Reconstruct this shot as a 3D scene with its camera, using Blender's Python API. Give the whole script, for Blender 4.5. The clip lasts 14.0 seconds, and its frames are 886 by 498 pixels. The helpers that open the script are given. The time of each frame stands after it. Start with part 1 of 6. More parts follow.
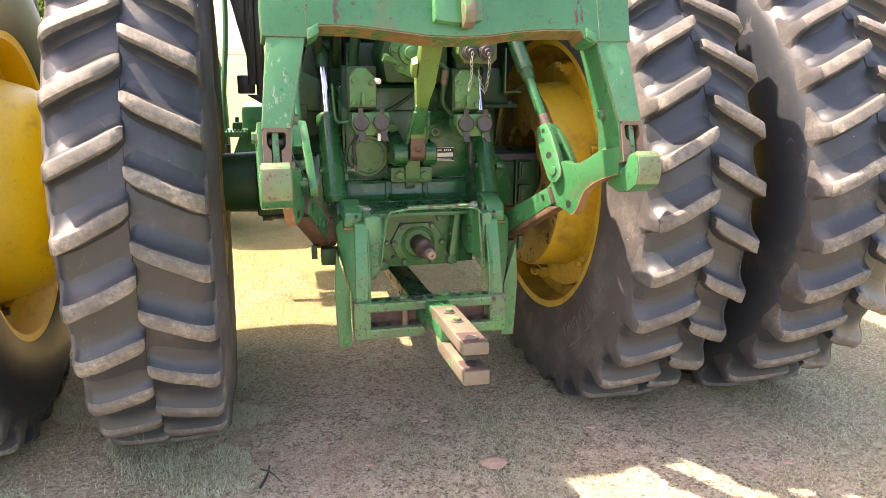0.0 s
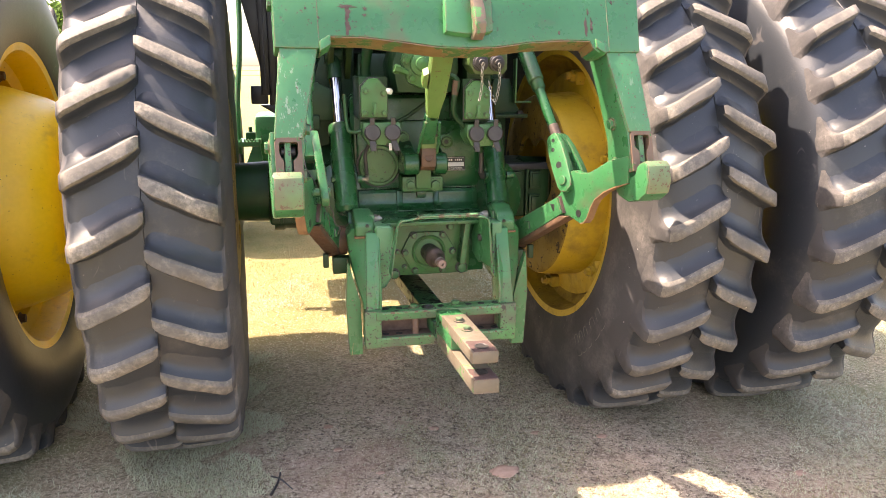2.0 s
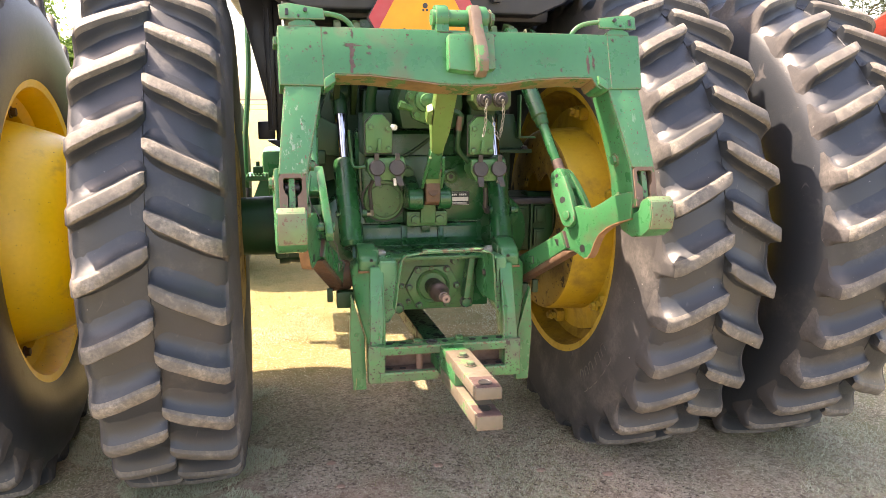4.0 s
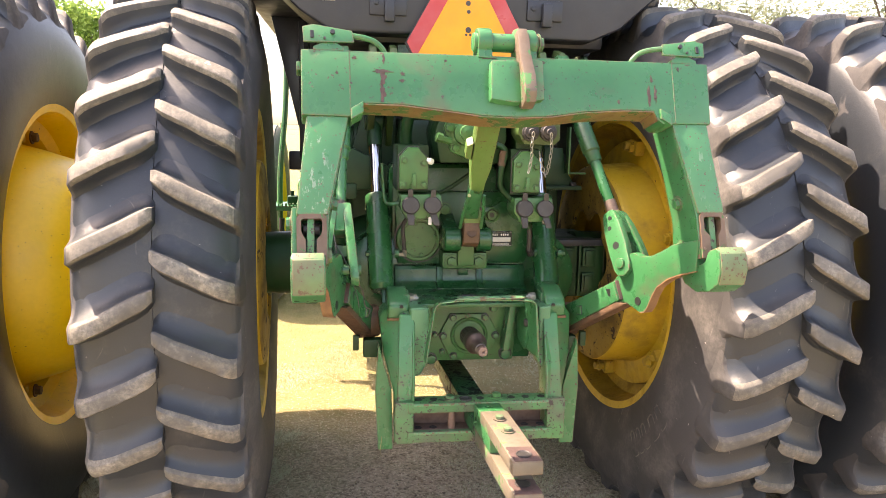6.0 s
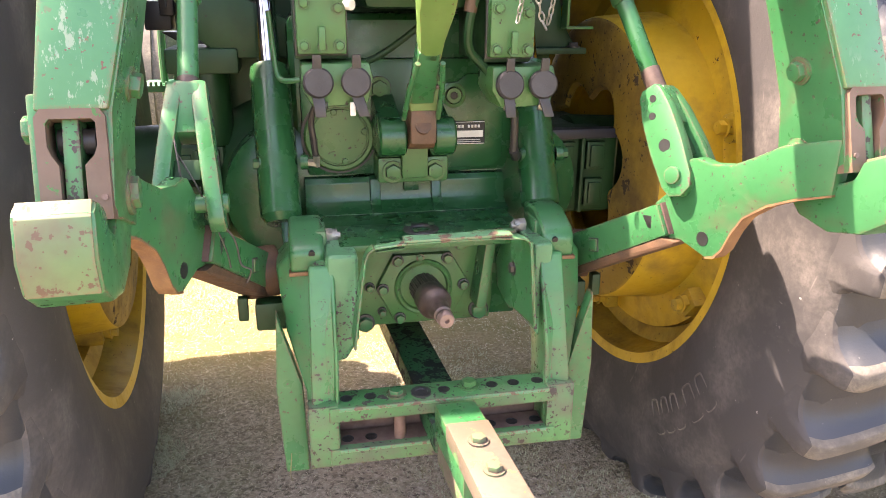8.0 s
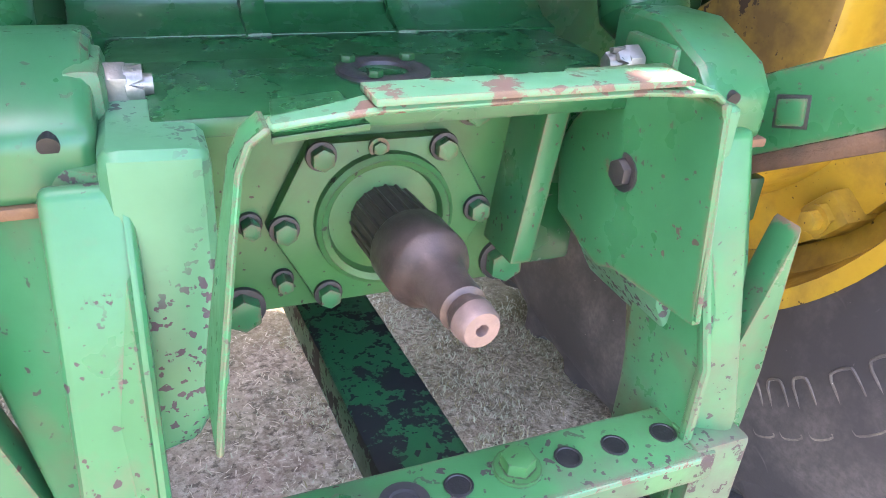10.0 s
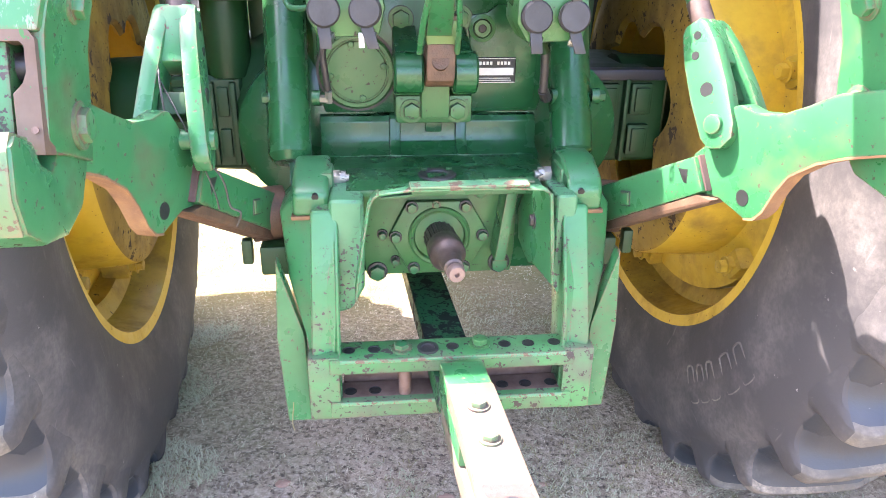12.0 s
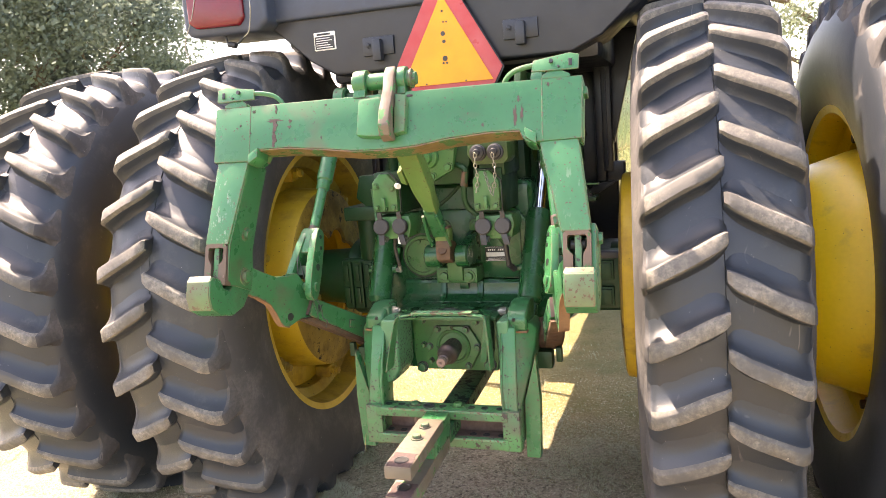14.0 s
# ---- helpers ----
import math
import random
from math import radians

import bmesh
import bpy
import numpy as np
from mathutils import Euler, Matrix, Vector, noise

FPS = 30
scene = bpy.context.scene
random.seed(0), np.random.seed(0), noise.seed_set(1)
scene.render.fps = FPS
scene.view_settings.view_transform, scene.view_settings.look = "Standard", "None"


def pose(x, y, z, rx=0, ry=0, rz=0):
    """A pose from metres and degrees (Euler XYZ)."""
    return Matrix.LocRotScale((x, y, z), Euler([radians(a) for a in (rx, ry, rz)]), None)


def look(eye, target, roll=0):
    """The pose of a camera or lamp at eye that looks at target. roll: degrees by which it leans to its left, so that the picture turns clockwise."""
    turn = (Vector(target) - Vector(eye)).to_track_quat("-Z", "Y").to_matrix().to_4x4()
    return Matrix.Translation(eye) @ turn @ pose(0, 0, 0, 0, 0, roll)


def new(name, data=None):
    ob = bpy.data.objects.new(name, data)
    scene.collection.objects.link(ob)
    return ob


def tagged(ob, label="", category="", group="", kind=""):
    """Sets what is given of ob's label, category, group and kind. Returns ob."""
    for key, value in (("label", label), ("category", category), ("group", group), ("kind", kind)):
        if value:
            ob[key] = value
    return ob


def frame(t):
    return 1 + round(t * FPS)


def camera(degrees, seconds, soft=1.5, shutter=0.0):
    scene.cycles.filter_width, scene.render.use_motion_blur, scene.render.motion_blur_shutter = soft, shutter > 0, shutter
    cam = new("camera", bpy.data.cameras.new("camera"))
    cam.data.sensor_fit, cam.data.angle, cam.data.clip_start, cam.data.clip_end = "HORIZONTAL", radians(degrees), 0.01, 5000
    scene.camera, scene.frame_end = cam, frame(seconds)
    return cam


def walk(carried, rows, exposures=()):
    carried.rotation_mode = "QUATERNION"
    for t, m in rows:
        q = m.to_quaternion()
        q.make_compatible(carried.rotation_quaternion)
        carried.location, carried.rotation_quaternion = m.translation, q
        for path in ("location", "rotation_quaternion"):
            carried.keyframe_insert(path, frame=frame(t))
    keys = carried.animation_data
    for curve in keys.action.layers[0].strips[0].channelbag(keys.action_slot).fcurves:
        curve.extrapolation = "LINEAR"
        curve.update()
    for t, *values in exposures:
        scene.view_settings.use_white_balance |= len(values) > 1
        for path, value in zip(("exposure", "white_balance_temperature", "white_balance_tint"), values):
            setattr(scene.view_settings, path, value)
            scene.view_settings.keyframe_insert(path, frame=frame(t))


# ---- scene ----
cam = camera(62.7, 14.0, soft=0.8)
S = 1.08  # one plan unit in metres
PATH = [
    (0, (-0.468, 0.462, 1.413), (-0.04, 2.348, 0.902), 0.4),
    (0.5, (-0.467, 0.461, 1.413), (-0.055, 2.35, 0.902), 0.1),
    (1, (-0.461, 0.451, 1.417), (-0.065, 2.344, 0.908), 0.1),
    (1.5, (-0.467, 0.445, 1.414), (-0.071, 2.341, 0.916), 0.2),
    (2, (-0.466, 0.447, 1.415), (-0.069, 2.346, 0.929), 0.3),
    (2.5, (-0.468, 0.447, 1.418), (-0.067, 2.348, 0.942), 0.5),
    (3, (-0.466, 0.445, 1.414), (-0.067, 2.351, 0.956), 0.5),
    (5.5, (-0.415, 0.462, 1.438), (-0.12, 2.412, 1.107), 0.7),
    (6, (-0.395, 0.674, 1.438), (-0.131, 2.629, 1.108), 1.1),
    (6.5, (-0.362, 0.865, 1.452), (-0.103, 2.816, 1.097), 1.0),
    (7, (-0.303, 1.062, 1.418), (-0.022, 2.999, 1.006), 0.6),
    (7.5, (-0.251, 1.282, 1.399), (0.073, 3.187, 0.883), 0.6),
    (8, (-0.251, 1.524, 1.35), (0.135, 3.374, 0.694), 0.5),
    (8.5, (-0.228, 1.852, 1.292), (0.219, 3.613, 0.457), 1.3),
    (8.7, (-0.225, 1.962, 1.245), (0.287, 3.695, 0.389), 2.5),
    (10.8, (-0.153, 2.443, 1.034), (0.558, 4.022, 0.032), 4.0),
    (11, (-0.156, 2.335, 1.083), (0.481, 3.953, 0.094), 3.2),
    (11.5, (-0.135, 1.993, 1.246), (0.223, 3.738, 0.336), 1.4),
    (12, (-0.139, 1.606, 1.33), (0.062, 3.424, 0.521), 0.9),
    (12.5, (-0.098, 1.252, 1.412), (-0.114, 3.125, 0.711), -1.7),
    (13, (0.176, 0.879, 1.446), (-0.08, 2.779, 0.877), -3.9),
    (13.5, (0.444, 0.733, 1.452), (-0.009, 2.633, 1.02), -4.4),
    (14, (0.785, 0.643, 1.489), (0.13, 2.507, 1.182), -4.4),
]
EXPOSURE = [(0, 2.59, 8100, 24), (3, 2.57, 8200, 24), (6.5, 2.65, 8400, 24), (7.5, 2.89, 8200, 27), (8.5, 3.2, 7600, 29), (10.8, 4.21, 6200, 29), (11.3, 4.26, 6200, 29), (12, 3.77, 6600, 27), (12.5, 3.47, 7200, 26), (13, 3.25, 8000, 25), (13.5, 3.01, 8100, 24), (14, 2.73, 8100, 23)]
walk(cam, [(t, look(eye, target, roll)) for t, eye, target, roll in PATH], EXPOSURE)

# ---- light: open sky and a high sun from ahead of the tractor's left side ----
SUN_FROM = Vector((-0.61, 0.25, 1.0)).normalized()
world = bpy.data.worlds.new("sky")
scene.world = world
world.use_nodes = True
wn = world.node_tree.nodes
sky = wn.new("ShaderNodeTexSky")
sky.sky_type = "NISHITA"
sky.sun_disc = False
sky.sun_elevation = math.asin(SUN_FROM.z)
sky.sun_rotation = math.atan2(SUN_FROM.x, SUN_FROM.y)
sky.dust_density = 2.5
wn["Background"].inputs["Strength"].default_value = 0.15
world.node_tree.links.new(sky.outputs[0], wn["Background"].inputs["Color"])
sun = new("sun", bpy.data.lights.new("sun", "SUN"))
sun.data.energy, sun.data.angle, sun.data.color = 3.6, radians(0.6), (1.0, 0.95, 0.86)
sun.matrix_world = look(tuple(SUN_FROM * 30), (0, 0, 0))


# ---- mesh helpers: plan units in, metres out ----
WHERE = {}


def thing(name, at, label, category, group="", kind=""):
    """An empty at the base of a thing, under which its parts are linked."""
    ob = new(name)
    ob.empty_display_size = 0.05
    ob.location = Vector(at) * S
    WHERE[ob] = Vector(at) * S
    return tagged(ob, label, category, group, kind)


def mesh_of(name, bm, mats, sharp=35):
    bmesh.ops.recalc_face_normals(bm, faces=bm.faces[:])
    for f in bm.faces:
        f.smooth = True
    lim = radians(sharp)
    for e in bm.edges:
        if len(e.link_faces) == 2:
            e.smooth = e.calc_face_angle(0.0) < lim
    me = bpy.data.meshes.new(name)
    bm.to_mesh(me)
    bm.free()
    for m in mats if isinstance(mats, (list, tuple)) else [mats]:
        me.materials.append(m)
    return me


def part(name, bm, mats, parent=None, label="", sharp=35):
    """Links a bmesh as one mesh object under a thing or a part, its origin in its middle."""
    co = [v.co for v in bm.verts]
    lo = Vector([min(c[i] for c in co) for i in range(3)])
    hi = Vector([max(c[i] for c in co) for i in range(3)])
    mid = (lo + hi) / 2
    for v in bm.verts:
        v.co = (v.co - mid) * S
    ob = new(name, mesh_of(name, bm, mats, sharp))
    WHERE[ob] = mid * S
    ob.parent = parent
    ob.location = mid * S - (WHERE[parent] if parent else Vector())
    if label:
        ob["label"] = label
    return ob


def bev(bm, w, seg=2, lim=30):
    edges = [e for e in bm.edges if len(e.link_faces) == 2 and e.calc_face_angle(0.0) > radians(lim)]
    if w > 0 and edges:
        bmesh.ops.bevel(bm, geom=edges, offset=w, segments=seg, profile=0.6, affect="EDGES", clamp_overlap=True)
    return bm


def add(bm, other):
    """Joins another bmesh into bm."""
    tmp = bpy.data.meshes.new("tmp")
    other.to_mesh(tmp)
    other.free()
    bm.from_mesh(tmp)
    bpy.data.meshes.remove(tmp)
    return bm


def prism3(pts, vec, w=0.0, seg=2):
    """A polygon of points in space, pushed along a vector, its edges rounded."""
    bm = bmesh.new()
    vec = Vector(vec)
    a = [bm.verts.new(Vector(p)) for p in pts]
    b = [bm.verts.new(Vector(p) + vec) for p in pts]
    bm.faces.new(a)
    bm.faces.new(b[::-1])
    n = len(a)
    for i in range(n):
        bm.faces.new((a[i], b[i], b[(i + 1) % n], a[(i + 1) % n]))
    bmesh.ops.recalc_face_normals(bm, faces=bm.faces[:])
    return bev(bm, w, seg)


def prism(pts, axis, lo, hi, w=0.0, seg=2):
    put = {"x": lambda p: (lo, p[0], p[1]), "y": lambda p: (p[0], lo, p[1]), "z": lambda p: (p[0], p[1], lo)}[axis]
    d = hi - lo
    return prism3([put(p) for p in pts], {"x": (d, 0, 0), "y": (0, d, 0), "z": (0, 0, d)}[axis], w, seg)


def box(x0, x1, y0, y1, z0, z1, w=0.004, seg=2):
    return prism([(x0, z0), (x1, z0), (x1, z1), (x0, z1)], "y", y0, y1, w, seg)


def rod(p, q, r, r2=None, seg=18, w=0.0):
    p, q = Vector(p), Vector(q)
    bm = bmesh.new()
    bmesh.ops.create_cone(bm, cap_ends=True, segments=seg, radius1=r, radius2=r if r2 is None else r2, depth=(q - p).length)
    m = Matrix.Translation((p + q) / 2) @ (q - p).to_track_quat("Z", "Y").to_matrix().to_4x4()
    bmesh.ops.transform(bm, matrix=m, verts=bm.verts[:])
    return bev(bm, w) if w else bm


def lathe(profile, p, way, seg=32, close=False):
    """A profile of (along, radius) turned about an axis through p."""
    bm = bmesh.new()
    turn = Vector(way).to_track_quat("Z", "Y").to_matrix()
    p = Vector(p)
    rings = []
    for a, r in profile:
        rings.append([bm.verts.new(p + turn @ Vector((r * math.cos(k * math.tau / seg), r * math.sin(k * math.tau / seg), a))) for k in range(seg)] if r > 1e-6
                     else [bm.verts.new(p + turn @ Vector((0, 0, a)))])
    pairs = list(zip(rings, rings[1:])) + ([(rings[-1], rings[0])] if close else [])
    for u, v in pairs:
        for k in range(seg):
            k2 = (k + 1) % seg
            if len(u) == 1:
                bm.faces.new((u[0], v[k], v[k2]))
            elif len(v) == 1:
                bm.faces.new((u[k], v[0], u[k2]))
            else:
                bm.faces.new((u[k], v[k], v[k2], u[k2]))
    bmesh.ops.recalc_face_normals(bm, faces=bm.faces[:])
    return bm


def smooth_line(pts, steps=5):
    pts = [Vector(p) for p in pts]
    ext = [2 * pts[0] - pts[1], *pts, 2 * pts[-1] - pts[-2]]
    out = []
    for i in range(1, len(ext) - 2):
        a, b, c, d = ext[i - 1:i + 3]
        for k in range(steps):
            t = k / steps
            out.append(0.5 * (2 * b + (c - a) * t + (2 * a - 5 * b + 4 * c - d) * t * t + (3 * b - a - 3 * c + d) * t ** 3))
    return out + [pts[-1]]


def tube(pts, r, seg=10, steps=5):
    """A round bar or hose along a line; r is one radius, or one for each end."""
    line = smooth_line(pts, steps) if steps > 1 else [Vector(p) for p in pts]
    bm = bmesh.new()
    rings, side = [], None
    for i, p in enumerate(line):
        way = (line[min(i + 1, len(line) - 1)] - line[max(i - 1, 0)]).normalized()
        side = way.orthogonal().normalized() if side is None else (side - side.dot(way) * way).normalized()
        up = way.cross(side)
        rr = r if isinstance(r, (int, float)) else r[0] + (r[1] - r[0]) * i / (len(line) - 1)
        rings.append([bm.verts.new(p + rr * (math.cos(k * math.tau / seg) * side + math.sin(k * math.tau / seg) * up)) for k in range(seg)])
    for u, v in zip(rings, rings[1:]):
        for k in range(seg):
            bm.faces.new((u[k], u[(k + 1) % seg], v[(k + 1) % seg], v[k]))
    bm.faces.new(rings[0][::-1])
    bm.faces.new(rings[-1])
    return bm


def bolt(p, way, r=0.012, h=0.009, washer=True):
    """A hexagon head on a washer, standing off a face."""
    p, way = Vector(p), Vector(way).normalized()
    bm = rod(p, p + way * h, r, r * 0.96, 6, 0.0012)
    if washer:
        add(bm, rod(p - way * 0.002, p + way * 0.002, r * 1.35, seg=16))
    return bm


def castle_nut(p, way, r=0.016, h=0.022):
    p, way = Vector(p), Vector(way).normalized()
    bm = rod(p, p + way * h * 0.6, r, seg=6, w=0.001)
    crown = lathe([(h * 0.4, r * 0.55), (h * 0.55, r * 0.9), (h, r * 0.86), (h, r * 0.55)], p, way, 24, close=True)
    side = way.orthogonal().normalized()
    for v in crown.verts:
        d = v.co - p
        if d.dot(way) > h * 0.8:
            a = math.atan2(d.dot(way.cross(side)), d.dot(side))
            if math.cos(6 * a) > 0.4:
                v.co -= way * h * 0.36
    add(bm, crown)
    add(bm, rod(p, p + way * h * 1.25, r * 0.5, seg=12))
    return bm


def moved(bm, m):
    bmesh.ops.transform(bm, matrix=m, verts=bm.verts[:])
    return bm


def mirrored(bm):
    """The same shape on the other side of the tractor."""
    for v in bm.verts:
        v.co.x = -v.co.x
    bmesh.ops.reverse_faces(bm, faces=bm.faces[:])
    return bm


def sided(bm, side, shift=0.0):
    bm = bm if side > 0 else mirrored(bm)
    for v in bm.verts:
        v.co.x += shift
    return bm


# ---- materials ----
def new_mat(name):
    m = bpy.data.materials.new(name)
    m.use_nodes = True
    nt = m.node_tree
    return m, nt, nt.nodes["Principled BSDF"]


def tex(nt, scale, detail=4.0, rough=0.55, stretch=None, kind="noise", offset=0.0):
    geo = nt.nodes.new("ShaderNodeNewGeometry")
    src = geo.outputs["Position"]
    if stretch or offset:
        mp = nt.nodes.new("ShaderNodeMapping")
        mp.inputs["Scale"].default_value = stretch or (1, 1, 1)
        mp.inputs["Location"].default_value = (offset, offset * 0.7, -offset)
        nt.links.new(src, mp.inputs["Vector"])
        src = mp.outputs["Vector"]
    if kind == "voronoi":
        n = nt.nodes.new("ShaderNodeTexVoronoi")
        n.inputs["Scale"].default_value = scale
        nt.links.new(src, n.inputs["Vector"])
        return n.outputs["Distance"]
    n = nt.nodes.new("ShaderNodeTexNoise")
    n.inputs["Scale"].default_value, n.inputs["Detail"].default_value, n.inputs["Roughness"].default_value = scale, detail, rough
    nt.links.new(src, n.inputs["Vector"])
    return n.outputs["Fac"]


def ramp(nt, fac, lo, hi, a=0.0, b=1.0):
    n = nt.nodes.new("ShaderNodeMapRange")
    n.inputs["From Min"].default_value, n.inputs["From Max"].default_value = lo, hi
    n.inputs["To Min"].default_value, n.inputs["To Max"].default_value = a, b
    nt.links.new(fac, n.inputs["Value"])
    return n.outputs["Result"]


def maths(nt, op, a, b):
    n = nt.nodes.new("ShaderNodeMath")
    n.operation = op
    for k, v in enumerate((a, b)):
        if isinstance(v, (int, float)):
            n.inputs[k].default_value = v
        else:
            nt.links.new(v, n.inputs[k])
    return n.outputs[0]


def mix(nt, fac, a, b):
    n = nt.nodes.new("ShaderNodeMix")
    n.data_type = "RGBA"
    for key, v in ((0, fac), (6, a), (7, b)):
        if isinstance(v, (int, float)):
            n.inputs[key].default_value = v
        elif isinstance(v, tuple):
            n.inputs[key].default_value = (*v, 1)
        else:
            nt.links.new(v, n.inputs[key])
    return n.outputs[2]


def bump(nt, bsdf, height, strength=0.2, dist=0.004):
    n = nt.nodes.new("ShaderNodeBump")
    n.inputs["Strength"].default_value, n.inputs["Distance"].default_value = strength, dist
    nt.links.new(height, n.inputs["Height"])
    nt.links.new(n.outputs["Normal"], bsdf.inputs["Normal"])


def paint(name, base, faded, rough=0.38, chips=0.70, rust=(0.20, 0.075, 0.035), grime=(0.10, 0.085, 0.05), grime_at=0.62, chip_scale=26.0, spec=0.5, speck=0.72, wear=0.0, wear_col=(0.10, 0.058, 0.042), streak=0.0):
    """Old machine paint: faded in broad patches, with grime films and chips down to rust."""
    m, nt, b = new_mat(name)
    col = mix(nt, ramp(nt, tex(nt, 3.2, 3), 0.35, 0.68), base, faded)
    col = mix(nt, ramp(nt, tex(nt, 60, 3), 0.3, 0.75, 0.0, 0.25), col, tuple(v * 0.72 for v in base))
    g = ramp(nt, tex(nt, 7, 6, 0.65, offset=3.1), grime_at, grime_at + 0.2, 0.0, 0.75)
    col = mix(nt, g, col, grime)
    chip = ramp(nt, tex(nt, chip_scale, 7, 0.66, offset=7.7), chips, chips + 0.015)
    dots = maths(nt, "MULTIPLY", ramp(nt, tex(nt, 125, 2.5, 0.5, offset=1.3), speck, speck + 0.012), ramp(nt, tex(nt, 5, 3, offset=8.0), 0.38, 0.5))
    chip = maths(nt, "MAXIMUM", chip, dots)
    if streak:
        # long pale scrapes
        sc = ramp(nt, tex(nt, 60, 6, 0.75, (1.0, 1.0, 0.16), offset=4.4), 0.62 - 0.05 * streak, 0.66 - 0.05 * streak, 0.0, 0.6)
        sc = maths(nt, "MULTIPLY", sc, ramp(nt, tex(nt, 6, 3, offset=6.6), 0.42, 0.55))
        col = mix(nt, sc, col, (0.27, 0.32, 0.25))
    col = mix(nt, chip, col, rust)
    if wear:
        # paint rubbed off along the edges
        bv = nt.nodes.new("ShaderNodeBevel")
        bv.samples = 4
        bv.inputs["Radius"].default_value = wear
        geo = nt.nodes.new("ShaderNodeNewGeometry")
        dot = nt.nodes.new("ShaderNodeVectorMath")
        dot.operation = "DOT_PRODUCT"
        nt.links.new(bv.outputs["Normal"], dot.inputs[0])
        nt.links.new(geo.outputs["Normal"], dot.inputs[1])
        rub = maths(nt, "ADD", ramp(nt, dot.outputs["Value"], 0.80, 0.99, 0.32, 0.0), tex(nt, 55, 5, 0.65, offset=2.9))
        edge = ramp(nt, rub, 0.725, 0.755)
        col = mix(nt, edge, col, mix(nt, tex(nt, 30, 3), wear_col, tuple(min(1.0, v * 1.7) for v in wear_col)))
        chip = maths(nt, "MAXIMUM", chip, edge)
    nt.links.new(col, b.inputs["Base Color"])
    r = maths(nt, "ADD", ramp(nt, tex(nt, 18, 4), 0.3, 0.7, rough - 0.08, rough + 0.12), maths(nt, "MULTIPLY", maths(nt, "MAXIMUM", chip, g), 0.35))
    nt.links.new(r, b.inputs["Roughness"])
    b.inputs["Specular IOR Level"].default_value = spec
    h = maths(nt, "SUBTRACT", maths(nt, "MULTIPLY", tex(nt, 140, 3), 0.25), chip)
    bump(nt, b, h, 0.25, 0.0015)
    return m


def plain(name, col, rough=0.5, metal=0.0, var=0.25, scale=20.0, col2=None, rel=0.12, spec=0.5):
    m, nt, b = new_mat(name)
    c = mix(nt, ramp(nt, tex(nt, scale, 5), 0.3, 0.7, 0.0, 1.0), col, col2 or tuple(v * (1 - var) for v in col))
    c = mix(nt, ramp(nt, tex(nt, scale * 6, 3, offset=2.0), 0.55, 0.8, 0.0, 0.35), c, tuple(min(1, v * (1 + var)) for v in col))
    nt.links.new(c, b.inputs["Base Color"])
    nt.links.new(ramp(nt, tex(nt, scale * 1.7, 4, offset=5.0), 0.3, 0.7, max(0.03, rough - 0.09), rough + 0.09), b.inputs["Roughness"])
    b.inputs["Metallic"].default_value = metal
    b.inputs["Specular IOR Level"].default_value = spec
    bump(nt, b, tex(nt, scale * 9, 3), rel, 0.002)
    return m


GREEN = paint("faded_green_paint", (0.018, 0.125, 0.043), (0.034, 0.162, 0.065), 0.30, 0.675, rust=(0.075, 0.045, 0.034), grime_at=0.57, chip_scale=38, wear=0.008, wear_col=(0.105, 0.068, 0.042), speck=0.67)
WORN = paint("worn_green_paint", (0.022, 0.152, 0.050), (0.044, 0.201, 0.081), 0.32, 0.645, rust=(0.052, 0.038, 0.034), grime=(0.12, 0.090, 0.055), grime_at=0.50, chip_scale=40, speck=0.655, wear=0.008)
HOOK_PAINT = paint("worn_hook_steel", (0.085, 0.060, 0.040), (0.15, 0.115, 0.08), 0.45, 0.53, rust=(0.040, 0.15, 0.05), grime=(0.08, 0.05, 0.035), grime_at=0.5, chip_scale=20, wear=0.006)
SEAT_PAINT = paint("olive_rusted_paint", (0.15, 0.115, 0.040), (0.21, 0.125, 0.055), 0.5, 0.53, rust=(0.045, 0.13, 0.04), grime=(0.10, 0.06, 0.03), grime_at=0.5, chip_scale=14, wear=0.005)
DARK_RUST = plain("dark_brown_rust", (0.080, 0.046, 0.040), 0.7, 0.0, 0.4, 40, (0.055, 0.03, 0.027), 0.3)
SCRAPED = paint("scraped_green_paint", (0.026, 0.152, 0.056), (0.050, 0.191, 0.083), 0.34, 0.66, rust=(0.12, 0.065, 0.05), chip_scale=40, speck=0.66, wear=0.011, wear_col=(0.11, 0.068, 0.045), streak=1.0)
LINK_PAINT = paint("weathered_yellow_green_paint", (0.070, 0.165, 0.035), (0.115, 0.205, 0.055), 0.42, 0.66, rust=(0.10, 0.06, 0.035), grime=(0.12, 0.12, 0.035), grime_at=0.52, chip_scale=36, speck=0.67, wear=0.005, wear_col=(0.17, 0.13, 0.06))
ROCKER_PAINT = paint("olive_grimy_paint", (0.034, 0.075, 0.018), (0.056, 0.10, 0.028), 0.40, 0.66, rust=(0.05, 0.035, 0.02), grime=(0.055, 0.055, 0.022), grime_at=0.5)
BAR_PAINT = paint("drawbar_scraped_steel", (0.095, 0.080, 0.056), (0.155, 0.128, 0.095), 0.5, 0.575, rust=(0.08, 0.17, 0.065), grime=(0.075, 0.055, 0.045), grime_at=0.55, chip_scale=16, wear=0.006)
BROWN_STEEL = plain("worn_brown_steel", (0.115, 0.066, 0.052), 0.6, 0.2, 0.4, 34, (0.19, 0.125, 0.10), 0.3)
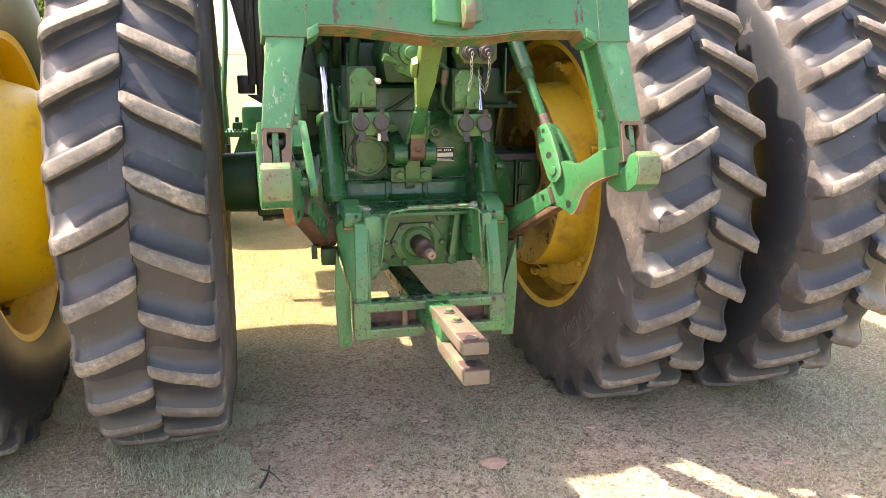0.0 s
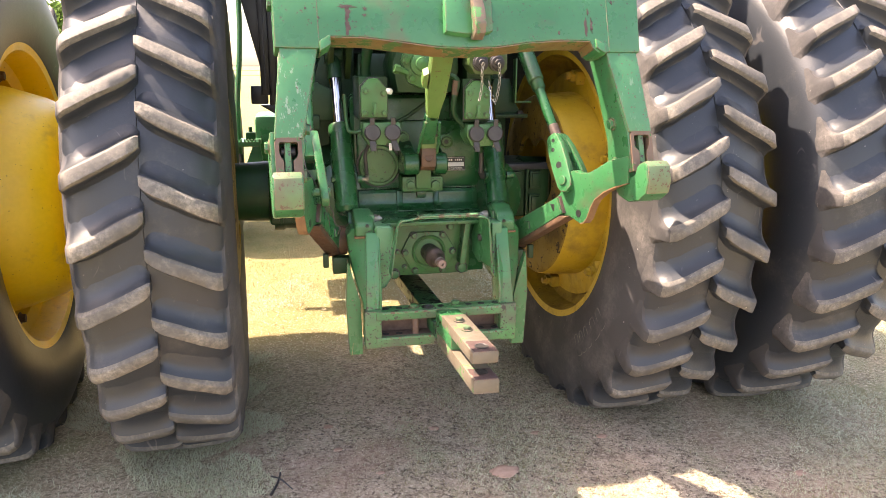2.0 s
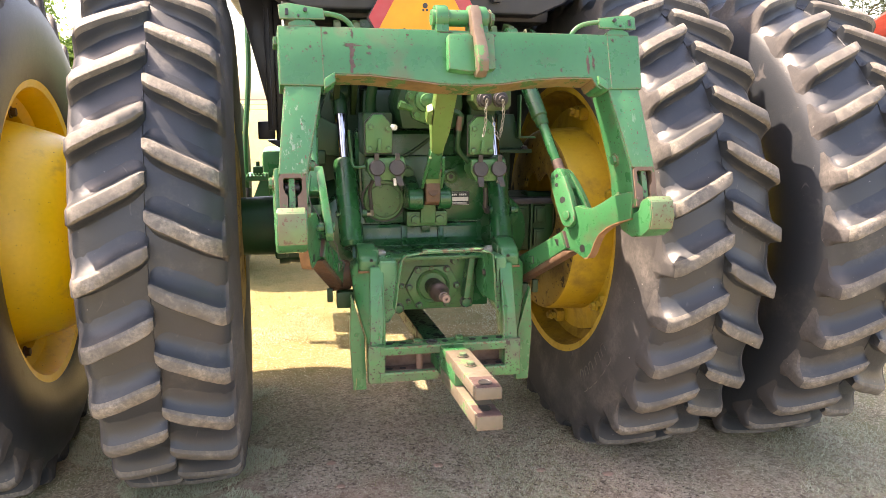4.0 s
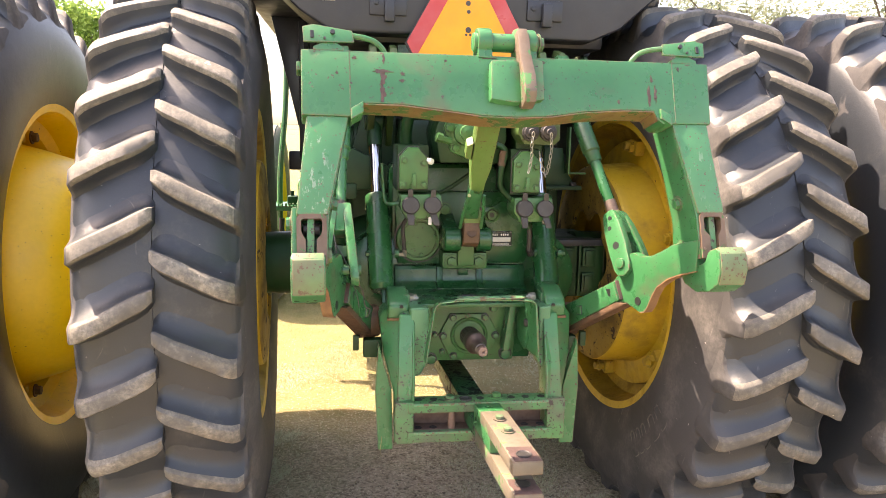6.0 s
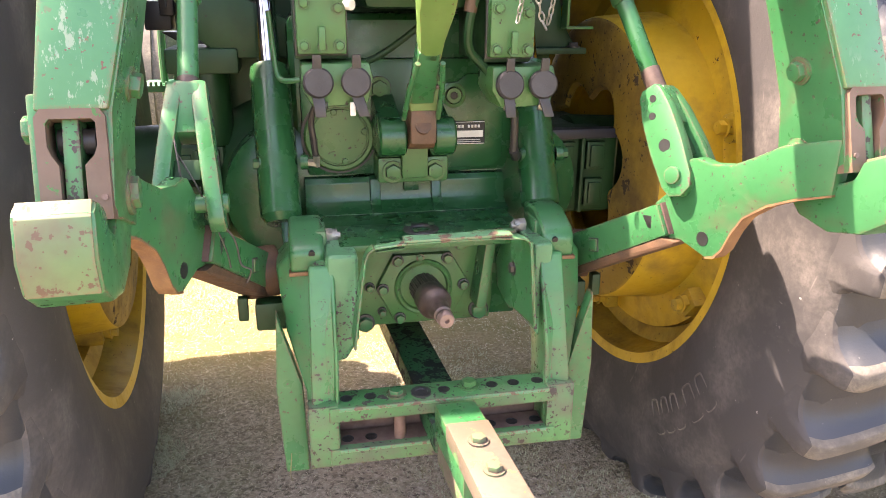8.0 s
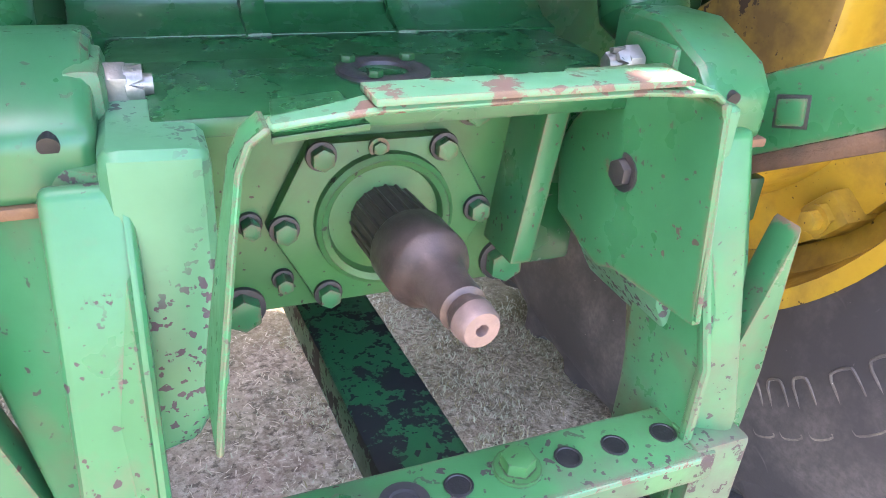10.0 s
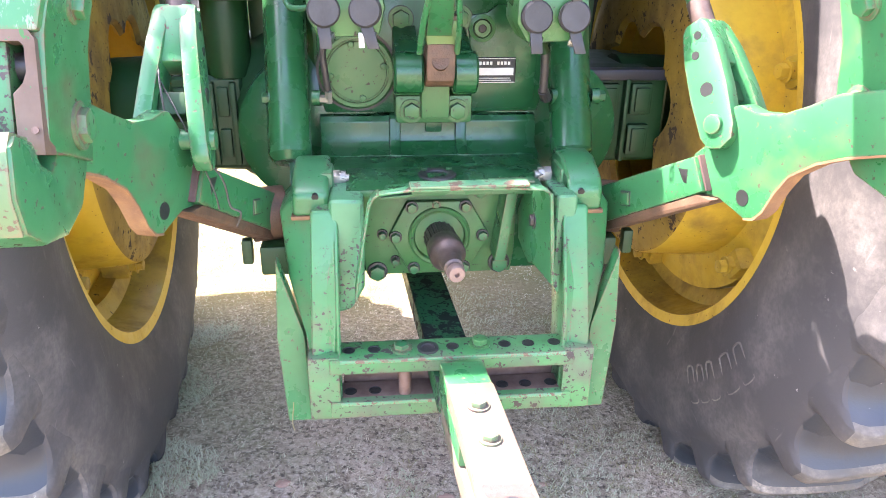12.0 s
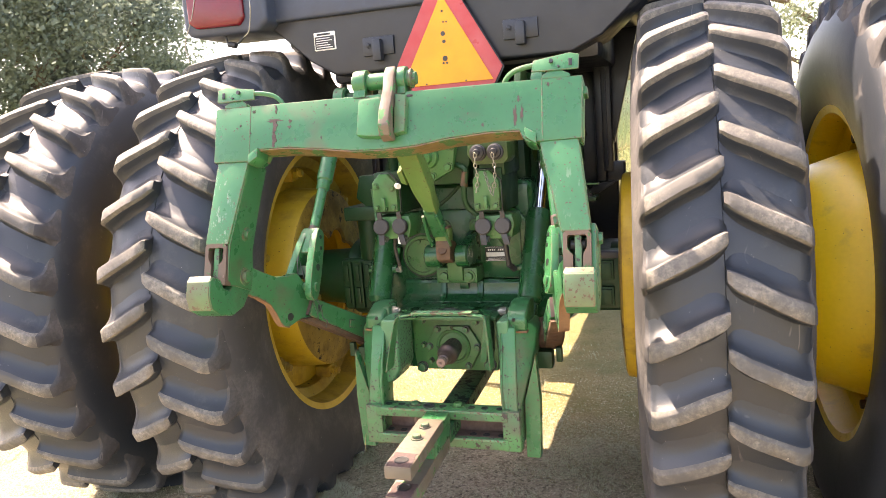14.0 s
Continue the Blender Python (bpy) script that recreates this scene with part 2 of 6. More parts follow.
SPECKLED = paint("speckled_green_paint", (0.048, 0.181, 0.078), (0.076, 0.230, 0.118), 0.36, 0.66, rust=(0.060, 0.042, 0.05), chip_scale=40, speck=0.575)
PRIMER = paint("green_paint_over_pink_primer", (0.052, 0.196, 0.084), (0.088, 0.245, 0.134), 0.42, 0.545, rust=(0.125, 0.078, 0.055), chip_scale=44, speck=0.64, wear=0.005, wear_col=(0.15, 0.10, 0.06))
NOSE_PAINT = paint("worn_nose_paint", (0.070, 0.165, 0.060), (0.125, 0.155, 0.085), 0.42, 0.60, rust=(0.105, 0.068, 0.045), grime=(0.115, 0.085, 0.055), grime_at=0.46, chip_scale=48, speck=0.63, wear=0.008, wear_col=(0.12, 0.08, 0.05))
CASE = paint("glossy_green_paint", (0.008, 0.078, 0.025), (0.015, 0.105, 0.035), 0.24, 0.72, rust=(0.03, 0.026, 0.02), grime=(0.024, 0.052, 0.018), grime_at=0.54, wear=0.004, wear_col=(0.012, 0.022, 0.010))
# grimy green for recessed parts, interior shade put into its base colour
SHADE_GREEN = paint("grimy_shaded_green_paint", (0.005, 0.038, 0.011), (0.011, 0.055, 0.016), 0.42, 0.70, spec=0.35, rust=(0.03, 0.026, 0.02), grime=(0.018, 0.032, 0.013), grime_at=0.52, wear=0.004, wear_col=(0.012, 0.020, 0.010))
COVER = paint("light_green_casting", (0.034, 0.139, 0.040), (0.053, 0.174, 0.056), 0.34, 0.68, rust=(0.035, 0.03, 0.02), grime=(0.065, 0.085, 0.028), grime_at=0.53, speck=0.68, wear=0.0035, wear_col=(0.035, 0.034, 0.020))
YELLOW = paint("yellow_paint", (0.75, 0.51, 0.010), (0.80, 0.56, 0.03), 0.36, 0.735, rust=(0.10, 0.055, 0.02), grime=(0.30, 0.19, 0.05), grime_at=0.6)
GRIMY_YELLOW = paint("grimy_yellow_paint", (0.50, 0.315, 0.014), (0.56, 0.365, 0.030), 0.5, 0.69, rust=(0.07, 0.045, 0.02), grime=(0.24, 0.15, 0.035), grime_at=0.50, chip_scale=26, speck=0.72)
GREASY = paint("greasy_yellow_paint", (0.36, 0.225, 0.015), (0.48, 0.31, 0.025), 0.45, 0.66, rust=(0.055, 0.032, 0.015), grime=(0.16, 0.095, 0.025), grime_at=0.44, chip_scale=26, speck=0.71)
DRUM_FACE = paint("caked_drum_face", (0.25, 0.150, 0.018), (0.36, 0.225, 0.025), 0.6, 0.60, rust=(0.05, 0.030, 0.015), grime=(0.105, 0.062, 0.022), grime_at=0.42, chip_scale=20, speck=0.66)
LATCH_PAINT = paint("rusted_latch_plate", (0.095, 0.060, 0.040), (0.15, 0.092, 0.060), 0.6, 0.58, rust=(0.045, 0.13, 0.045), grime=(0.065, 0.040, 0.028), grime_at=0.48, chip_scale=18, speck=0.66)
RUST = plain("rusty_steel", (0.125, 0.066, 0.036), 0.6, 0.1, 0.5, 34, (0.060, 0.036, 0.022), 0.45)
EDGE_RUST = plain("orange_rust", (0.22, 0.12, 0.05), 0.7, 0.0, 0.4, 30, (0.13, 0.065, 0.035), 0.3)
BARE = plain("worn_bare_steel", (0.50, 0.36, 0.29), 0.55, 0.25, 0.3, 26, (0.36, 0.20, 0.15), 0.25)
DARK_STEEL = plain("oily_dark_steel", (0.034, 0.034, 0.036), 0.45, 0.3, 0.4, 40, (0.055, 0.048, 0.045))
PTO_STEEL = plain("brown_oiled_steel", (0.115, 0.080, 0.066), 0.42, 0.3, 0.35, 50, (0.060, 0.042, 0.036))
BAR_GREEN = paint("oily_bar_paint", (0.010, 0.085, 0.030), (0.016, 0.11, 0.04), 0.35, 0.55, rust=(0.010, 0.010, 0.010), grime=(0.012, 0.012, 0.011), grime_at=0.55, chip_scale=22, speck=0.6, wear=0.014, wear_col=(0.008, 0.008, 0.008))
BAR_TOP = paint("greasy_worn_green_paint", (0.030, 0.155, 0.048), (0.055, 0.205, 0.075), 0.38, 0.60, rust=(0.052, 0.038, 0.034), grime=(0.105, 0.085, 0.068), grime_at=0.44, chip_scale=30, speck=0.63, wear=0.010, wear_col=(0.085, 0.055, 0.04))
PTO_TIP = plain("bare_pinkish_steel", (0.24, 0.165, 0.14), 0.45, 0.3, 0.25, 60)
CHROME = plain("chromed_rod", (0.62, 0.63, 0.65), 0.09, 1.0, 0.08, 10, None, 0.02)
ZINC = plain("zinc_plated_steel", (0.32, 0.31, 0.27), 0.35, 0.7, 0.3, 50)
BLACK_RUBBER = plain("black_cap_rubber", (0.040, 0.037, 0.038), 0.5, 0.0, 0.4, 30)
HOSE = plain("black_hose_rubber", (0.03, 0.03, 0.028), 0.5, 0.0, 0.3, 30)
CAB = plain("dark_cab_steel", (0.020, 0.023, 0.030), 0.38, 0.0, 0.3, 9)
CAB_GREY = plain("slate_cab_plastic", (0.042, 0.053, 0.078), 0.45, 0.0, 0.25, 9)
RED_LENS = plain("red_lamp_lens", (0.15, 0.008, 0.014), 0.15, 0.0, 0.2, 12)
SIGN_RED = plain("red_reflective_sheet", (0.40, 0.014, 0.020), 0.35, 0.0, 0.25, 9, (0.46, 0.075, 0.075))
SIGN_ORANGE = plain("orange_fluorescent_sheet", (0.74, 0.225, 0.006), 0.38, 0.0, 0.15, 5, (0.80, 0.33, 0.008))
WHITE = plain("white_label", (0.75, 0.73, 0.68), 0.5, 0.0, 0.15, 40)
BLACK = plain("black_print", (0.015, 0.015, 0.015), 0.5, 0.0, 0.2, 40)


def rubber(name, base, dusty, at, rough=0.40, spec=0.6, mottle=1.0):
    m, nt, b = new_mat(name)
    dust = maths(nt, "MULTIPLY", ramp(nt, tex(nt, 5, 6, 0.65), at, at + 0.3), ramp(nt, tex(nt, 90, 4, 0.7), 0.32, 0.62, 0.30, 1.0))
    dust = maths(nt, "MULTIPLY", dust, ramp(nt, tex(nt, 48, 6, 0.75, offset=19.0), 0.40, 0.58, mottle, 1.0))
    col = mix(nt, dust, mix(nt, ramp(nt, tex(nt, 2.2, 3), 0.3, 0.7), base, tuple(v * 1.25 for v in base)), dusty)
    col = mix(nt, ramp(nt, tex(nt, 46, 5, 0.7, offset=9.0), 0.69, 0.72), col, tuple(min(1, v * 1.3 + 0.05) for v in dusty))
    # fine pale scuff lines
    line = maths(nt, "ABSOLUTE", maths(nt, "SUBTRACT", tex(nt, 4.5, 2, 0.5, (1, 1, 0.45), offset=12.0), 0.5), 0.0)
    scuff = maths(nt, "MULTIPLY", ramp(nt, line, 0.0015, 0.004, 1.0, 0.0), ramp(nt, tex(nt, 9, 3, 0.6, offset=15.0), 0.57, 0.65, 0.0, 0.18))
    col = mix(nt, scuff, col, (0.34, 0.30, 0.27))
    nt.links.new(col, b.inputs["Base Color"])
    nt.links.new(maths(nt, "ADD", rough, maths(nt, "MULTIPLY", dust, (0.95 - rough) * 0.7)), b.inputs["Roughness"])
    b.inputs["Specular IOR Level"].default_value = spec
    bump(nt, b, maths(nt, "ADD", tex(nt, 120, 4, 0.7), maths(nt, "MULTIPLY", tex(nt, 14, 3), 2.0)), 0.16, 0.003)
    return m


TYRE = rubber("tyre_rubber", (0.0190, 0.0230, 0.0280), (0.125, 0.117, 0.103), 0.56, 0.42, 0.5, 0.35)
SIDEWALL = rubber("dusty_sidewall_rubber", (0.050, 0.048, 0.048), (0.165, 0.150, 0.135), 0.46, 0.70, 0.2)
LUG = rubber("dusty_lug_rubber", (0.075, 0.070, 0.062), (0.30, 0.265, 0.215), 0.38, 0.65, 0.3, 0.25)

# ---- ground: worn dirt behind the tractor, dry lawn and field beyond, one sheet to the horizon ----
G = 0.04


def ground_height(x, y):
    near = math.exp(-((x / 9) ** 2 + ((y - 3) / 9) ** 2))
    return G + near * (0.018 * noise.noise((x * 0.9, y * 0.9, 0)) + 0.007 * noise.noise((x * 4.3, y * 4.3, 5)) + 0.004 * noise.noise((x * 13, y * 13, 9))) \
        + 0.35 * noise.noise((x * 0.012, y * 0.012, 3)) * (1 - near) * min(1.0, max(0.0, (math.hypot(x, y) - 12) / 60))


def ground_lines(lo, hi, mid0, mid1, step):
    out, v, d = [], mid0, step
    while v > lo:
        d *= 1.16
        v -= d
        out.append(v)
    out = out[::-1]
    v = mid0
    while v < mid1:
        out.append(v)
        v += step
    d = step
    while v < hi:
        out.append(v)
        v += d
        d *= 1.16
    return out


def ground_material():
    m, nt, b = new_mat("dirt_and_dry_grass")
    geo = nt.nodes.new("ShaderNodeNewGeometry")
    sep = nt.nodes.new("ShaderNodeSeparateXYZ")
    nt.links.new(geo.outputs["Position"], sep.inputs[0])
    big = tex(nt, 0.75, 5, 0.6)
    mid = tex(nt, 6, 6, 0.7)
    fine = tex(nt, 70, 5, 0.75)
    litter = tex(nt, 38, 6, 0.8, (1.0, 0.45, 1.0), offset=4)
    dirt = mix(nt, ramp(nt, tex(nt, 2.6, 5, 0.65, offset=11), 0.40, 0.62), (0.41, 0.315, 0.238), (0.325, 0.265, 0.185))
    dirt = mix(nt, ramp(nt, tex(nt, 3.4, 8, 0.72, offset=31), 0.47, 0.60, 0.0, 0.85), dirt, (0.22, 0.225, 0.125))
    dirt = mix(nt, ramp(nt, mid, 0.42, 0.64, 0.0, 0.5), dirt, (0.48, 0.375, 0.29))
    dirt = mix(nt, ramp(nt, tex(nt, 17, 6, 0.7, offset=17), 0.47, 0.60, 0.0, 0.7), dirt, (0.155, 0.122, 0.09))
    dirt = mix(nt, ramp(nt, fine, 0.47, 0.66, 0.0, 0.75), dirt, (0.66, 0.55, 0.43))
    dirt = mix(nt, ramp(nt, litter, 0.58, 0.66, 0.0, 0.5), dirt, (0.60, 0.52, 0.36))
    dirt = mix(nt, ramp(nt, tex(nt, 62, 5, 0.7, offset=6), 0.53, 0.62, 0.0, 0.8), dirt, (0.060, 0.048, 0.037))
    dirt = mix(nt, ramp(nt, tex(nt, 1.1, 5, 0.6, offset=21), 0.56, 0.68, 0.0, 0.5), dirt, (0.40, 0.245, 0.185))
    thatch = mix(nt, ramp(nt, fine, 0.38, 0.66), (0.15, 0.128, 0.08), (0.47, 0.40, 0.27))
    thatch = mix(nt, ramp(nt, mid, 0.45, 0.62, 0.0, 0.6), thatch, (0.21, 0.225, 0.115))
    # grass takes over to the sides and ahead of the rear wheels
    side = nt.nodes.new("ShaderNodeMath")
    side.operation = "ABSOLUTE"
    nt.links.new(sep.outputs["X"], side.inputs[0])
    away = maths(nt, "ADD", maths(nt, "MULTIPLY", side.outputs[0], 0.30), maths(nt, "MULTIPLY", maths(nt, "ABSOLUTE", maths(nt, "SUBTRACT", sep.outputs["Y"], 2.3), 0.0), 0.36))
    worn = ramp(nt, maths(nt, "ADD", away, maths(nt, "MULTIPLY", big, 0.7)), 0.70, 1.15)
    near = mix(nt, worn, dirt, thatch)
    straw = mix(nt, ramp(nt, tex(nt, 1.3, 6, 0.65, offset=2), 0.35, 0.7), (0.235, 0.185, 0.085), (0.165, 0.15, 0.062))
    straw = mix(nt, ramp(nt, tex(nt, 5.5, 6, 0.7, offset=41), 0.48, 0.62, 0.0, 0.6), straw, (0.115, 0.125, 0.045))
    straw = mix(nt, ramp(nt, fine, 0.40, 0.72, 0.0, 0.5), straw, (0.33, 0.275, 0.145))
    far = ramp(nt, maths(nt, "ADD", sep.outputs["Y"], maths(nt, "MULTIPLY", mid, 0.8)), 4.1, 4.6)
    col = mix(nt, far, near, straw)
    field = mix(nt, tex(nt, 0.05, 5, 0.6), (0.26, 0.245, 0.10), (0.17, 0.20, 0.07))
    col = mix(nt, ramp(nt, sep.outputs["Y"], 14, 40), col, field)
    nt.links.new(col, b.inputs["Base Color"])
    b.inputs["Roughness"].default_value = 0.95
    b.inputs["Specular IOR Level"].default_value = 0.15
    bump(nt, b, maths(nt, "ADD", maths(nt, "ADD", fine, maths(nt, "MULTIPLY", litter, 0.6)), maths(nt, "MULTIPLY", mid, 2.0)), 0.75, 0.022)
    return m


GROUND = ground_material()
bm = bmesh.new()
gx, gy = ground_lines(-700, 700, -4.0, 4.0, 0.075), ground_lines(-250, 1400, 0.6, 7.0, 0.075)
grid = [[bm.verts.new((x, y, ground_height(x, y))) for x in gx] for y in gy]
for r0, r1 in zip(grid, grid[1:]):
    for k in range(len(gx) - 1):
        bm.faces.new((r0[k], r0[k + 1], r1[k + 1], r1[k]))
ground = part("ground", bm, GROUND, sharp=180)
tagged(ground, "pinkish worn dirt with dry thatch, running into straw-coloured lawn and field", "ground", kind="structure")

GRASS_A = plain("dry_grass_blades", (0.28, 0.235, 0.12), 0.8, 0.0, 0.4, 3, (0.19, 0.17, 0.075), 0.0)
LITTER = plain("bleached_straw", (0.66, 0.57, 0.42), 0.8, 0.0, 0.4, 5, (0.44, 0.36, 0.24), 0.0)
GRASS_B = plain("green_grass_blades", (0.33, 0.35, 0.21), 0.6, 0.0, 0.4, 3, (0.48, 0.48, 0.33), 0.0)


def blades(name, count, region, size, mat, label, lay=0.0, clump=0.0):
    """Single bent blades strewn over a stretch of ground; lay is how flat they lie."""
    rng = random.Random(name)
    verts, faces = [], []
    x0, x1, y0, y1 = region
    n = 0
    while n < count:
        x, y = rng.uniform(x0, x1), rng.uniform(y0, y1)
        if clump and noise.noise((x * 1.7, y * 1.7, 20)) + 0.5 * noise.noise((x * 6, y * 6, 2)) < clump * rng.uniform(0.4, 1.2):
            if rng.random() < 0.93:
                n += 0.1
                continue
        a, l, wd = rng.uniform(0, math.tau), rng.uniform(*size), rng.uniform(0.0006, 0.0014)
        z = ground_height(x, y) - 0.002
        d, s = Vector((math.cos(a), math.sin(a), 0)), Vector((-math.sin(a), math.cos(a), 0)) * wd
        tip = lay * rng.uniform(0.75, 1.0) + (1 - lay) * rng.uniform(0.15, 0.8)
        p = Vector((x, y, z + 0.004 * lay))
        q = p + d * l * 0.5 * tip + Vector((0, 0, l * 0.55 * (1 - lay * 0.93)))
        e = p + d * l * tip + Vector((0, 0, l * (0.85 - 0.4 * tip) * (1 - lay * 0.97)))
        k = len(verts)
        verts += [tuple(S * v for v in c) for c in (p - s, p + s, q + s * 0.8, q - s * 0.8, e)]
        faces += [(k, k + 1, k + 2, k + 3), (k + 3, k + 2, k + 4)]
        n += 1
    me = bpy.data.meshes.new(name)
    me.from_pydata(verts, [], faces)
    me.materials.append(mat)
    return tagged(new(name, me), label, "grass", kind="stuff")


# ---- rear wheels: two each side on one hub ----
AX_Y, AX_Z = 3.165, 0.86


def tyre_mesh(xc):
    """The smooth carcass of a tyre about the axle at xc, standing flat on the ground."""
    prof = [(-0.196, 0.515), (-0.208, 0.53), (-0.222, 0.60), (-0.229, 0.665), (-0.226, 0.715), (-0.2165, 0.759), (-0.198, 0.798), (-0.168, 0.8205), (-0.12, 0.834), (-0.06, 0.8425), (0, 0.846)]
    prof += [(-a, r) for a, r in prof[-2::-1]] + [(0.17, 0.50), (-0.17, 0.50)]
    bm = lathe(prof, (xc, AX_Y, AX_Z), (1, 0, 0), 112, close=True)
    for v in bm.verts:
        if v.co.z < G - 0.004:
            squash = G - 0.004 - v.co.z
            v.co.z = G - 0.004
            v.co.x += math.copysign(squash * 0.3, v.co.x - xc)
    for f in bm.faces:
        c = f.calc_center_median()
        f.material_index = 1 if math.hypot(c.y - AX_Y, c.z - AX_Z) < 0.785 and c.z > G + 0.01 else 0
    return bm


def seam(tyre, xc):
    """The fine mould line round the middle of a tread."""
    part("mould_seam", lathe([(-0.0014, 0.8455), (0.0, 0.8485), (0.0014, 0.8455)], (xc - 0.004, AX_Y, AX_Z), (1, 0, 0), 96), TYRE, tyre)


def lug_mesh(side, jig):
    """One tread lug at the rear of a wheel whose axle runs through the origin."""
    def base(x):
        pts = [(0.0, 0.846), (0.06, 0.8425), (0.12, 0.834), (0.168, 0.8205), (0.198, 0.798), (0.2165, 0.759)]
        for (x0, r0), (x1, r1) in zip(pts, pts[1:]):
            if x <= x1:
                return r0 + (r1 - r0) * (x - x0) / (x1 - x0)
        return pts[-1][1]

    line = [(0.000, 1.5, 0.012), (0.008, 1.25, 0.015), (0.018, 0.85, 0.0165), (0.032, 0.35, 0.017), (0.052, -0.35, 0.017), (0.074, -1.05, 0.017), (0.095, -1.7, 0.017), (0.118, -2.37, 0.0172),
            (0.140, -3.0, 0.0176), (0.160, -3.6, 0.018), (0.176, -4.05, 0.0184), (0.186, -4.32, 0.0186), (0.194, -4.52, 0.0186)]
    # across the lug: how far out past the top's edge, and how far down from top (0) to carcass (1)
    below = [(0.030, 1.16), (0.021, 1.02), (0.0125, 0.86), (0.0075, 0.60), (0.004, 0.30), (0.0012, 0.06), (-0.002, 0.0)]
    above = [(-0.002, 0.0), (0.0015, 0.05), (0.0065, 0.24), (0.013, 0.46), (0.021, 0.66), (0.032, 0.82), (0.046, 0.93), (0.062, 1.0), (0.078, 1.07)]
    bm = bmesh.new()
    rows = []
    for k, (x, dth, hw) in enumerate(line):
        th = math.radians(dth + 0.10 * jig * math.sin(k * 1.1 + jig * 9))
        top = 0.889 - 0.013 * (x / 0.2) ** 2 - (0.007, 0.002, 0)[min(k, 2)] - 21.0 * max(0.0, x - 0.168) ** 2
        low = base(x)
        q = (0.35, 0.55, 0.75, 0.9, 1.0)[min(k, 4)]
        row = []
        for i, (o, d) in enumerate([(-hw - o * q, d) for o, d in below] + [(hw + o * q, d) for o, d in above]):
            rough = noise.noise((x * 55 + jig * 31, i * 2.1, side * 4.0))
            t = th + (o + (0.0016 * rough if 3 <= i <= 10 else 0)) / 0.87
            r = top + (low - top) * d - (0.0022 * max(0.0, rough) if 5 <= i <= 8 else 0)
            row.append(bm.verts.new((side * (x - 0.003), -r * math.cos(t), r * math.sin(t))))
        rows.append(row)
    n = len(rows[0])
    for u, v in zip(rows, rows[1:]):
        for i in range(n - 1):
            bm.faces.new((u[i], u[i + 1], v[i + 1], v[i])).material_index = 1 if 4 <= i <= 8 else 0
    bm.faces.new(rows[0]).material_index = 0
    # the outer end runs down the shoulder and into the sidewall
    for x, r0, fall in ((0.1990, 0.785, 0.14), (0.2035, 0.776, 0.42), (0.2090, 0.765, 0.76), (0.2200, 0.735, 1.0)):
        end = []
        for vtx in rows[-1]:
            r = math.hypot(vtx.co.y, vtx.co.z)
            k = (r + (r0 - r) * fall) / r
            end.append(bm.verts.new((side * x, vtx.co.y * k, vtx.co.z * k)))
        for i in range(n - 1):
            bm.faces.new((rows[-1][i], rows[-1][i + 1], end[i + 1], end[i])).material_index = 2
        rows.append(end)
    for v in bm.verts:
        v.co *= S
    return mesh_of("lug", bm, [TYRE, LUG, SIDEWALL], 48)


LUGS = {(sd, k): lug_mesh(sd, 0.9 * math.sin(k * 2.1 + sd)) for sd in (-1, 1) for k in range(5)}


def tread(tyre, xc, n, right, left):
    """Sets n lugs a side round a tyre, at the angles given above the rear."""
    for sd, phase in ((1, right), (-1, left)):
        for k in range(n):
            o = new("lug", LUGS[sd, (k * 7 + k // 3) % 5])
            o.parent = tyre
            o.location = Vector((xc, AX_Y, AX_Z)) * S - WHERE[tyre]
            o.rotation_euler = (-radians(phase + 360.0 * k / n), 0, 0)


def rim_mesh(xc):
    prof = [(-0.205, 0.535), (-0.198, 0.540), (-0.190, 0.530), (-0.186, 0.505), (-0.150, 0.498), (-0.105, 0.492), (-0.085, 0.455), (-0.04, 0.448), (0.04, 0.448),
            (0.085, 0.455), (0.105, 0.492), (0.15, 0.498), (0.186, 0.505), (0.19, 0.530), (0.198, 0.54), (0.205, 0.535), (0.196, 0.498), (0.15, 0.487), (0.11, 0.480),
            (0.09, 0.444), (0.04, 0.437), (-0.04, 0.437), (-0.09, 0.444), (-0.11, 0.480), (-0.15, 0.487), (-0.196, 0.498)]
    return lathe(prof, (xc, AX_Y, AX_Z), (1, 0, 0), 96, close=True)


def clamp(x, side):
    """A wedge clamp that holds the rim on the wheel centre."""
    def make(p, a):
        bm = box(-0.040, 0.03, -0.030, 0.030, -0.028, 0.022, 0.008)
        add(bm, box(-0.056, -0.03, -0.016, 0.016, -0.016, 0.010, 0.005))
        bm = sided(bm, side)
        return moved(bm, Matrix.Translation(p) @ Matrix.Rotation(a - math.pi / 2, 4, "X"))
    return make


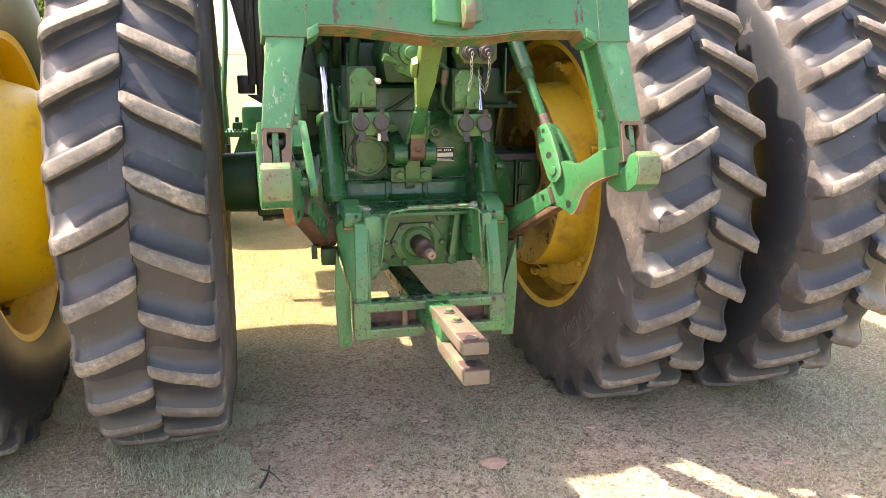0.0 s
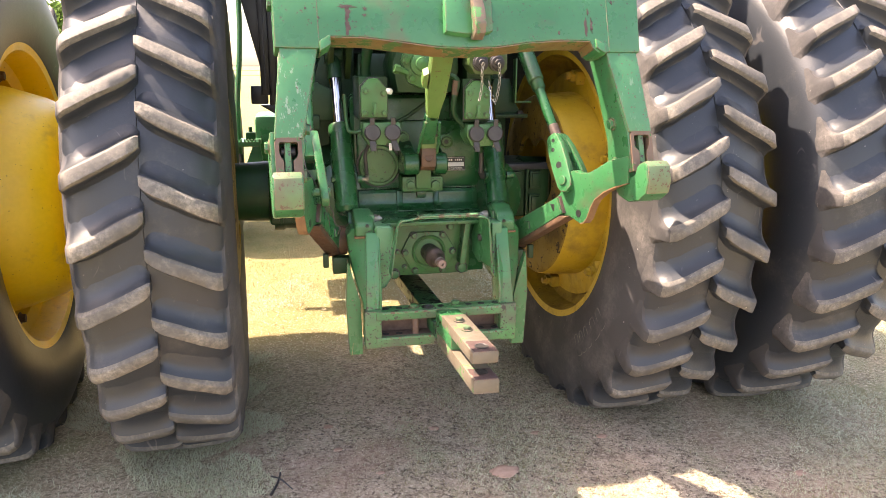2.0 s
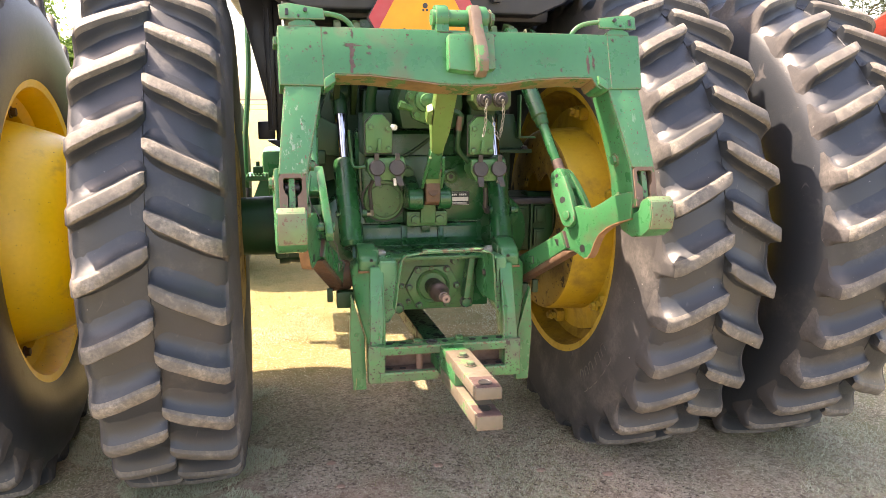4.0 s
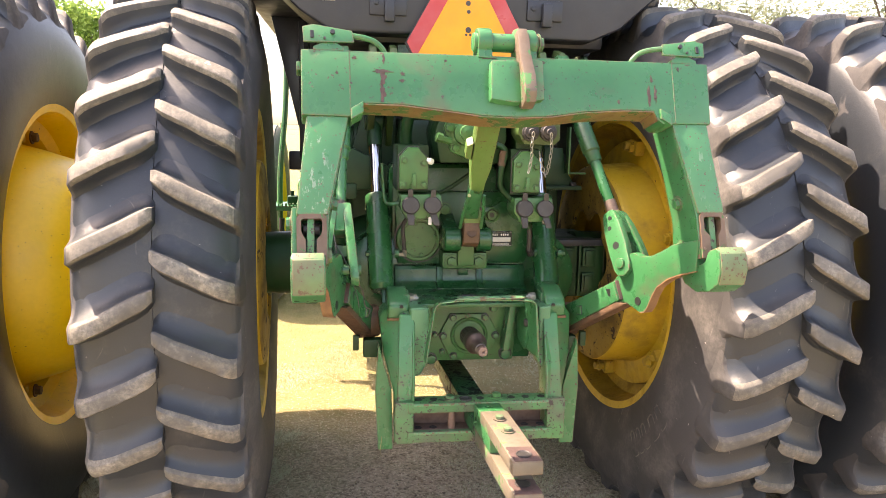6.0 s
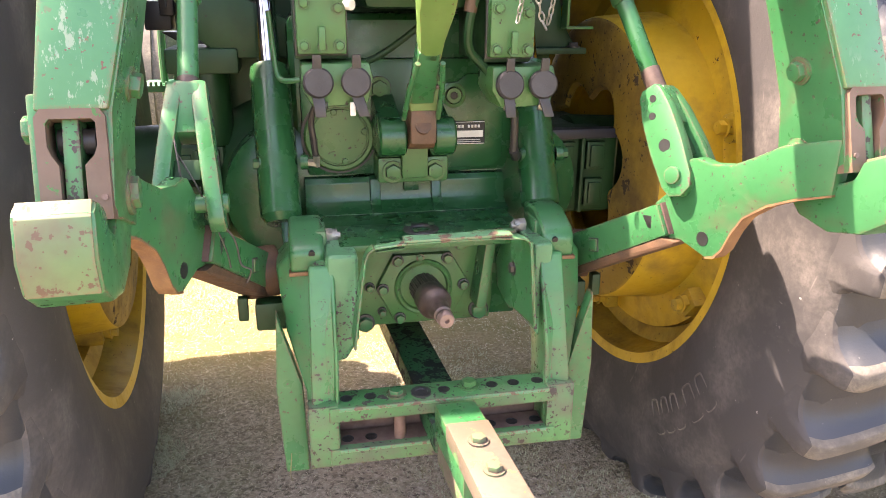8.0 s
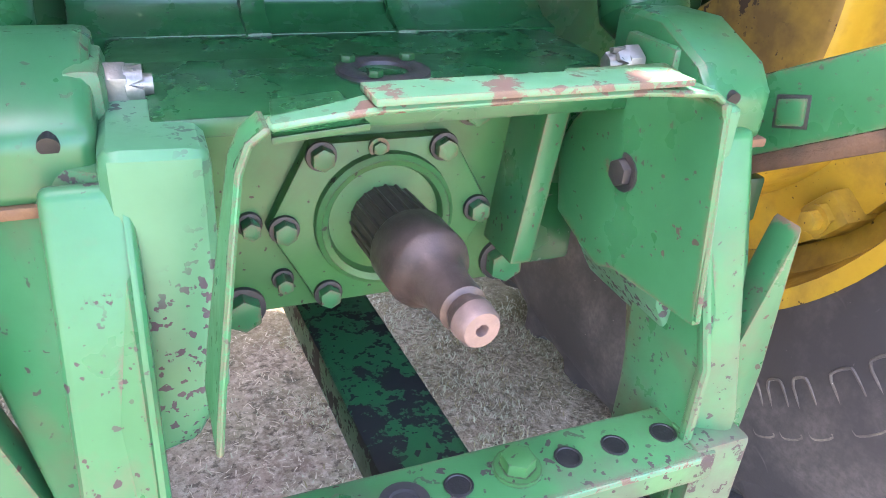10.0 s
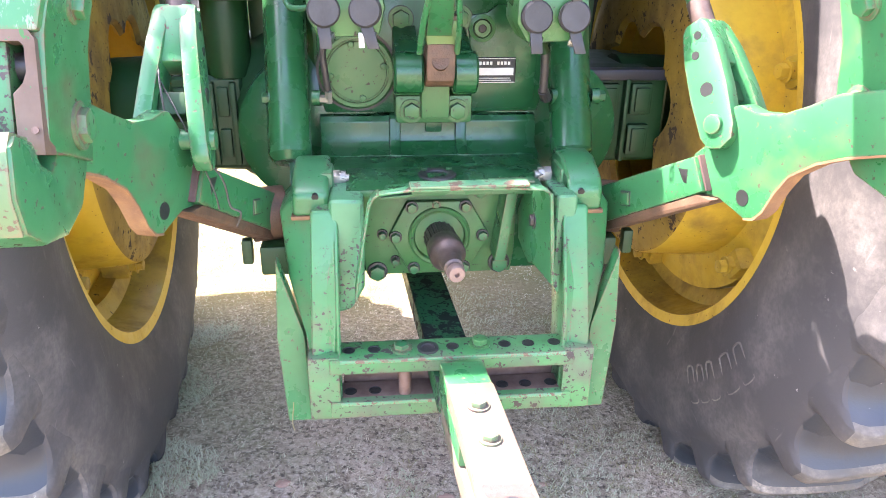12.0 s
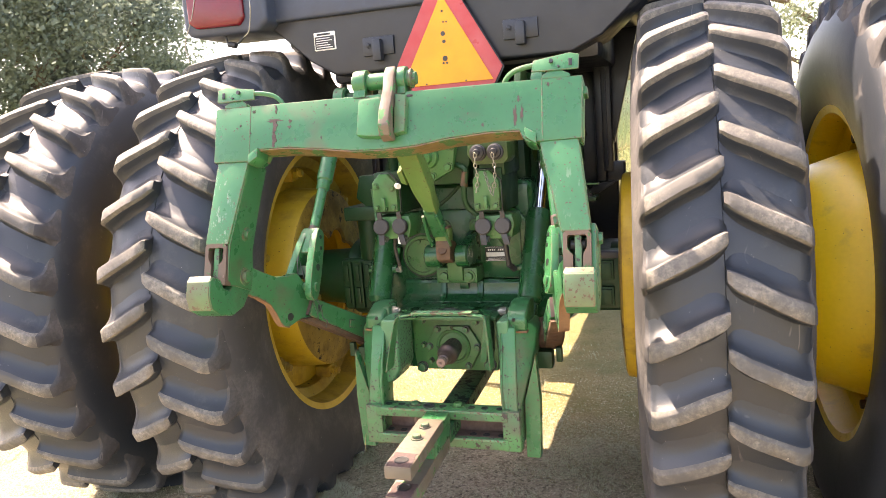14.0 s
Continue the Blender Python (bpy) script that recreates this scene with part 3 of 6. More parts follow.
def inner_wheel(side):
    xc = -0.785 if side < 0 else 0.81
    w = thing("rear_wheel", (xc, AX_Y, G), "inner rear tractor wheel with dusty lugged tyre and yellow steel rim", "wheel", "rear dual wheels")
    phases = (-1.9, 4.4) if side < 0 else (-2.3, 3.3)
    tyre = part("tyre", tyre_mesh(xc), [TYRE, SIDEWALL], w, "black lugged tyre with dust on the lug faces", 40)
    seam(tyre, xc)
    tread(tyre, xc, 30 if side < 0 else 31, *phases)
    if side > 0:
        # raised outlined shapes moulded into the sidewall
        for a0, wide in ((-56.5, 2.4), (-52.6, 2.4), (-48.6, 2.4), (-43.0, 3.4), (-37.5, 3.0)):
            loop = [(a0, 0.622), (a0 + 0.5, 0.612), (a0 + wide - 0.5, 0.612), (a0 + wide, 0.622), (a0 + wide + 0.4, 0.672), (a0 + wide + 0.9, 0.688), (a0 + 0.9, 0.690), (a0 + 0.3, 0.676), (a0, 0.622)]
            pts = [(xc - 0.2245 - 0.02 * (r - 0.61), AX_Y - r * math.cos(radians(t)), AX_Z + r * math.sin(radians(t))) for t, r in loop]
            part("raised_mark", tube(pts, 0.0022, 6, 3), LUG, tyre, "raised outline worn pale")
    bm = rim_mesh(xc)
    for f in bm.faces:
        c = f.calc_center_median()
        f.material_index = 1 if math.hypot(c.y - AX_Y, c.z - AX_Z) < 0.495 else 0
    rim = part("rim", bm, [GRIMY_YELLOW, GREASY], w, "yellow steel rim with grease and grime")
    # cast drum open towards the axle housing, its mouth uneven
    prof = [(0.70, 0.44), (0.69, 0.360), (0.575, 0.352), (0.545, 0.349), (0.536, 0.345), (0.531, 0.337), (0.526, 0.30), (0.521, 0.25), (0.518, 0.185), (0.530, 0.175), (0.540, 0.185), (0.555, 0.30), (0.66, 0.33), (0.74, 0.15), (0.76, 0.15), (0.76, 0.42), (0.74, 0.44)]
    drum = lathe(prof, (0, AX_Y, AX_Z), (1, 0, 0), 72, close=True)
    for v in drum.verts:
        r = math.hypot(v.co.y - AX_Y, v.co.z - AX_Z)
        a = math.atan2(v.co.z - AX_Z, v.co.y - AX_Y)
        if v.co.x < 0.545 and r < 0.22:
            k = 1.03 + 0.08 * math.sin(3 * a + 0.6) + 0.24 * abs(math.sin(3.5 * a + 0.5)) - 0.12
            v.co.y, v.co.z = AX_Y + (v.co.y - AX_Y) * k, AX_Z + (v.co.z - AX_Z) * k
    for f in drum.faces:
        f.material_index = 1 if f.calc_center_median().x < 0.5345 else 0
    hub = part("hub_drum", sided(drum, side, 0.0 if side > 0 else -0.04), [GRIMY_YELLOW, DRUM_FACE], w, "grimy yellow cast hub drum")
    for k in range(6):
        a = 1.745 + k * math.tau / 6
        p = Vector((0.70 * side, AX_Y + 0.425 * math.cos(a), AX_Z + 0.425 * math.sin(a)))
        c = part("rim_clamp", clamp(0, side)(p, a), GREASY, rim)
        part("clamp_bolt", bolt(p + Vector((-0.056 * side, 0, 0)), (-side, 0, 0), 0.015, 0.018), GREASY, rim)
    return w


def outer_wheel(side):
    xc = 1.45 * side
    w = thing("dual_wheel", (xc, AX_Y, G), "outer rear dual wheel with lugged tyre and dished yellow centre", "wheel", "rear dual wheels")
    phases = (2.5, 8.4) if side < 0 else (3.0, 9.0)
    tyre = part("tyre", tyre_mesh(xc), [TYRE, TYRE], w, "black lugged tyre with dust on the lug faces", 40)
    seam(tyre, xc)
    tread(tyre, xc, 30, *phases)
    rim = part("rim", rim_mesh(xc), YELLOW, w, "yellow steel rim")
    prof = [(1.51, 0.437), (1.45, 0.437), (1.425, 0.418), (1.40, 0.402), (1.30, 0.375), (1.20, 0.342), (1.155, 0.320), (1.130, 0.296), (1.117, 0.262), (1.115, 0.22), (1.115, 0.10), (1.02, 0.10), (1.02, 0.07), (1.14, 0.07), (1.145, 0.27), (1.20, 0.315), (1.41, 0.375), (1.45, 0.40), (1.51, 0.42)]
    dish = part("wheel_centre", sided(lathe(prof, (0, AX_Y, AX_Z), (1, 0, 0), 72, close=True), side), YELLOW, w, "dished yellow wheel centre")
    for k in range(8):
        a = 0.3 + k * math.tau / 8
        r = Vector((0, math.cos(a), math.sin(a)))
        hole = lathe([(0, 0.034), (0.004, 0.036), (0.006, 0.030), (0.002, 0.026), (0.001, 0.0)], Vector((1.116 * side, AX_Y, AX_Z)) + r * 0.20, (-side, 0, 0), 20)
        part("hand_hole", hole, GRIMY_YELLOW, dish)
        part("wheel_bolt", bolt(Vector((1.113 * side, AX_Y, AX_Z)) + r * 0.135, (-side, 0, 0), 0.018, 0.018), GRIMY_YELLOW, dish)
    for k in range(10):
        a = 0.15 + k * math.tau / 10
        p = Vector((1.425 * side, AX_Y + 0.418 * math.cos(a), AX_Z + 0.418 * math.sin(a)))
        part("rim_clamp", clamp(0, side)(p, a), YELLOW, rim)
        part("clamp_bolt", bolt(p + Vector((-0.08 * side, 0, 0)), (-side, 0, 0), 0.016, 0.018), RUST, rim, "rusty bolt")
    return w


# the rear wheels stand three degrees askew to the hitch
SKEW = radians(3.0)
for sd in (-1, 1):
    for w in (inner_wheel(sd), outer_wheel(sd)):
        w.rotation_euler.z = SKEW
        w.location.x -= math.sin(SKEW) * (AX_Y - 2.40) * S
        w.location.y -= (1 - math.cos(SKEW)) * (AX_Y - 2.40) * S + 0.028
        if w.name.startswith("dual"):
            # the spacing differs from side to side
            w.location.x -= 0.09 if sd > 0 else 0.005
        if sd < 0 and w.name.startswith("rear"):
            # this tyre is a little narrower than its fellow
            w.scale.x = 0.93
            w.location.x -= 0.017
        elif w.name.startswith("rear"):
            w.scale.x = 0.91
            w.location.x -= 0.022

# ---- tractor: castings, axle, cab ----
tractor = thing("tractor", (0, 3.3, G), "green farm tractor with dark cab and heavy cast rear end", "tractor")

bm = box(-0.235, 0.235, 2.885, 4.7, 0.60, 1.22, 0.03, 3)
case = part("transmission_case", bm, CASE, tractor, "dark glossy green cast transmission case")
# raised rear face with ribs and rounded lower band
face = prism([(-0.205, 0.905), (0.205, 0.905), (0.215, 0.95), (0.215, 1.10), (0.18, 1.135), (-0.18, 1.135), (-0.215, 1.10), (-0.215, 0.95)], "y", 2.868, 2.90, 0.008)
part("rear_cover", face, CASE, case)
low = prism([(2.90, 0.905), (2.866, 0.900), (2.859, 0.890), (2.858, 0.866), (2.854, 0.853), (2.842, 0.843), (2.815, 0.837), (2.815, 0.70), (2.90, 0.70)], "x", -0.215, 0.20, 0.002)
part("lower_band", low, CASE, case)
for x in (-0.074, 0.053):
    part("rib", prism([(2.875, 0.904), (2.853, 0.898), (2.848, 0.862), (2.838, 0.848), (2.81, 0.839), (2.81, 0.82), (2.875, 0.82)], "x", x - 0.011, x + 0.011, 0.005), CASE, case)
part("drain_boss", box(-0.016, 0.016, 2.846, 2.87, 0.872, 0.897, 0.004), CASE, case)
for sd in (-1, 1):
    part("side_swell", moved(lathe([(-0.02, 0.0), (-0.02, 0.12), (0.0, 0.15), (0.25, 0.16)], (0, 0, 0), (0, 1, 0), 36), Matrix.Translation((0.225 * sd, 2.90, 0.86))), CASE, case)

# simple engine and hood ahead of the cab, unseen, added to shade the ground on one side
block = part("engine_block", add(box(-0.26, 0.26, 4.72, 7.1, 0.44, 1.22, 0.03, 3), box(-0.20, 0.20, 4.9, 6.6, 0.36, 0.46, 0.02)), CASE, tractor, "green engine and frame ahead of the cab")
part("hood", box(-0.34, 0.34, 4.66, 7.4, 1.20, 1.78, 0.06, 4), GREEN, tractor, "green engine hood")

# rear half axles: ribbed green castings
for sd in (-1, 1):
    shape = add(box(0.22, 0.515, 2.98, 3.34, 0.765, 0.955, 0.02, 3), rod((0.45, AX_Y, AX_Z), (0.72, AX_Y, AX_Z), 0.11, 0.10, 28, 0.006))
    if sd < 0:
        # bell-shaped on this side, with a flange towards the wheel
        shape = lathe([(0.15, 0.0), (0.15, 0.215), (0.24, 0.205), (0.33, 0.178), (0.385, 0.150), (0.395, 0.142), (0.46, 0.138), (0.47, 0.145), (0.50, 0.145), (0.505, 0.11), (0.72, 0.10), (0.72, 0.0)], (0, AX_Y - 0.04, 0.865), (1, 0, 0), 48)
    ax = part("axle_housing", sided(shape, sd), SHADE_GREEN, tractor, "green cast axle housing")
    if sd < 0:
        part("outer_box", sided(box(0.372, 0.515, 2.98, 3.34, 0.765, 0.955, 0.015, 3), sd), SHADE_GREEN, ax)
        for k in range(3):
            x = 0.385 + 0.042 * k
            part("rib", sided(box(x, x + 0.012, 2.966, 2.985, 0.775, 0.945, 0.004), sd), SHADE_GREEN, ax)
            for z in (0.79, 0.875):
                part("panel", sided(box(x + 0.016, x + 0.038, 2.972, 2.985, z, z + 0.06, 0.004), sd), SHADE_GREEN, ax)
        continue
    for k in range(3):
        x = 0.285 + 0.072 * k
        part("rib", sided(box(x - 0.016, x - 0.006, 2.960, 2.985, 0.772, 0.948, 0.004), sd), SHADE_GREEN, ax)
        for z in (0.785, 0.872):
            part("panel", sided(add(box(x, x + 0.046, 2.966, 2.985, z, z + 0.066, 0.005), box(x + 0.008, x + 0.038, 2.960, 2.970, z + 0.008, z + 0.058, 0.003)), sd), SHADE_GREEN, ax)
    part("top_flange", sided(box(0.24, 0.515, 2.962, 3.0, 0.945, 0.968, 0.006), sd), CAB, ax, "dark greasy flange")

# shelf over the power take-off and its gear housing
shelf = part("take_off_housing", add(box(-0.19, 0.19, 2.718, 2.90, 0.642, 0.836, 0.006), box(-0.165, 0.165, 2.615, 2.74, 0.825, 0.838, 0.004)), CASE, tractor, "green power take-off housing with oily flat top")
part("lift_eye", moved(lathe([(0, 0.018), (0.003, 0.019), (0.0045, 0.022), (0.0045, 0.029), (0.003, 0.033), (0.0, 0.034)], (0, 0, 0), (0, 0, 1), 32), Matrix.Translation((-0.008, 2.690, 0.8375))), DARK_STEEL, shelf, "dark greasy ring")
for a in (0.6, 2.5, 4.2):
    part("ring_bolt", bolt((-0.008 + 0.027 * math.cos(a), 2.690 + 0.027 * math.sin(a), 0.8418), (0, 0, 1), 0.006, 0.005, False), CASE, shelf)
part("face_plate", prism([(-0.135, 0.638), (0.135, 0.638), (0.14, 0.68), (0.14, 0.824), (-0.14, 0.824), (-0.14, 0.68)], "y", 2.712, 2.74, 0.004), COVER, shelf)
PX, PZ = -0.002, 0.719
hexa = [(PX - 0.092, PZ), (PX - 0.058, PZ + 0.066), (PX + 0.054, PZ + 0.066), (PX + 0.092, PZ), (PX + 0.054, PZ - 0.072), (PX - 0.054, PZ - 0.072)]
plate = part("bearing_plate", prism(hexa, "y", 2.698, 2.714, 0.004), COVER, shelf, "six-sided bearing cover plate")
for x, z in hexa:
    v = Vector((x - PX, 0, z - PZ)) * 0.86
    part("bolt", bolt((PX + v.x, 2.696, PZ + v.z), (0, -1, 0), 0.0095, 0.010, False), GREEN, plate)
    part("washer", rod((PX + v.x, 2.699, PZ + v.z), (PX + v.x, 2.6945, PZ + v.z), 0.0117, seg=20, w=0.001), DARK_STEEL, plate, "dark greasy washer")
part("bolt", bolt((PX - 0.006, 2.697, PZ + 0.060), (0, -1, 0), 0.006, 0.005), GREEN, plate)
part("seal_ring", lathe([(0, 0.057), (0.007, 0.056), (0.010, 0.052), (0.008, 0.047), (-0.004, 0.043), (-0.012, 0.039), (-0.012, 0.0)], (PX, 2.699, PZ), (0, -1, 0), 40), COVER, plate)
part("seal", lathe([(0, 0.041), (0.003, 0.040), (0.0015, 0.034), (0.0015, 0.018), (0, 0.016)], (PX, 2.7095, PZ), (0, -1, 0), 36), BLACK, plate)
for k, (x, z, r) in enumerate(((-0.105, 0.800, 0.011), (-0.115, 0.646, 0.019), (0.072, 0.80, 0.014), (0.112, 0.658, 0.021), (-0.082, 0.668, 0.009), (-0.105, 0.72, 0.010))):
    part("bolt", bolt((x, 2.709, z), (0, -1, 0), r * 0.8, 0.014, False), GREEN, shelf)
    part("washer", rod((x, 2.713, z), (x, 2.7075, z), r * 0.98, seg=20, w=0.001), DARK_STEEL, shelf, "dark greasy washer")
# slanted brace inside the shield
part("brace", prism3([(0.094, 2.714, 0.682), (0.114, 2.714, 0.682), (0.132, 2.714, 0.823), (0.112, 2.714, 0.823)], (0, -0.055, 0), 0.003), GREEN, shelf)

shaft = thing("pto_shaft", (PX, 2.55, 0.73), "brown oiled splined power take-off stub shaft with bare end", "shaft")
way = Vector((0.013, -0.165, -0.001)).normalized()
prof = [(-0.02, 0.0), (-0.02, 0.0275), (0.046, 0.0275), (0.048, 0.0300), (0.051, 0.0315), (0.084, 0.0315), (0.089, 0.0295), (0.094, 0.0245), (0.101, 0.0205), (0.112, 0.0182), (0.137, 0.0168), (0.139, 0.0128), (0.143, 0.0128), (0.145, 0.0152), (0.150, 0.0152)]
part("stub", lathe(prof, (PX, 2.698, PZ), way, 40), PTO_STEEL, shaft)
for k in range(20):
    a = k * math.tau / 20
    side = way.cross(Vector((1, 0, 0))).normalized()
    d = Matrix.Rotation(a, 3, way) @ side
    o = Vector((PX, 2.698, PZ)) + d * 0.0278
    part("spline", rod(o, o + way * 0.046, 0.0016, seg=6), PTO_STEEL, shaft)
tip = Vector((PX, 2.698, PZ)) + way * 0.150
part("shaft_end", lathe([(0, 0.0155), (0.010, 0.0145), (0.013, 0.0125), (0.013, 0.0045), (0.006, 0.0035), (0.006, 0.0)], tip, way, 32), PTO_TIP, shaft, "bare pinkish steel shaft end with centre hole")

# shield: bent sheet over the shaft
shield = thing("pto_shield", (0.0, 2.55, 0.70), "bent green sheet-steel shield over the power take-off, edges worn to primer", "shield")


def sheet(line, y0, y1, t, w=0.0015):
    """A sheet bent along a line in x and z, from y0 to y1; t thick."""
    bm = bmesh.new()
    n = len(line)
    nor = []
    for i in range(n):
        d = Vector(line[min(i + 1, n - 1)]) - Vector(line[max(i - 1, 0)])
        nor.append(Vector((-d.y, d.x)).normalized() * t / 2)
    ya = y0 if isinstance(y0, (list, tuple)) else [y0] * n
    quad = [[bm.verts.new((line[i][0] + s * nor[i].x, y, line[i][1] + s * nor[i].y)) for s, y in ((1, ya[i]), (1, y1), (-1, y1), (-1, ya[i]))] for i in range(n)]
    for a, b in zip(quad, quad[1:]):
        for k in range(4):
            bm.faces.new((a[k], a[(k + 1) % 4], b[(k + 1) % 4], b[k]))
    bm.faces.new(quad[0])
    bm.faces.new(quad[-1][::-1])
    bmesh.ops.recalc_face_normals(bm, faces=bm.faces[:])
    return bev(bm, w, 1, 50)


line = [(-0.152, 0.695), (-0.147, 0.73), (-0.135, 0.80), (-0.128, 0.842), (-0.122, 0.855), (-0.112, 0.863), (-0.08, 0.868), (-0.06, 0.872), (0.0, 0.873), (0.09, 0.873), (0.118, 0.871), (0.142, 0.868), (0.152, 0.862), (0.157, 0.848), (0.162, 0.79), (0.165, 0.705)]
front = [2.498, 2.505, 2.522, 2.532, 2.535, 2.534, 2.530, 2.524, 2.523, 2.523, 2.523, 2.527, 2.529, 2.529, 2.525, 2.516]
line = [(x, z - 0.005 if z > 0.84 else z) for x, z in line]
part("shield_sheet", sheet(line[:6], front[:6], 2.562, 0.004), WORN, shield)
part("shield_top", sheet(line[5:13], front[5:13], 2.548, 0.004), PRIMER, shield)
part("shield_right", sheet(line[12:], front[12:], 2.56, 0.004), WORN, shield)
part("lip", prism3([(-0.065, 2.520, 0.8705), (0.118, 2.520, 0.8715), (0.118, 2.549, 0.8715), (-0.065, 2.549, 0.8705)], (0, 0, 0.004), 0.0012), PRIMER, shield, "strip of worn paint showing pink primer")
part("left_fold", prism3([(-0.110, 2.545, 0.846), (-0.060, 2.545, 0.850), (-0.060, 2.612, 0.847), (-0.100, 2.612, 0.844)], (0, 0, 0.004), 0.001), CASE, shield, "sheet folded down behind the lip")
part("right_fold", prism3([(0.056, 2.549, 0.8665), (0.132, 2.549, 0.8675), (0.130, 2.564, 0.870), (0.060, 2.564, 0.869)], (0, 0, 0.003), 0.001), GREEN, shield, "loose sheet strip behind the lip")
wing = part("side_wing", prism3([(0.163, 2.520, 0.702), (0.150, 2.600, 0.704), (0.1455, 2.615, 0.699), (0.140, 2.640, 0.712), (0.137, 2.668, 0.724), (0.136, 2.672, 0.75), (0.1365, 2.680, 0.775), (0.139, 2.668, 0.80), (0.143, 2.64, 0.835), (0.146, 2.60, 0.848), (0.153, 2.530, 0.856)], (0.005, 0, 0), 0.001), GREEN, shield)
part("bolt", bolt((0.149, 2.606, 0.782), (-1, 0, 0), 0.011, 0.008), DARK_STEEL, wing)

# drawbar support: two hangers and two drilled cross bars
HX = 0.005
support = thing("drawbar_support", (HX, 2.56, 0.45), "green cast hangers with drilled cross bars carrying the drawbar", "bracket")
for sd in (-1, 1):
    def lean(bm, k=0.34, out=0.0):
        """Leans the upper part of a hanger forward, and its outer edge too."""
        for v in bm.verts:
            v.co.y += max(0.0, v.co.z - 0.655) * k + out * max(0.0, abs(v.co.x - HX) - 0.22)
        return bm

    leg = [(0.280, 0.800), (0.262, 0.822), (0.186, 0.822), (0.186, 0.655), (0.192, 0.575), (0.192, 0.474), (0.236, 0.472), (0.240, 0.60), (0.268, 0.70)]
    hang = part("hanger", lean(prism([(HX + sd * x, z) for x, z in leg], "y", 2.528, 2.62, 0.005), 0.34, 0.9), WORN, support, "green hanger with paint worn off its edges")
    rib = [(0.226, 0.818), (0.182, 0.818), (0.184, 0.655), (0.187, 0.48), (0.232, 0.48), (0.233, 0.60)]
    part("raised_rib", lean(prism([(HX + sd * x, z) for x, z in rib], "y", 2.5215, 2.533, 0.006, 3)), WORN, hang)
    wing = [(0.284, 0.742), (0.246, 0.602), (0.242, 0.430), (0.284, 0.430), (0.292, 0.60)]
    part("side_plate", prism([(HX + sd * x, z) for x, z in wing], "y", 2.560, 2.59, 0.003), GREEN, support)
    # pivot lugs for the lift cylinders, their tops sloping back
    lug = prism([(2.597, 0.80), (2.725, 0.79), (2.725, 0.872 + 0.004 * sd), (2.665, 0.874 + 0.004 * sd), (2.612, 0.852 + 0.004 * sd), (2.597, 0.838)], "x", min(HX + sd * 0.196, HX + sd * 0.256), max(HX + sd * 0.196, HX + sd * 0.256), 0.010, 3)
    lug = part("pivot_lug", lug, GREEN, support)
    part("lug_hole", rod((HX + sd * 0.218, 2.6045, 0.836), (HX + sd * 0.218, 2.5962, 0.834), 0.0055, seg=16), BLACK, lug, "dark drilled hole")
    part("lug_base", box(min(HX + sd * 0.190, HX + sd * 0.258), max(HX + sd * 0.190, HX + sd * 0.258), 2.594, 2.72, 0.796, 0.803, 0.002), EDGE_RUST, lug, "rusty seam under the lug")
    part("lug_block", box(min(HX + sd * 0.212, HX + sd * 0.190), max(HX + sd * 0.212, HX + sd * 0.190), 2.635, 2.70, 0.80, 0.862, 0.008), WORN, support)
    part("pin_nut", castle_nut((HX + sd * (0.182 if sd > 0 else 0.192), 2.668, 0.843), (-sd, 0, 0), 0.014, 0.022), ZINC, lug, "castle nut with split pin")
    # speckled casting beside the shield
    part("side_casting", prism([(sd * x + (0.020 + 0.020 * (x < 0.17) if sd > 0 else 0), z) for x, z in ((0.194, 0.632), (0.160, 0.640), (0.138, 0.68), (0.136, 0.836), (0.192, 0.838))], "y", 2.572, 2.70, 0.012, 3), SPECKLED, support, "speckled green casting with chipped paint")
for name, z0, z1 in (("upper_bar", 0.556, 0.584), ("lower_bar", 0.470, 0.502)):
    ob = part(name, box(HX - 0.205, HX + 0.205, 2.506, 2.566, z0, z1, 0.003), BAR_TOP, support, "drilled cross bar with bare metal showing through green paint")
    part("worn_edge", box(HX - 0.188, HX + 0.190, 2.5045, 2.508, z1 - 0.007, z1 - 0.001, 0.001, 1), PRIMER, ob, "edge worn to bare metal")
    for x in (-0.168, -0.126, 0.006, 0.095, 0.136, 0.181):
        part("bolt_hole", lathe([(0.0, 0.0105), (0.0010, 0.011), (0.0014, 0.0092), (0.0006, 0.0085), (0.0004, 0.0)], (x, 2.537, z1), (0, 0, 1), 20), BLACK, ob, "dark bolt hole")
    part("greasy_top", box(HX - 0.186, HX + 0.188, 2.520, 2.565, z1 - 0.001, z1 + 0.0003, 0.0, 1), BROWN_STEEL, ob, "top face brown with grease") if name == "lower_bar" else None
    if name == "upper_bar":
        part("bolt", bolt((-0.080, 2.534, z1 + 0.002), (0, 0, 1), 0.0135, 0.010), GREEN, ob)
        part("bolt", bolt((0.0525, 2.538, z1 + 0.002), (0, 0, 1), 0.0135, 0.012), COVER, ob)
        part("bushing", lathe([(0, 0.018), (0.004, 0.018), (0.004, 0.0115), (0.001, 0.011), (0.001, 0)], (-0.036, 2.532, z1), (0, 0, 1), 28), DARK_STEEL, ob)
for sd in (-1, 1):
    part("bar_end", box(HX + sd * 0.214 - 0.026, HX + sd * 0.214 + 0.026, 2.509, 2.545, 0.466, 0.587, 0.005), BAR_TOP, support)
part("slot_back", box(HX - 0.185, HX + 0.187, 2.572, 2.58, 0.48, 0.556, 0.001, 1), BROWN_STEEL, support, "dark rusty back of the slot")
part("stop_pin", rod((-0.075, 2.53, 0.49), (-0.075, 2.53, 0.56), 0.011, seg=16), BROWN_STEEL, support, "brown steel stop pin")

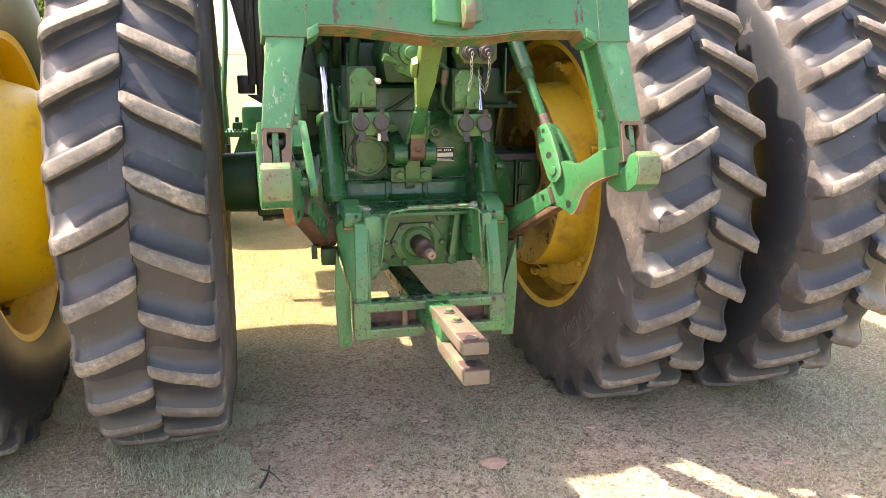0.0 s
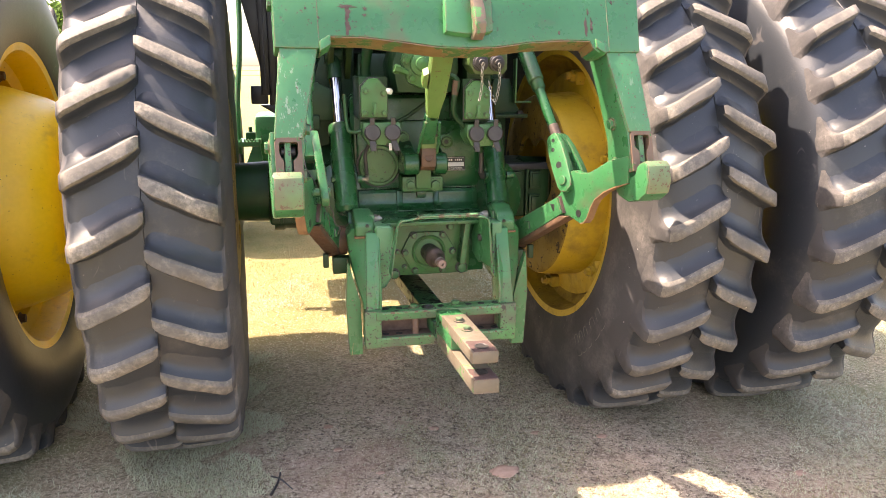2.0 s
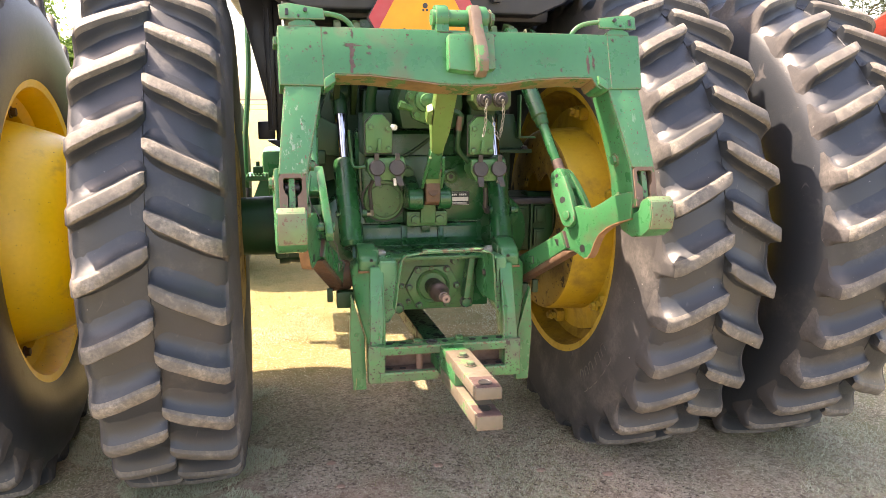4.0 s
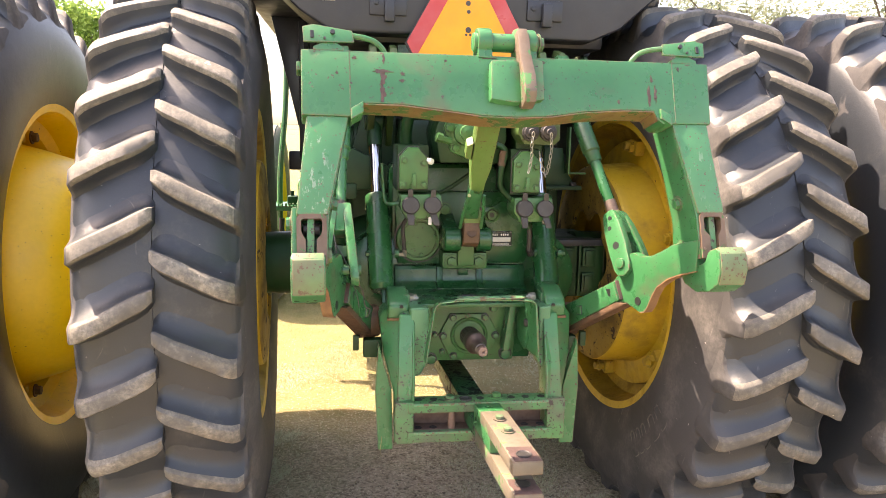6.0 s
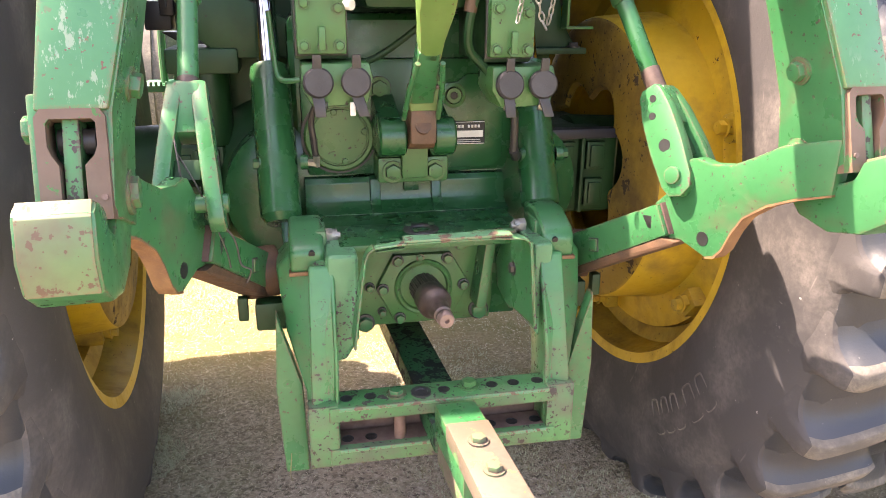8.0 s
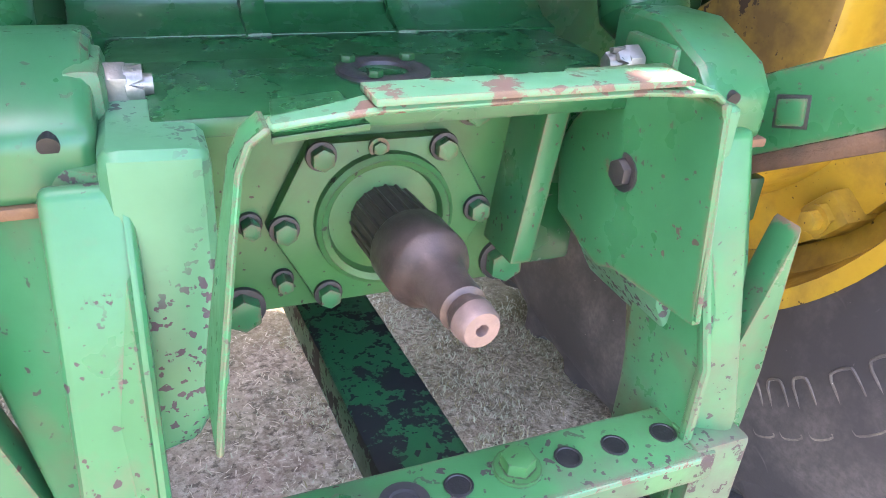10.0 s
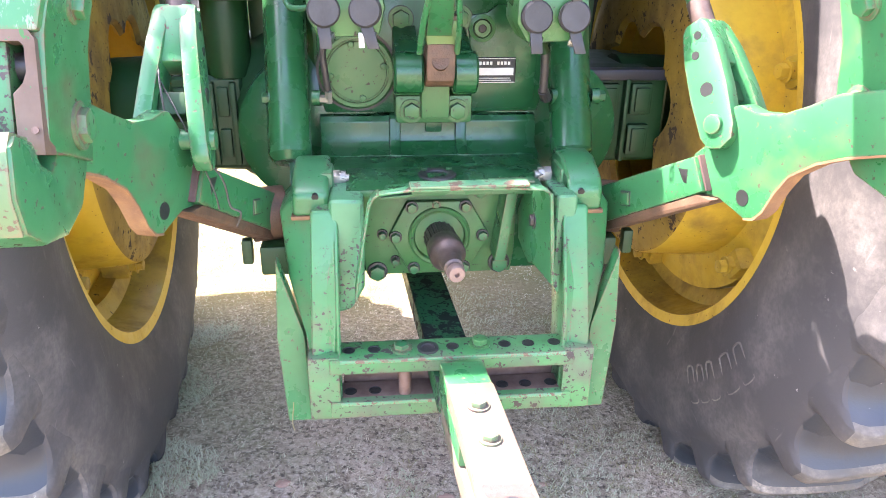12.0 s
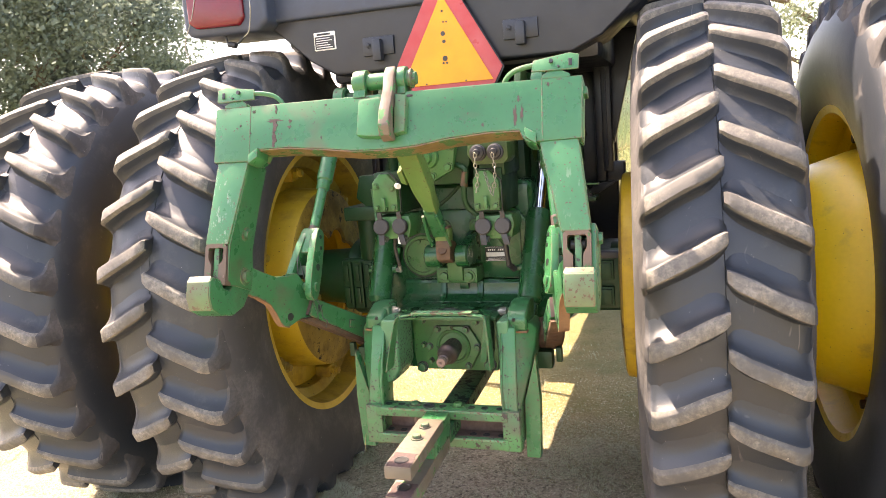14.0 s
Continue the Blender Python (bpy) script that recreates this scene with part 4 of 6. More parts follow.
# drawbar
drawbar = thing("drawbar", (0.02, 2.4, 0.48), "heavy steel drawbar with bolted clevis strap, paint worn to bare metal", "drawbar")


def bar_x(y):
    return 0.004 + (2.62 - y) * 0.062


def bar_block(y0, y1, z0, z1, half, w=0.005):
    return prism([(bar_x(y0) - half, y0), (bar_x(y0) + half, y0), (bar_x(y1) + half, y1), (bar_x(y1) - half, y1)], "z", z0, z1, w)


part("bar", bar_block(2.46, 3.45, 0.504, 0.549, 0.039), BAR_GREEN, drawbar, "dark oily green bar")
part("bar_tongue", bar_block(2.092, 2.46, 0.488, 0.528, 0.035), BAR_PAINT, drawbar, "bare worn steel tongue with green traces")
part("spacer", bar_block(2.30, 2.475, 0.528, 0.574, 0.036), GREEN, drawbar)
part("strap_root", bar_block(2.40, 2.475, 0.570, 0.594, 0.036), GREEN, drawbar)
part("clevis_strap", bar_block(2.105, 2.405, 0.566, 0.600, 0.036), BAR_PAINT, drawbar, "pale worn clevis strap with green traces")
for y in (2.27, 2.345):
    part("bolt", bolt((bar_x(y), y, 0.601), (0, 0, 1), 0.0125, 0.010), BAR_TOP, drawbar)
rng = random.Random(12)
for y0, y1, z in ((2.108, 2.182, 0.6003), (2.094, 2.165, 0.5283)):
    ragged = [(bar_x(y) + sgn * (0.033 - rng.uniform(0, 0.005)), y) for sgn, ys in ((-1, range(9)), (1, range(8, -1, -1))) for y in [y0 + (y1 - y0) * k / 8 + rng.uniform(-0.003, 0.003) * (0 < k) for k in ys]]
    part("worn_patch", prism(ragged, "z", z - 0.002, z + 0.0006), DARK_RUST, drawbar, "brown rust round the pin hole")
for z in (0.6012, 0.5292):
    part("pin_hole", lathe([(0, 0.0185), (0.0012, 0.019), (0.0018, 0.0165), (0.0006, 0.015), (0.0004, 0)], (bar_x(2.14), 2.14, z), (0, 0, 1), 28), DARK_STEEL, drawbar, "dark pin hole")

# gear cover, top link bracket, name plate on the case
part("gasket", rod((-0.142, 2.872, 0.985), (-0.142, 2.866, 0.985), 0.0755, seg=48), DARK_STEEL, case, "dark greasy rim")
part("right_panel", prism([(0.066, 0.915), (0.176, 0.912), (0.196, 0.93), (0.198, 1.085), (0.186, 1.105), (0.118, 1.105), (0.098, 1.09), (0.066, 1.085)], "y", 2.8635, 2.872, 0.004), CASE, case)
part("round_cover", moved(lathe([(0, 0.070), (0.010, 0.070), (0.014, 0.066), (0.014, 0.059), (0.011, 0.058), (0.011, 0.055), (0.013, 0.054), (0.014, 0.0)], (0, 0, 0), (0, -1, 0), 48), Matrix.Translation((-0.142, 2.872, 0.985))), COVER, case, "round bolted cover")
for a in (0.2, 1.77, 3.3, 4.9):
    part("bolt", bolt((-0.142 + 0.050 * math.cos(a), 2.858, 0.985 + 0.050 * math.sin(a)), (0, -1, 0), 0.007, 0.004, False), COVER, case)
brk = part("top_link_bracket", box(-0.075, 0.065, 2.79, 2.872, 0.903, 0.955, 0.008), COVER, tractor, "cast top link bracket")
part("bracket_web", box(-0.030, 0.022, 2.775, 2.80, 0.915, 1.01, 0.006), COVER, brk)
for x0, x1 in ((-0.080, -0.030), (0.020, 0.062)):
    part("bracket_ear", moved(lathe([(0, 0.0), (0, 0.032), (0.004, 0.036), (x1 - x0 - 0.004, 0.036), (x1 - x0, 0.032), (x1 - x0, 0)], (x0, 2.735, 1.005), (1, 0, 0), 32), Matrix()), CASE, brk)
    part("ear_arm", prism([(2.715, 0.975), (2.76, 0.972), (2.88, 0.95), (2.88, 1.07), (2.76, 1.037)], "x", x0 + 0.003, x1 - 0.003, 0.006), CASE, brk)
for x in (-0.046, 0.037):
    part("bolt", bolt((x, 2.788, 0.927), (0, -1, 0), 0.016, 0.011), COVER, brk)
for x, z in ((-0.060, 1.078), (0.048, 1.080)):
    part("bolt_ring", rod((x, 2.870, z), (x, 2.8655, z), 0.024, seg=28, w=0.001), DARK_STEEL, case, "dark greasy washer")
    part("bolt", bolt((x, 2.866, z), (0, -1, 0), 0.017, 0.011), COVER, case)
plug = part("plug", lathe([(0, 0.026), (0.005, 0.025), (0.007, 0.018), (0.005, 0.0165), (0.009, 0.015), (0.009, 0.0075), (0.001, 0.007), (0.001, 0.0)], (0.090, 2.868, 1.062), (0, -1, 0), 32), COVER, case, "round plug with socket")
part("socket", bolt((0.090, 2.8605, 1.062), (0, -1, 0), 0.008, 0.002, False), BLACK, plug, "dark hexagon socket")
nm = part("name_plate", box(0.076, 0.156, 2.8605, 2.868, 0.962, 1.010, 0.001, 1), BLACK, case, "small black and white name plate")
part("white_field", box(0.080, 0.152, 2.8590, 2.863, 0.977, 0.991, 0.0004, 1), WHITE, nm)
for z in (0.963, 1.0075):
    part("white_edge", box(0.077, 0.155, 2.8593, 2.863, z, z + 0.0015, 0.0002, 1), WHITE, nm)
for x1, z0, z1 in ((0.148, 0.967, 0.9685), (0.146, 0.971, 0.9725)):
    part("print_bar", box(0.085, x1, 2.8588, 2.863, z0, z1, 0.0003, 1), WHITE, nm)
for k in range(9):
    if k != 4:
        part("print_bar", box(0.086 + 0.0068 * k, 0.0905 + 0.0068 * k, 2.8588, 2.863, 0.9965, 1.0025, 0.0003, 1), WHITE, nm)

# ---- hydraulics ----
def remote_valve(x0, x1, z0, z1, name_label):
    v = thing("remote_valve", ((x0 + x1) / 2, 2.70, z0), name_label, "hydraulic valve", "remote valves")
    xm = (x0 + x1) / 2
    body = part("valve_body", box(x0 - 0.004, x1 + 0.004, 2.69, 2.90, z0 - 0.01, z1 + 0.004, 0.006), SHADE_GREEN, v)
    h = z1 - z0
    cover = prism([(x0, z0), (x1, z0), (x1, z0 + h * 0.72), (xm + 0.012, z1), (xm - 0.016, z1), (x0, z0 + h * 0.78)], "y", 2.662, 2.692, 0.006)
    part("gasket", prism([(x0 - 0.003, z0 - 0.003), (x1 + 0.003, z0 - 0.003), (x1 + 0.003, z0 + h * 0.73), (xm + 0.013, z1 + 0.003), (xm - 0.017, z1 + 0.003), (x0 - 0.003, z0 + h * 0.79)], "y", 2.682, 2.6905, 0.001), DARK_STEEL, v, "dark greasy gasket")
    cov = part("end_cover", cover, COVER, v, "pale green end cover with bolts")
    for bx, bz in ((x0 + 0.012, z0 + 0.014), (x1 - 0.012, z0 + 0.014), (x0 + 0.014, z0 + h * 0.68), (x1 - 0.013, z0 + h * 0.62)):
        part("bolt", bolt((bx, 2.661, bz), (0, -1, 0), 0.008, 0.007), COVER, cov)
    part("lever_stud", add(rod((xm, 2.662, z0 + 0.012), (xm, 2.650, z0 + 0.012), 0.009, seg=14), box(xm - 0.006, xm + 0.006, 2.645, 2.653, z0 + 0.008, z0 + 0.045, 0.003)), COVER, cov)
    # coupler block with two hanging dust caps
    blk = part("coupler_block", prism([(x0 + 0.004, z0 - 0.014), (x1 + 0.036, z0 - 0.012), (x1 + 0.042, z0 - 0.040), (x1 + 0.032, z0 - 0.082), (x0 + 0.022, z0 - 0.086), (x0 + 0.004, z0 - 0.055)], "y", 2.655, 2.76, 0.007), COVER, v)
    for k, cx in enumerate((x0 + 0.030, x1 + 0.012)):
        cap = lathe([(0, 0.0), (0, 0.021), (0.005, 0.025), (0.014, 0.025), (0.018, 0.022), (0.018, 0.0)], (cx, 2.648, z0 - 0.044), (0.1 * (1 - 2 * k), -1, 0.12), 28)
        c = part("dust_cap", cap, BLACK_RUBBER, v, "black rubber dust cap")
        part("cap_tab", prism3([(cx - 0.008, 2.634, z0 - 0.024), (cx + 0.008, 2.634, z0 - 0.024), (cx + 0.007, 2.630, z0 + 0.002), (cx - 0.007, 2.630, z0 + 0.002)], (0, 0.006, 0), 0.002), BLACK_RUBBER, c)
        part("cap_tongue", prism3([(cx - 0.010, 2.634, z0 - 0.064), (cx + 0.010, 2.634, z0 - 0.064), (cx + 0.012 + 0.008 * k, 2.628, z0 - 0.098), (cx - 0.006 + 0.008 * k, 2.628, z0 - 0.098)], (0, 0.005, 0), 0.002), BLACK_RUBBER, c)
        part("quick_coupler", rod((cx - 0.004, 2.652, z0 - 0.080), (cx + 0.014, 2.648, z0 - 0.084), 0.009, seg=12), ZINC, blk)
    return v


vl = remote_valve(-0.218, -0.136, 1.158, 1.276, "green hydraulic valve with two black dust caps beside filler neck")
part("tag", box(-0.136, -0.127, 2.640, 2.65, 1.060, 1.082, 0.001), WHITE, vl, "small white tag")
part("vent_plug", rod((-0.140, 2.672, 1.238), (-0.126, 2.658, 1.236), 0.009, seg=14, w=0.002), WHITE, vl, "pale cap plug")
vr = remote_valve(0.108, 0.188, 1.150, 1.270, "green hydraulic remote valve below the dark coupler block")

blk = thing("coupler_block", (0.17, 2.66, 1.29), "dark coupler block with two plugs and hanging zinc chains", "hydraulic coupler")
part("block_body", prism([(0.128, 1.288), (0.216, 1.288), (0.230, 1.302), (0.230, 1.348), (0.218, 1.360), (0.112, 1.356), (0.108, 1.318)], "y", 2.625, 2.72, 0.006), ROCKER_PAINT, blk)
part("mounting", box(0.12, 0.20, 2.70, 2.90, 1.25, 1.37, 0.008), SHADE_GREEN, blk)
up = part("upper_valve", prism([(0.100, 1.362), (0.178, 1.362), (0.182, 1.44), (0.160, 1.478), (0.108, 1.474), (0.098, 1.44)], "y", 2.70, 2.86, 0.007), SHADE_GREEN, blk, "green upper valve housing")
for x, z in ((0.112, 1.375), (0.140, 1.372), (0.168, 1.376), (0.112, 1.445), (0.166, 1.445), (0.125, 1.468)):
    part("bolt", bolt((x, 2.698, z), (0, -1, 0), 0.0085, 0.007), COVER, up)
for x in (0.143, 0.194):
    c = part("coupler", lathe([(0, 0.024), (0.010, 0.024), (0.012, 0.020), (0.022, 0.019), (0.024, 0.011), (0.030, 0.009), (0.032, 0.0)], (x, 2.626, 1.322), (0.02, -1, 0.05), 28), BLACK_RUBBER, blk, "black coupler plug")


def chain(pts, r=0.0055, wire=0.0016):
    """Twisted links along a line."""
    line = smooth_line(pts, 8)
    bm = bmesh.new()
    total = sum((b - a).length for a, b in zip(line, line[1:]))
    step = r * 2.6
    n, acc, k = int(total / step), 0.0, 0
    for a, b in zip(line, line[1:]):
        seg = (b - a).length
        while acc + seg > k * step and k < n:
            t = (k * step - acc) / seg
            p, way = a + (b - a) * t, (b - a).normalized()
            side = Matrix.Rotation(k * math.pi / 2 + 0.4, 3, way) @ way.orthogonal().normalized()
            loop = [p + way * (r * 1.5 * math.cos(i * math.tau / 10)) + side * (r * 0.75 * math.sin(i * math.tau / 10)) for i in range(11)]
            add(bm, tube(loop, wire, 5, 1))
            k += 1
        acc += seg
    return bm


part("chain", chain([(0.143, 2.590, 1.316), (0.141, 2.592, 1.29), (0.143, 2.60, 1.25), (0.134, 2.60, 1.20)]), ZINC, blk, "light zinc chain")
part("chain", chain([(0.194, 2.590, 1.314), (0.197, 2.594, 1.27), (0.185, 2.60, 1.205), (0.168, 2.60, 1.255), (0.163, 2.60, 1.285)]), ZINC, blk, "light zinc chain")

pump = thing("pump", (0.0, 2.75, 1.22), "green cast pump housing with bolted six-sided end cover", "pump")
part("pump_body", prism([(-0.10, 1.23), (0.075, 1.23), (0.095, 1.30), (0.09, 1.39), (-0.09, 1.395), (-0.115, 1.32)], "y", 2.70, 2.95, 0.012), SHADE_GREEN, pump)
pc = [(-0.092, 1.33), (-0.062, 1.395), (0.022, 1.40), (0.060, 1.352), (0.045, 1.275), (-0.020, 1.242), (-0.070, 1.262)]
cov = part("end_cover", prism(pc, "y", 2.675, 2.715, 0.008), COVER, pump)
for x, z in pc:
    part("bolt", bolt((-0.016 + (x + 0.016) * 0.80, 2.673, 1.325 + (z - 1.325) * 0.80), (0, -1, 0), 0.011, 0.009), COVER, cov)
part("boss", lathe([(0, 0.036), (0.018, 0.034), (0.022, 0.022), (0.040, 0.020), (0.042, 0.012), (0.048, 0.0)], (-0.030, 2.676, 1.318), (0, -1, 0), 28), COVER, cov)
part("fitting", add(rod((-0.075, 2.66, 1.292), (-0.103, 2.655, 1.302), 0.010, seg=6), rod((-0.10, 2.655, 1.301), (-0.116, 2.652, 1.306), 0.014, seg=6)), COVER, pump, "pale hexagon fitting")
part("eye_bolt", add(rod((-0.02, 2.66, 1.362), (-0.02, 2.648, 1.362), 0.012, seg=6), rod((-0.02, 2.648, 1.36), (-0.02, 2.645, 1.385), 0.005, seg=8)), COVER, pump)

hose = thing("hydraulic_hose", (0.08, 2.70, 1.1), "curved hydraulic lines between pump and valves, green-painted", "hose", "hydraulic lines")
part("line", tube([(0.05, 2.70, 1.29), (0.085, 2.68, 1.27), (0.075, 2.68, 1.21), (0.078, 2.69, 1.165), (0.11, 2.70, 1.13), (0.15, 2.71, 1.09), (0.178, 2.73, 1.04)], 0.0085), SHADE_GREEN, hose)
part("sleeve", tube([(0.083, 2.681, 1.268), (0.076, 2.68, 1.225)], 0.0115, 12, 1), RUST, hose, "rusty sleeve")
part("end_fitting", add(tube([(0.178, 2.73, 1.04), (0.181, 2.735, 1.01), (0.183, 2.745, 0.97)], 0.0075, 12, 2), rod((0.183, 2.745, 0.972), (0.195, 2.765, 0.953), 0.010, seg=8)), DARK_STEEL, hose)
hose = thing("hydraulic_hose", (-0.05, 2.75, 1.12), "thin steel oil line crossing the casting, green-painted", "hose", "hydraulic lines")
part("line", tube([(-0.12, 2.80, 1.125), (-0.07, 2.79, 1.145), (-0.01, 2.79, 1.185), (0.03, 2.78, 1.22)], 0.006), SHADE_GREEN, hose)
hose = thing("hydraulic_hose", (-0.21, 2.72, 1.0), "short dark hose from the cylinder port up to the valve", "hose", "hydraulic lines")
part("line", tube([(-0.192, 2.775, 0.955), (-0.196, 2.765, 1.0), (-0.198, 2.76, 1.04), (-0.18, 2.74, 1.085)], 0.006), DARK_STEEL, hose)
part("fitting", add(rod((-0.215, 2.778, 0.953), (-0.190, 2.772, 0.953), 0.0075, seg=6), rod((-0.192, 2.773, 0.947), (-0.192, 2.768, 0.968), 0.0068, seg=6)), ZINC, hose, "small zinc elbow fitting")
hose = thing("control_rod", (-0.235, 2.78, 1.15), "bent thin green control rod beside the valve", "rod", "hydraulic lines")
part("rod", tube([(-0.262, 2.76, 1.225), (-0.258, 2.76, 1.16), (-0.252, 2.755, 1.115), (-0.235, 2.74, 1.108), (-0.21, 2.73, 1.112)], 0.005), GREEN, hose)

filler = thing("filler_neck", (-0.18, 2.80, 1.25), "green oil filler neck with dark cap", "filler neck")
part("neck", tube([(-0.188, 2.80, 1.24), (-0.19, 2.79, 1.31), (-0.182, 2.765, 1.375), (-0.18, 2.755, 1.392)], 0.017, 16), SHADE_GREEN, filler)
part("cap", lathe([(0, 0.028), (0.022, 0.029), (0.028, 0.024), (0.030, 0.0)], (-0.18, 2.757, 1.388), (0.03, -0.25, 1), 24), SHADE_GREEN, filler, "ribbed filler cap")
part("cap_rib", box(-0.196, -0.164, 2.741, 2.753, 1.412, 1.424, 0.003), SHADE_GREEN, filler)
part("union", add(rod((-0.188, 2.80, 1.255), (-0.188, 2.80, 1.28), 0.022, seg=6), rod((-0.188, 2.80, 1.27), (-0.188, 2.80, 1.29), 0.019, seg=12)), SHADE_GREEN, filler)

for sd in (-1, 1):
    cyl = thing("lift_cylinder", (0.25 * sd, 2.72, 0.82), "green hydraulic lift cylinder with bright chromed rod, pinned to the hanger", "hydraulic cylinder", "lift cylinders")
    x = 0.252 * sd
    a, b, c = Vector((x - 0.010, 2.735, 0.85)), Vector((x * 1.04 - 0.008, 2.896, 1.115)), Vector((x * 1.07 - 0.006, 3.035, 1.345))
    w = (b - a).normalized()
    part("barrel", lathe([(0, 0.0), (0.0, 0.028), (0.014, 0.038), ((b - a).length - 0.012, 0.038), ((b - a).length, 0.036), ((b - a).length, 0.0)], a, w, 36), CASE, cyl, "glossy green cylinder barrel")
    part("rod", rod(b, c, 0.0215, seg=28), CHROME, cyl, "chromed piston rod")
    part("rod_eye", add(rod(c - w * 0.095, c + w * 0.01, 0.024, seg=20, w=0.003), rod(c + Vector((-0.03, 0, 0)), c + Vector((0.03, 0, 0)), 0.026, seg=24, w=0.003)), SHADE_GREEN, cyl)
    part("foot", prism3([(x - 0.014, 2.755, 0.90), (x - 0.010, 2.70, 0.80), (x + 0.010, 2.70, 0.80), (x + 0.014, 2.755, 0.90)], (0, 0.03, -0.012), 0.004), CASE, cyl)
    for q in (-1, 1):
        part("port_boss", add(rod((x + 0.032 * q, 2.785, 0.953), (x + 0.046 * q, 2.783, 0.953), 0.014, seg=18), rod((x + 0.044 * q, 2.783, 0.953), (x + 0.056 * q, 2.782, 0.953), 0.010, seg=6)), CASE, cyl)

    # rock shaft arm above, forked where the rod and the lift link are pinned
    arm = thing("hitch_rocker", (0.29 * sd, 2.95, 1.25), "dark green forged rocker on the lift shaft", "lift arm", "lift rockers")
    side = [(2.80, 1.49), (2.83, 1.56), (2.90, 1.575), (3.05, 1.47), (3.20, 1.36), (3.24, 1.26), (3.17, 1.20), (3.09, 1.24), (2.95, 1.36)]
    for xx in (0.215, 0.275):
        part("arm_cheek", sided(prism(side, "x", xx, xx + 0.022, 0.006), sd), ROCKER_PAINT, arm)
    part("arm_web", sided(prism([(2.90, 1.555), (3.05, 1.455), (3.2, 1.35), (3.2, 1.25), (3.08, 1.30)], "x", 0.235, 0.277, 0.004), sd), SHADE_GREEN, arm)
    part("arm_boss", sided(rod((0.20, 3.19, 1.28), (0.34, 3.19, 1.28), 0.075, seg=32, w=0.006), sd), SHADE_GREEN, arm)
    part("arm_pin", sided(add(rod((0.265, 2.835, 1.525), (0.365, 2.835, 1.525), 0.017, seg=20, w=0.003), rod((0.352, 2.835, 1.525), (0.362, 2.835, 1.525), 0.026, seg=20)), sd), SHADE_GREEN, arm)

    # lift link: tube, screw and lower clevis
    lk = thing("lift_link", (0.37 * sd, 2.5, 0.96), "green adjustable lift link with forked lower end", "lift link", "lift links")
    top, low = (Vector((0.287, 2.845, 1.52)), Vector((0.400, 2.470, 0.977))) if sd > 0 else (Vector((-0.375, 2.835, 1.525)), Vector((-0.383, 2.461, 0.968)))
    d = (top - low).normalized()
    tone = CASE if sd > 0 else GREEN
    part("upper_tube", lathe([(0, 0.0), (0, 0.017), (0.006, 0.021), (0.03, 0.021), (0.035, 0.0255), (0.25, 0.0255), (0.27, 0.018), (0.275, 0.0)], low + d * 0.325, d, 28), tone, lk)
    part("screw_rod", rod(low + d * 0.135, low + d * 0.33, 0.0155, seg=20), tone, lk)
    part("thread", rod(low + d * 0.125, low + d * 0.195, 0.0168, seg=20), PTO_STEEL, lk, "rusty thread")
    part("top_eye", add(rod(top + Vector((-0.018, 0, 0)), top + Vector((0.018, 0, 0)), 0.036, seg=28, w=0.004), rod(top - d * 0.07, top, 0.020, seg=16)), GREEN, lk)
    pin = part("lock_ring", tube([low + d * 0.50 + Vector((0.0, -0.028, 0)) + Vector((0.014 * math.cos(k), 0, 0.014 * math.sin(k))) for k in (0, 1, 2, 3, 4, 5, 6.28)], 0.0028, 6, 3), ZINC, lk, "wire lock ring")
    part("lock_pin", add(rod(low + d * 0.50 + Vector((0, -0.03, 0)), low + d * 0.50 + Vector((0, 0.0, 0)), 0.008, seg=12), rod(low + d * 0.53 + Vector((0, -0.027, 0)), low + d * 0.53, 0.007, seg=12)), DARK_STEEL, lk)
    yv = Vector((0, 1, 0)) - d * d.y
    yv.normalize()
    xv = d.cross(yv)
    if sd > 0:
        # the fork on this side is screwed round a little
        xv, yv = xv * math.cos(0.6) - yv * math.sin(0.6), yv * math.cos(0.6) + xv * math.sin(0.6)
    fl = 0.85 if sd > 0 else 1.0  # this fork is the shorter one
    for q in (-1, 1):
        o = low + xv * (0.036 * q * sd) - xv * 0.012
        shape = [(-0.036, -0.012), (-0.026, -0.034), (0.0, -0.044), (0.026, -0.034), (0.036, -0.012), (0.040, 0.06), (0.037, 0.13), (0.028, 0.175), (0.018, 0.188), (-0.018, 0.188), (-0.028, 0.175), (-0.037, 0.13), (-0.040, 0.06)]
        ck = part("clevis_cheek", prism3([o + yv * u * 0.80 + d * v * fl - xv * (0.11 * q * sd * v) for u, v in shape], xv * 0.024, 0.006), GREEN, lk)
        for u, v, r in ((0.0, 0.062, 0.0105), (0.006, 0.128, 0.0062), (-0.004, 0.160, 0.0062)):
            face = (0.0482 - 0.11 * v) * q * sd
            part("cheek_hole", rod(low + d * v * fl + yv * u + xv * face * 0.98, low + d * v * fl + yv * u + xv * (face + math.copysign(0.001, face)), r, seg=16), BLACK, ck, "dark hole")
    part("clevis_bridge", prism3([low + d * v * fl + xv * u - yv * 0.024 for u, v in ((-0.032, 0.085), (-0.028, 0.125), (-0.022, 0.165), (-0.018, 0.182), (0.018, 0.182), (0.022, 0.165), (0.028, 0.125), (0.032, 0.085), (0.020, 0.086), (0.018, 0.100), (-0.018, 0.100), (-0.020, 0.086))], yv * 0.048, 0.006), GREEN, lk)
    part("clevis_block", prism3([low + d * v + xv * u - yv * 0.016 for u, v in ((-0.019, 0.030), (0.019, 0.030), (0.019, 0.062), (-0.019, 0.062))], yv * 0.032, 0.004), SHADE_GREEN, lk, "dark block between the prongs")
